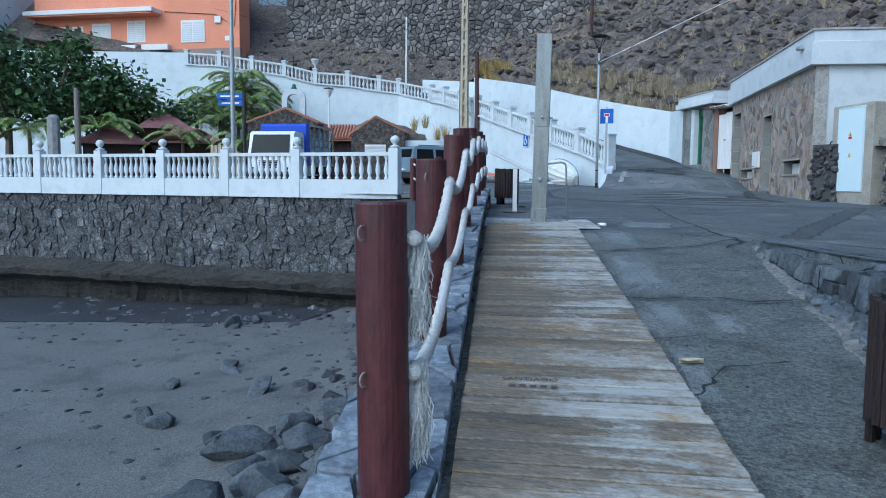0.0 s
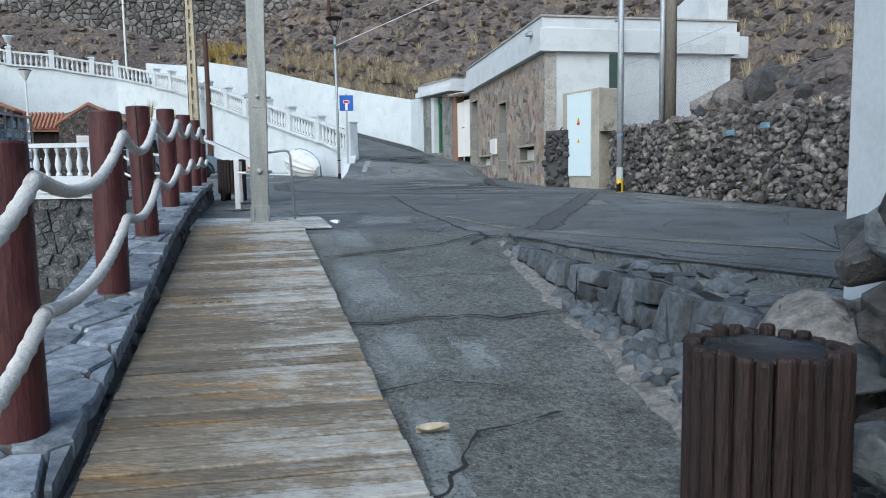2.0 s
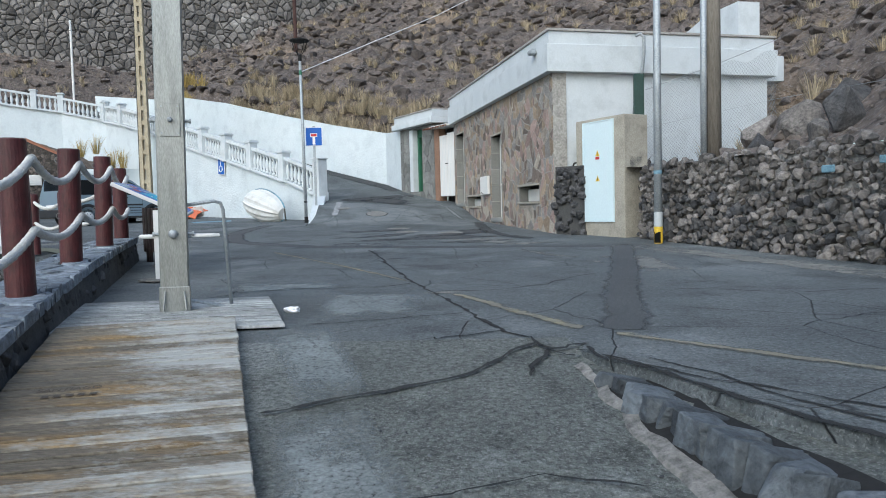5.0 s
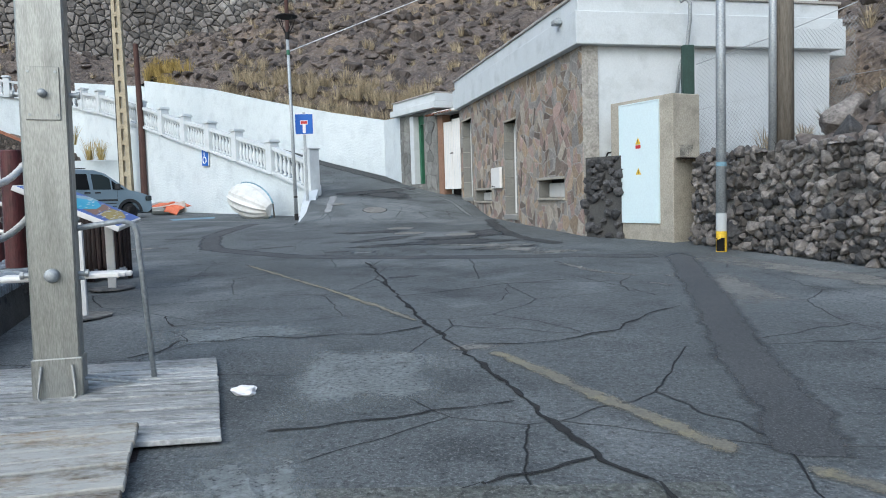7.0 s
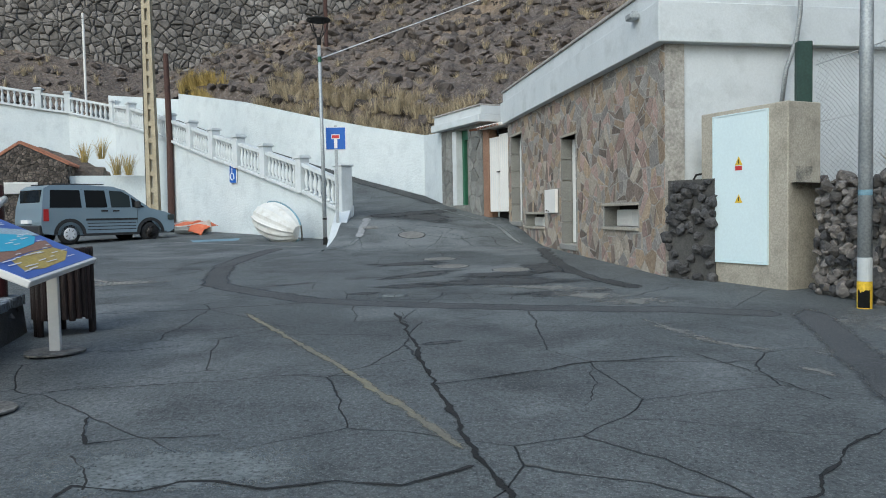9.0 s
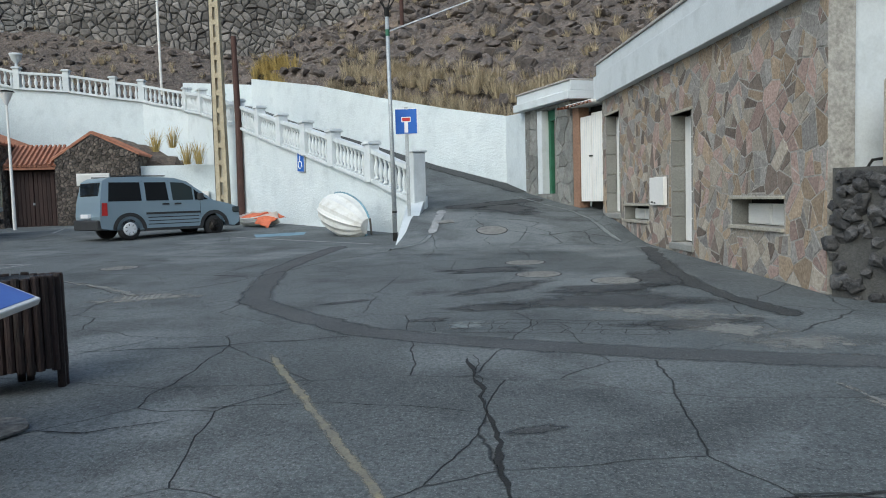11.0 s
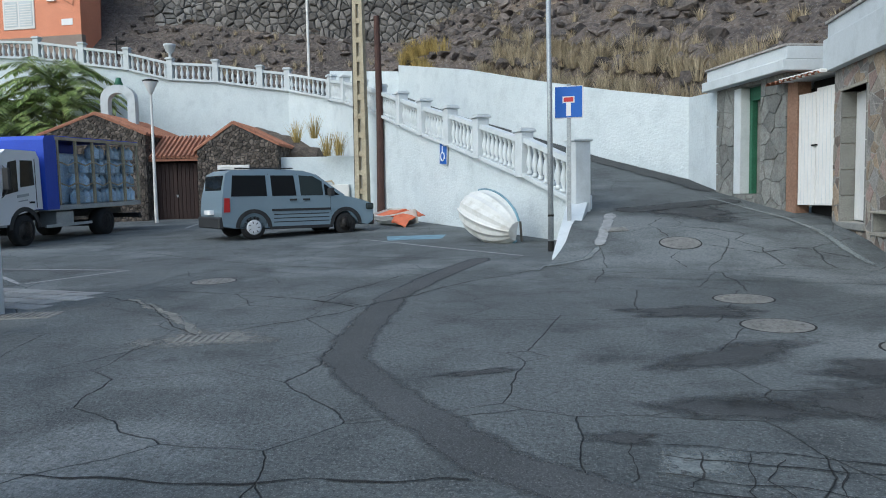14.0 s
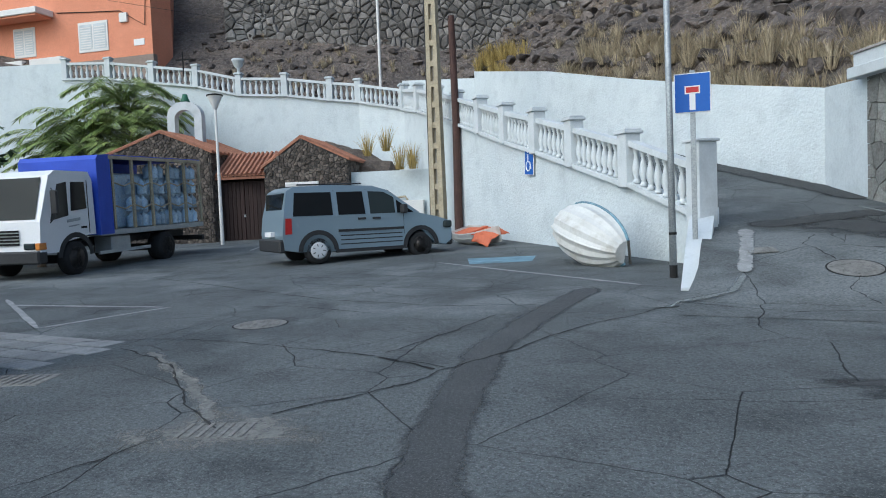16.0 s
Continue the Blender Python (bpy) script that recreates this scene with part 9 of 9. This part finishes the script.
strip("line", [(1.26, 4.1), (2.0, 3.3), (2.72, 2.55), (3.4, 1.9), (4.5, 0.85), (6.2, -0.7)], 0.13, M_YELLOW, 0.009, "worn yellow line", 0.015, 6, 14, 0.4)
for i, pts in enumerate([[(-10.62, 25.31), (-7.03, 23.24), (-5.5, 22.38)], [(-16.3, 19.3), (-12.45, 17.41)], [(-12.43, 17.4), (-11.95, 19.25)], [(-15.5, 18.78), (-12.0, 19.2)], [(-15.5, 27.0), (-17.5, 30.4)], [(-19.0, 28.5), (-20.5, 31.0)]]):
    strip("line", pts, 0.1, M_WHITELINE, 0.008, "worn white line", 0.01, 20 + i, 10, 0.5)
strip("line", [(-5.05, 20.4), (-4.52, 20.65), (-4.1, 21.1), (-4.03, 21.8)], 0.14, M_CEMENT, 0.012, "pale cement strip", 0.03, 30, 8, 0.5)
strip("line", [(-4.05, 21.9), (-4.1, 22.6), (-4.2, 23.6), (-4.35, 24.65)], 0.2, M_WHITELINE, 0.014, "worn cream painted edge", 0.02, 35, 8, 0.4)
strip("line", [(0.07, 21.4), (-0.5, 23.4), (-1.04, 25.0), (-1.9, 26.4), (-2.73, 27.5)], 0.17, M_CEMENT, 0.014, "pale cement kerb strip", 0.02, 31, 8, 0.3)
strip("patch", [(1.5, 13.7), (1.1, 14.6), (0.78, 15.8), (0.6, 17.4), (0.52, 18.9), (0.5, 20.8)], 0.36, M_TAR, 0.008, "dark strip along the house", 0.07, 32, 8, 0.5)
strip("patch", [(-4.3, 24.9), (-2.9, 26.3), (-1.9, 27.2)], 0.75, M_TAR, 0.012, "dark asphalt patch across the lane", 0.06, 33, 8, 0.2)
strip("patch", [(-2.5, 28.3), (-3.5, 30.1), (-6.3, 32.6), (-10.3, 36.2), (-14.3, 39.6)], 1.0, M_TAR, 0.014, "dark asphalt strip along the foot of the lane wall", 0.1, 34, 8, 0.2)
CRACKS_SLIP = [
    ([(-0.35, 0.12), (-0.01, 0.16), (0.17, 0.21), (0.35, 0.32), (0.64, 0.37), (0.86, 0.25), (1.0, 0.36), (1.28, 0.49), (1.41, 0.58)], 0.045),
    ([(-0.95, 2.5), (-0.49, 2.78), (-0.14, 2.93), (0.21, 3.2), (0.42, 3.52), (0.65, 3.79), (0.81, 3.5), (0.98, 3.45)], 0.05),
    ([(-0.5, 1.5), (0.1, 1.55), (0.5, 1.75), (0.9, 1.6)], 0.02), ([(0.2, -2.6), (0.65, -2.2), (0.75, -1.6), (1.2, -1.4)], 0.03), ([(0.1, -1.2), (0.5, -0.95), (0.9, -1.05)], 0.018)]
CRACKS_MAIN = [
    ([(-1.62, 11.9), (-1.2, 10.2), (-0.92, 8.97), (-0.72, 8.12), (-0.53, 7.4), (-0.25, 6.56), (-0.08, 6.0), (0.1, 5.35), (0.26, 4.8), (0.4, 4.35), (0.6, 3.95), (0.74, 3.66), (1.02, 3.73)], 0.05),
    ([(0.72, 3.64), (0.6, 3.35), (0.51, 3.04)], 0.05), ([(0.98, 3.62), (0.99, 3.3), (1.04, 3.07)], 0.05),
    ([(-1.16, 4.66), (-0.84, 4.76), (-0.52, 4.88), (-0.07, 5.02), (0.14, 5.1)], 0.03), ([(-0.11, 6.5), (0.26, 6.45), (0.74, 6.63), (1.0, 6.85), (1.4, 7.4), (1.8, 7.82)], 0.03),
    ([(-0.2, 3.93), (-0.02, 4.06), (0.22, 4.17), (0.4, 4.26)], 0.028), ([(-2.64, 6.32), (-2.42, 6.45), (-2.44, 6.84), (-2.12, 6.8), (-1.93, 6.9), (-1.46, 6.83), (-1.16, 6.91), (-0.84, 6.9), (-0.5, 7.15)], 0.034)]
CRACKS_SIDE = [
    ([(-0.85, 8.7), (-0.42, 8.95), (-0.03, 9.18), (0.32, 9.4), (0.83, 9.52), (1.1, 9.64)], 0.026), ([(0.31, 9.29), (0.26, 8.59), (0.16, 8.18)], 0.014),
    ([(-2.69, 7.23), (-2.45, 6.98), (-2.35, 6.8)], 0.02), ([(-3.02, 7.93), (-2.72, 7.42), (-2.41, 7.53), (-2.02, 7.58)], 0.024), ([(-4.35, 9.82), (-3.74, 9.87), (-3.29, 10.15)], 0.022),
    ([(-3.7, 8.5), (-2.9, 8.7), (-2.0, 9.0), (-1.3, 8.95)], 0.016), ([(-3.3, 10.4), (-2.4, 10.6), (-1.3, 10.5)], 0.014),
    ([(1.2, 9.7), (1.5, 9.0), (1.75, 8.3)], 0.014), ([(2.5, 9.6), (3.4, 8.6), (3.9, 7.2)], 0.016), ([(2.2, 6.4), (3.4, 5.9), (5.0, 6.1)], 0.024), ([(2.0, 5.2), (3.0, 4.7), (4.4, 4.4)], 0.02),
    ([(1.0, 3.35), (1.5, 2.62), (2.1, 1.95), (3.0, 1.15), (4.6, -0.1)], 0.04)]
CRACKS_SQUARE = [
    ([(-5.6, 11.8), (-4.92, 12.02), (-4.3, 12.13), (-3.76, 12.36), (-3.29, 12.51), (-2.9, 12.65)], 0.028), ([(-9.99, 16.81), (-8.72, 16.39), (-7.49, 15.44), (-6.67, 14.98)], 0.03),
    ([(-10.92, 16.93), (-9.8, 17.36), (-8.73, 17.42), (-7.17, 17.29), (-5.93, 17.05)], 0.026), ([(-6.59, 15.39), (-6.37, 15.82), (-6.1, 16.3), (-5.93, 17.05), (-5.72, 17.78), (-5.4, 19.21), (-5.03, 19.89), (-4.78, 20.63)], 0.03),
    ([(-6.83, 17.23), (-6.33, 17.07), (-6.07, 16.96)], 0.05), ([(-6.86, 17.37), (-6.72, 18.38), (-6.63, 19.62), (-5.52, 20.04)], 0.024), ([(-7.18, 13.58), (-7.06, 13.89), (-7.0, 14.28), (-6.98, 14.78)], 0.022),
    ([(-10.64, 19.49), (-9.66, 19.64), (-8.24, 19.35)], 0.024), ([(-16.4, 22.5), (-9.83, 20.3), (-7.65, 20.1), (-6.4, 20.4)], 0.03)]
CRACKS_LANE = [
    ([(-1.59, 12.01), (-1.48, 11.57), (-1.41, 11.2), (-1.3, 10.6)], 0.01), ([(-12.0, 22.0), (-9.0, 21.6), (-6.8, 21.9)], 0.024), ([(-4.8, 20.6), (-3.4, 20.3), (-1.9, 20.6), (0.2, 20.1)], 0.022),
    ([(-2.7, 22.0), (-2.8, 21.4), (-2.5, 20.8)], 0.02), ([(-2.4, 22.3), (-1.5, 22.0), (-0.9, 22.4), (-0.1, 22.0)], 0.03), ([(-3.0, 22.6), (-3.4, 23.4), (-3.3, 24.4)], 0.024),
    ([(-13.5, 24.0), (-11.0, 23.2), (-8.0, 22.7)], 0.022), ([(-4.3, 16.6), (-3.0, 16.9), (-1.9, 17.6)], 0.012), ([(1.4, 13.9), (1.0, 14.9), (0.75, 16.2), (0.6, 18.2)], 0.05)]
for i, (pts, w) in enumerate(CRACKS_SLIP + CRACKS_MAIN + CRACKS_SIDE + CRACKS_SQUARE + CRACKS_LANE):
    strip("crack", pts, w * 0.8, M_CRACK_SHADE, 0.007, "", 0.05, 40 + i, 14, 1.2)
# Dark strips on the lip paint the shade that its sunlit face lacks.
for i, (off, w) in enumerate(((0.0, 0.07), (0.24, 0.03))):
    strip("crack", [(road_edge_x(y) + off, y) for y in (3.25, 2.8, 2.3, 1.8, 1.4, 1.0, 0.6, 0.2, -0.3, -0.9)], w, M_CRACK_SHADE, 0.006, "dark strip painting shade along the road's broken edge", 0.03, 160 + i, 8, 0.9)
# crazed rectangles beside the trench and below it
rnd = random.Random(66)
for (x0, y0, x1, y1, nx, ny) in ((-2.1, 12.86, 0.2, 13.45, 10, 3),):
    for i in range(nx + 1):
        x = x0 + (x1 - x0) * (i + rnd.uniform(-0.25, 0.25)) / nx
        strip("crack", [(x, y0), (x + rnd.uniform(-0.12, 0.12), (y0 + y1) / 2), (x + rnd.uniform(-0.15, 0.15), y1)], rnd.uniform(0.007, 0.013), M_CRACK_SHADE, 0.0075, "", 0.06, 170 + i, 8, 1.0)
    for j in range(ny + 1):
        y = y0 + (y1 - y0) * (j + rnd.uniform(-0.2, 0.2)) / ny
        strip("crack", [(x0, y), ((x0 + x1) / 2, y + rnd.uniform(-0.08, 0.08)), (x1, y + rnd.uniform(-0.1, 0.1))], rnd.uniform(0.009, 0.018), M_CRACK_SHADE, 0.0078, "", 0.06, 190 + j, 12, 1.0)


def blot(name, cx, cy, rx, ry, mat, lift, label, seed, turn=0.0, rough=0.35):
    bm = B()
    pts = []
    for k in range(26):
        a = 2 * math.pi * k / 26
        k_ = 1 + rough * noise.noise(Vector((math.cos(a) * 1.5, math.sin(a) * 1.5, seed)))
        dx, dy = rx * k_ * math.cos(a), ry * k_ * math.sin(a)
        x, y = cx + dx * math.cos(turn) - dy * math.sin(turn), cy + dx * math.sin(turn) + dy * math.cos(turn)
        pts.append(bm.verts.new((x, y, floor_z(x, y) + lift)))
    c = bm.verts.new((cx, cy, floor_z(cx, cy) + lift))
    for k in range(26):
        bm.faces.new((c, pts[k], pts[(k + 1) % 26]))
    depth = {v: 0 for v in pts}
    depth[c] = 1
    return part(name, edge_uv(bm, depth), mat, ground, label)


def slab_patch(poly, mat, lift, label, grid=10):
    """A four-cornered patch with worn edges that follows the slope."""
    bm = B()
    depth, rows_ = {}, []
    a, b, c, d = [Vector((*p, 0)) for p in poly]
    for i in range(grid + 1):
        row = []
        for j in range(grid + 1):
            f, g = i / grid, j / grid
            p = (a * (1 - f) + b * f) * (1 - g) + (d * (1 - f) + c * f) * g
            v = bm.verts.new((p.x, p.y, floor_z(p.x, p.y) + lift))
            depth[v] = min(1, 2.4 * min(f, 1 - f, g, 1 - g))
            row.append(v)
        rows_.append(row)
    for p, q in zip(rows_, rows_[1:]):
        for j in range(grid):
            bm.faces.new((p[j], q[j], q[j + 1], p[j + 1]))
    bmesh.ops.recalc_face_normals(bm, faces=bm.faces)
    if sum(f.normal.z for f in bm.faces) < 0:
        bmesh.ops.reverse_faces(bm, faces=bm.faces)
    return part("patch", edge_uv(bm, depth), mat, ground, label)


for poly in ([(-1.46, 4.38), (-0.99, 4.7), (-0.42, 2.85), (-0.78, 2.52)], [(-0.9, 2.4), (-0.38, 2.55), (0.34, 0.38), (-0.24, 0.16)], [(-0.02, 0.02), (0.28, 0.05), (0.56, -0.85), (0.2, -0.85)], [(0.49, -0.15), (0.72, -0.2), (0.98, -0.9), (0.65, -0.9)], [(0.35, -1.3), (0.55, -1.2), (0.85, -2.4), (0.6, -2.5)], [(-1.25, 4.75), (-0.15, 5.15), (-0.35, 6.3), (-1.5, 6.7)], [(-2.7, 6.55), (-1.2, 6.97), (-1.5, 7.5), (-2.9, 7.3)], [(-2.08, 13.4), (-1.62, 13.5), (-1.61, 13.11), (-2.03, 12.97)]):
    slab_patch(poly, M_CEMENT, 0.006, "pale worn cement patch")
slab_patch([(2.15, 9.9), (3.0, 10.0), (3.0, 7.6), (2.35, 7.6)], M_MORTARPATCH, 0.005, "dusty pale verge beside the newer asphalt")
slab_patch([(2.6, 11.9), (3.3, 12.0), (5.6, 6.2), (4.9, 6.0)], M_MORTARPATCH, 0.004, "dusty strip along the terrace wall", 16)
M_STAIN_SHADE = material("stained_and_shaded_asphalt", [(0.045, 0.048, 0.05), (0.07, 0.074, 0.075), (0.035, 0.037, 0.039)], 1.2, 0.7, 0.4, 30, grit=95, feather=(1.8, 1.5, 0.1, 0.45, 0.9))
# Oily stains; the large ones also paint the shade near the house.
for i, (x, y, rx, ry, t) in enumerate([(-0.3, 14.7, 1.3, 0.7, 0.2), (-1.75, 15.7, 1.2, 0.3, 0.85), (-1.7, 14.25, 0.75, 0.28, 0.1), (-0.4, 15.6, 0.9, 0.4, 0.3), (-0.9, 10.2, 0.22, 0.1, 0.4), (-2.2, 17.6, 1.0, 0.35, 0.3), (0.4, 13.4, 0.8, 0.3, 0.2), (0.3, 16.6, 0.5, 0.9, 0.1), (-2.8, 25.4, 1.2, 1.2, 0.3), (-3.6, 14.6, 0.5, 0.12, 0.6), (-2.3, 13.5, 0.3, 0.14, 0.3)]):
    blot("stain", x, y, rx, ry, M_STAIN_SHADE, 0.005, "dark oily blot with painted-in shade", 90 + i, t, 0.6)
for i, (x, y, rx, ry, t) in enumerate([(1.29, 10.7, 0.5, 0.06, -1.2), (1.63, 10.05, 0.4, 0.07, -0.8), (1.97, 9.1, 0.2, 0.05, -1.3), (0.74, 13.15, 0.5, 0.28, -0.3), (1.2, 12.6, 0.5, 0.2, 0.1), (0.3, 13.9, 0.9, 0.2, -0.3), (-6.68, 15.0, 0.62, 0.36, 0.4), (-0.08, 6.38, 0.2, 0.09, 0.2)]):
    blot("patch", x, y, rx * 1.3, ry * 1.5, M_MORTARPATCH, 0.006, "pale worn mortar patch", 95 + i, t, 0.7)
strip("patch", [(-9.48, 16.74), (-8.6, 16.3), (-7.82, 15.83), (-7.2, 15.4), (-6.91, 15.12)], 0.2, M_MORTARPATCH, 0.0062, "pale mortar strip to the drain", 0.04, 36, 8, 0.4)
bm = B()
rows2 = [(-10.3, 26.1), (-8.9, 26.7), (-8.55, 25.6), (-9.7, 25.0)]
v = [bm.verts.new((x, y, plaza_z(y) + 0.006)) for x, y in rows2]
bm.faces.new(v)
part("line", bm, M_BLUELINE, ground, "worn pale blue parking mark")


def cover(x, y, r, label, square=False):
    e = 0.3
    tilt = Vector((floor_z(x - e, y) - floor_z(x + e, y), floor_z(x, y - e) - floor_z(x, y + e), 2 * e)).normalized()
    ob = thing("manhole_cover", Matrix.Translation((x, y, floor_z(x, y) - 0.009)) @ Vector((0, 0, 1)).rotation_difference(tilt).to_matrix().to_4x4(), label, "manhole cover", "covers in the asphalt")
    if square:
        part("frame", one_box(-r, -r * 0.6, 0, r, r * 0.6, 0.014, Matrix.Rotation(0.4, 4, "Z"), 0.004), M_IRON, ob, at=False)
        for k in range(7):
            part("bar", one_box(-r * 0.85 + k * r * 0.25, -r * 0.5, 0.014, -r * 0.75 + k * r * 0.25, r * 0.5, 0.02, Matrix.Rotation(0.4, 4, "Z")), M_IRON, ob, at=False)
        return
    part("frame", lathe(B(), [(r * 0.9, 0.0), (r, 0.0), (r, 0.012), (r * 0.92, 0.014)], None, 32), M_IRON, ob, at=False)
    part("gap", lathe(B(), [(r * 1.07, 0.0), (r * 1.07, 0.0105), (0.02, 0.0107)], None, 32), M_DARK, ob, "dark joint round the cover", at=False)
    part("lid", lathe(B(), [(r * 0.86, 0.005), (r * 0.86, 0.0135), (0.02, 0.0145)], None, 32), M_IRON, ob, at=False)
    for ring_ in range(1, 4):
        for k in range(ring_ * 6):
            a = 2 * math.pi * k / (ring_ * 6)
            part("stud", one_box(r * (0.24 * ring_ - 0.05), -0.018, 0.013, r * (0.24 * ring_ + 0.05), 0.018, 0.02, Matrix.Rotation(a, 4, "Z")), M_IRON, ob, at=False)


for x, y in ((-9.39, 18.4), (-1.7, 18.55), (-1.37, 17.06), (-2.75, 22.3), (-0.25, 16.35)):
    cover(x, y, 0.33, "round cast-iron manhole cover set in the asphalt")
cover(-6.68, 15.0, 0.3, "square cast-iron drain cover in a mortar bed", True)
cover(-9.75, 15.45, 0.35, "slatted drain grate beside the paving", True)
cover(-3.95, 22.9, 0.22, "small metal cover in a cement strip", True)
# pale paving at the corner of the balustrade
pav = thing("paving", Matrix.Translation((-11, 16.6, 0.75)), "pale stone paving at the end of the balustrade", "pavement", kind="structure")
rnd = random.Random(97)
for i in range(7):
    for j in range(4):
        x, y = -10.6 - i * 0.55 - (0.2 if j % 2 else 0), 15.75 + j * 0.34
        if x < -10.1 - 0.0 * j:
            place("slab", finish(one_box(0, 0, 0, 0.53, 0.325, 0.03, None, 0.006), "slab", M_PAVE), Matrix.Translation((x, y, plaza_z(y) - 0.018)), pav)
# a dry leaf on the slipway
lf = thing("dry_leaf", Matrix.Translation((0.53, -1.64, slip_z(-1.64) + 0.02)), "curled brown dry leaf on the slipway", "leaf")
bm = B()
for k in range(7):
    a = k / 6
    w = 0.05 * math.sin(math.pi * min(1, a + 0.05)) + 0.003
    for s in (-1, 0, 1):
        bm.verts.new((a * 0.16 - 0.08, s * w, 0.02 * a * a + 0.03 * abs(s)))
bm.verts.ensure_lookup_table()
for k in range(6):
    for j in range(2):
        bm.faces.new((bm.verts[k * 3 + j], bm.verts[k * 3 + j + 1], bm.verts[k * 3 + j + 4], bm.verts[k * 3 + j + 3]))
part("blade", bm, M_CONPOLE, lf, at=False)
scatter("road_grit", 420, lambda r: (lambda y: Vector((kerb_pt(y, 2.1 + r.random() * 2.2).x, y, slip_z(y) + 0.005)))(r.uniform(-5, 3)), (0.006, 0.03), small, M_PEBBLE, "fine grit on the slipway", 79, 0.6)

# ---- slate slabs on the kerb ----
rnd = random.Random(17)
slab_n = 0
KL = 19.75 / KERB_D.y
for poly in shatter(cells(KL, 0.6, 0.42, rnd, 0.025, 0.8, 0.75), rnd, 0.3, 0.025):
    pts = []
    bm = B()
    lift = rnd.uniform(-0.008, 0.012)
    low, mid, top = [], [], []
    cx, cy = sum(p[0] for p in poly) / len(poly), sum(p[1] for p in poly) / len(poly)
    for s, o in poly:
        y = -9 + s * KERB_D.y
        base = kerb_pt(y, -0.37 + o)
        z = kerb_top(y)
        low.append(bm.verts.new((base.x, base.y, z - 0.09)))
        mid.append(bm.verts.new((base.x, base.y, z - 0.018 + lift)))
        s2, o2 = cx + (s - cx) * 0.93, cy + (o - cy) * 0.93
        y2 = -9 + s2 * KERB_D.y
        b2 = kerb_pt(y2, -0.37 + o2)
        top.append(bm.verts.new((b2.x, b2.y, kerb_top(y2) + lift)))
    n = len(poly)
    for a, b in ((low, mid), (mid, top)):
        for k in range(n):
            bm.faces.new((a[k], a[(k + 1) % n], b[(k + 1) % n], b[k]))
    bm.faces.new(top)
    bm.faces.new(low[::-1])
    bmesh.ops.recalc_face_normals(bm, faces=bm.faces)
    part("slab", bm, M_SLATE, kerb)
# rough stones in its road-side face
rnd = random.Random(18)
for k in range(150):
    y = rnd.uniform(-1.5, 10.7)
    hgt = kerb_top(y) - slip_z(y)
    z = slip_z(y) + rnd.uniform(0.05, max(0.08, hgt - 0.12))
    sz = rnd.uniform(0.14, 0.26)
    m = Matrix.Translation(kerb_pt(y, 0.15) + Vector((0, 0, z))) @ Euler((rnd.random() * 6, rnd.random() * 6, rnd.random() * 6)).to_matrix().to_4x4() @ Matrix.Diagonal((sz, sz, sz * 0.7, 1))
    place("stone", rocks_l[k % 12], m, kerb)

# ---- flagstones on the house and the hut ----
def outside(poly, hole):
    """The largest part of a stone that lies beside an opening."""
    x0, x1, y0, y1 = hole
    xs, ys = [p[0] for p in poly], [p[1] for p in poly]
    if max(xs) <= x0 or min(xs) >= x1 or max(ys) <= y0 or min(ys) >= y1:
        return poly
    best, area = [], 0.002
    for px, py, nx, ny in ((x0, 0, 1, 0), (x1, 0, -1, 0), (0, y0, 0, 1), (0, y1, 0, -1)):
        c = clip(poly, px, py, nx, ny)
        if len(c) > 2:
            ar = abs(sum(a[0] * b[1] - a[1] * b[0] for a, b in zip(c, c[1:] + c[:1]))) / 2
            if ar > area:
                best, area = c, ar
    return best


rnd = random.Random(23)
count = 0
for poly in shatter(shatter(cells(H_L, 3.98, 0.27, rnd, 0.022, 1.25, 1.2), rnd, 0.6, 0.022), rnd, 0.4, 0.018):
    poly = [(x, y + 0.3) for x, y in poly]
    for o in OPEN:
        if poly:
            poly = outside(poly, (o[0] - 0.05, o[1] + 0.05, o[2] - 0.06, o[3] + 0.06))
    if poly:
        poly = outside(poly, (5.27, 6.13, 1.71, 2.3))
    if len(poly) > 2 and max(p[1] for p in poly) > 0.7:
        bm = prism(B(), poly, 0.0, 0.003 + 0.007 * rnd.random(), front_m, inset=0.003)
        bmesh.ops.recalc_face_normals(bm, faces=bm.faces)
        part("flagstone", bm, M_FLAG[rnd.choices(range(5), (5, 4, 4, 3, 4))[0]], house)
rnd = random.Random(24)
for poly in cells(2.8, 3.4, 0.34, rnd, 0.02, 1.2, 1.0):
    poly = [(x + 1.45, y + 1.1) for x, y in poly]
    poly = outside(poly, (2.38, 3.5, 2.0, 4.44))
    if len(poly) > 2:
        bm = prism(B(), poly, 0.0, 0.02 + 0.014 * rnd.random(), hut_m, inset=0.006)
        bmesh.ops.recalc_face_normals(bm, faces=bm.faces)
        part("flagstone", bm, M_HUTSTONE, hut)
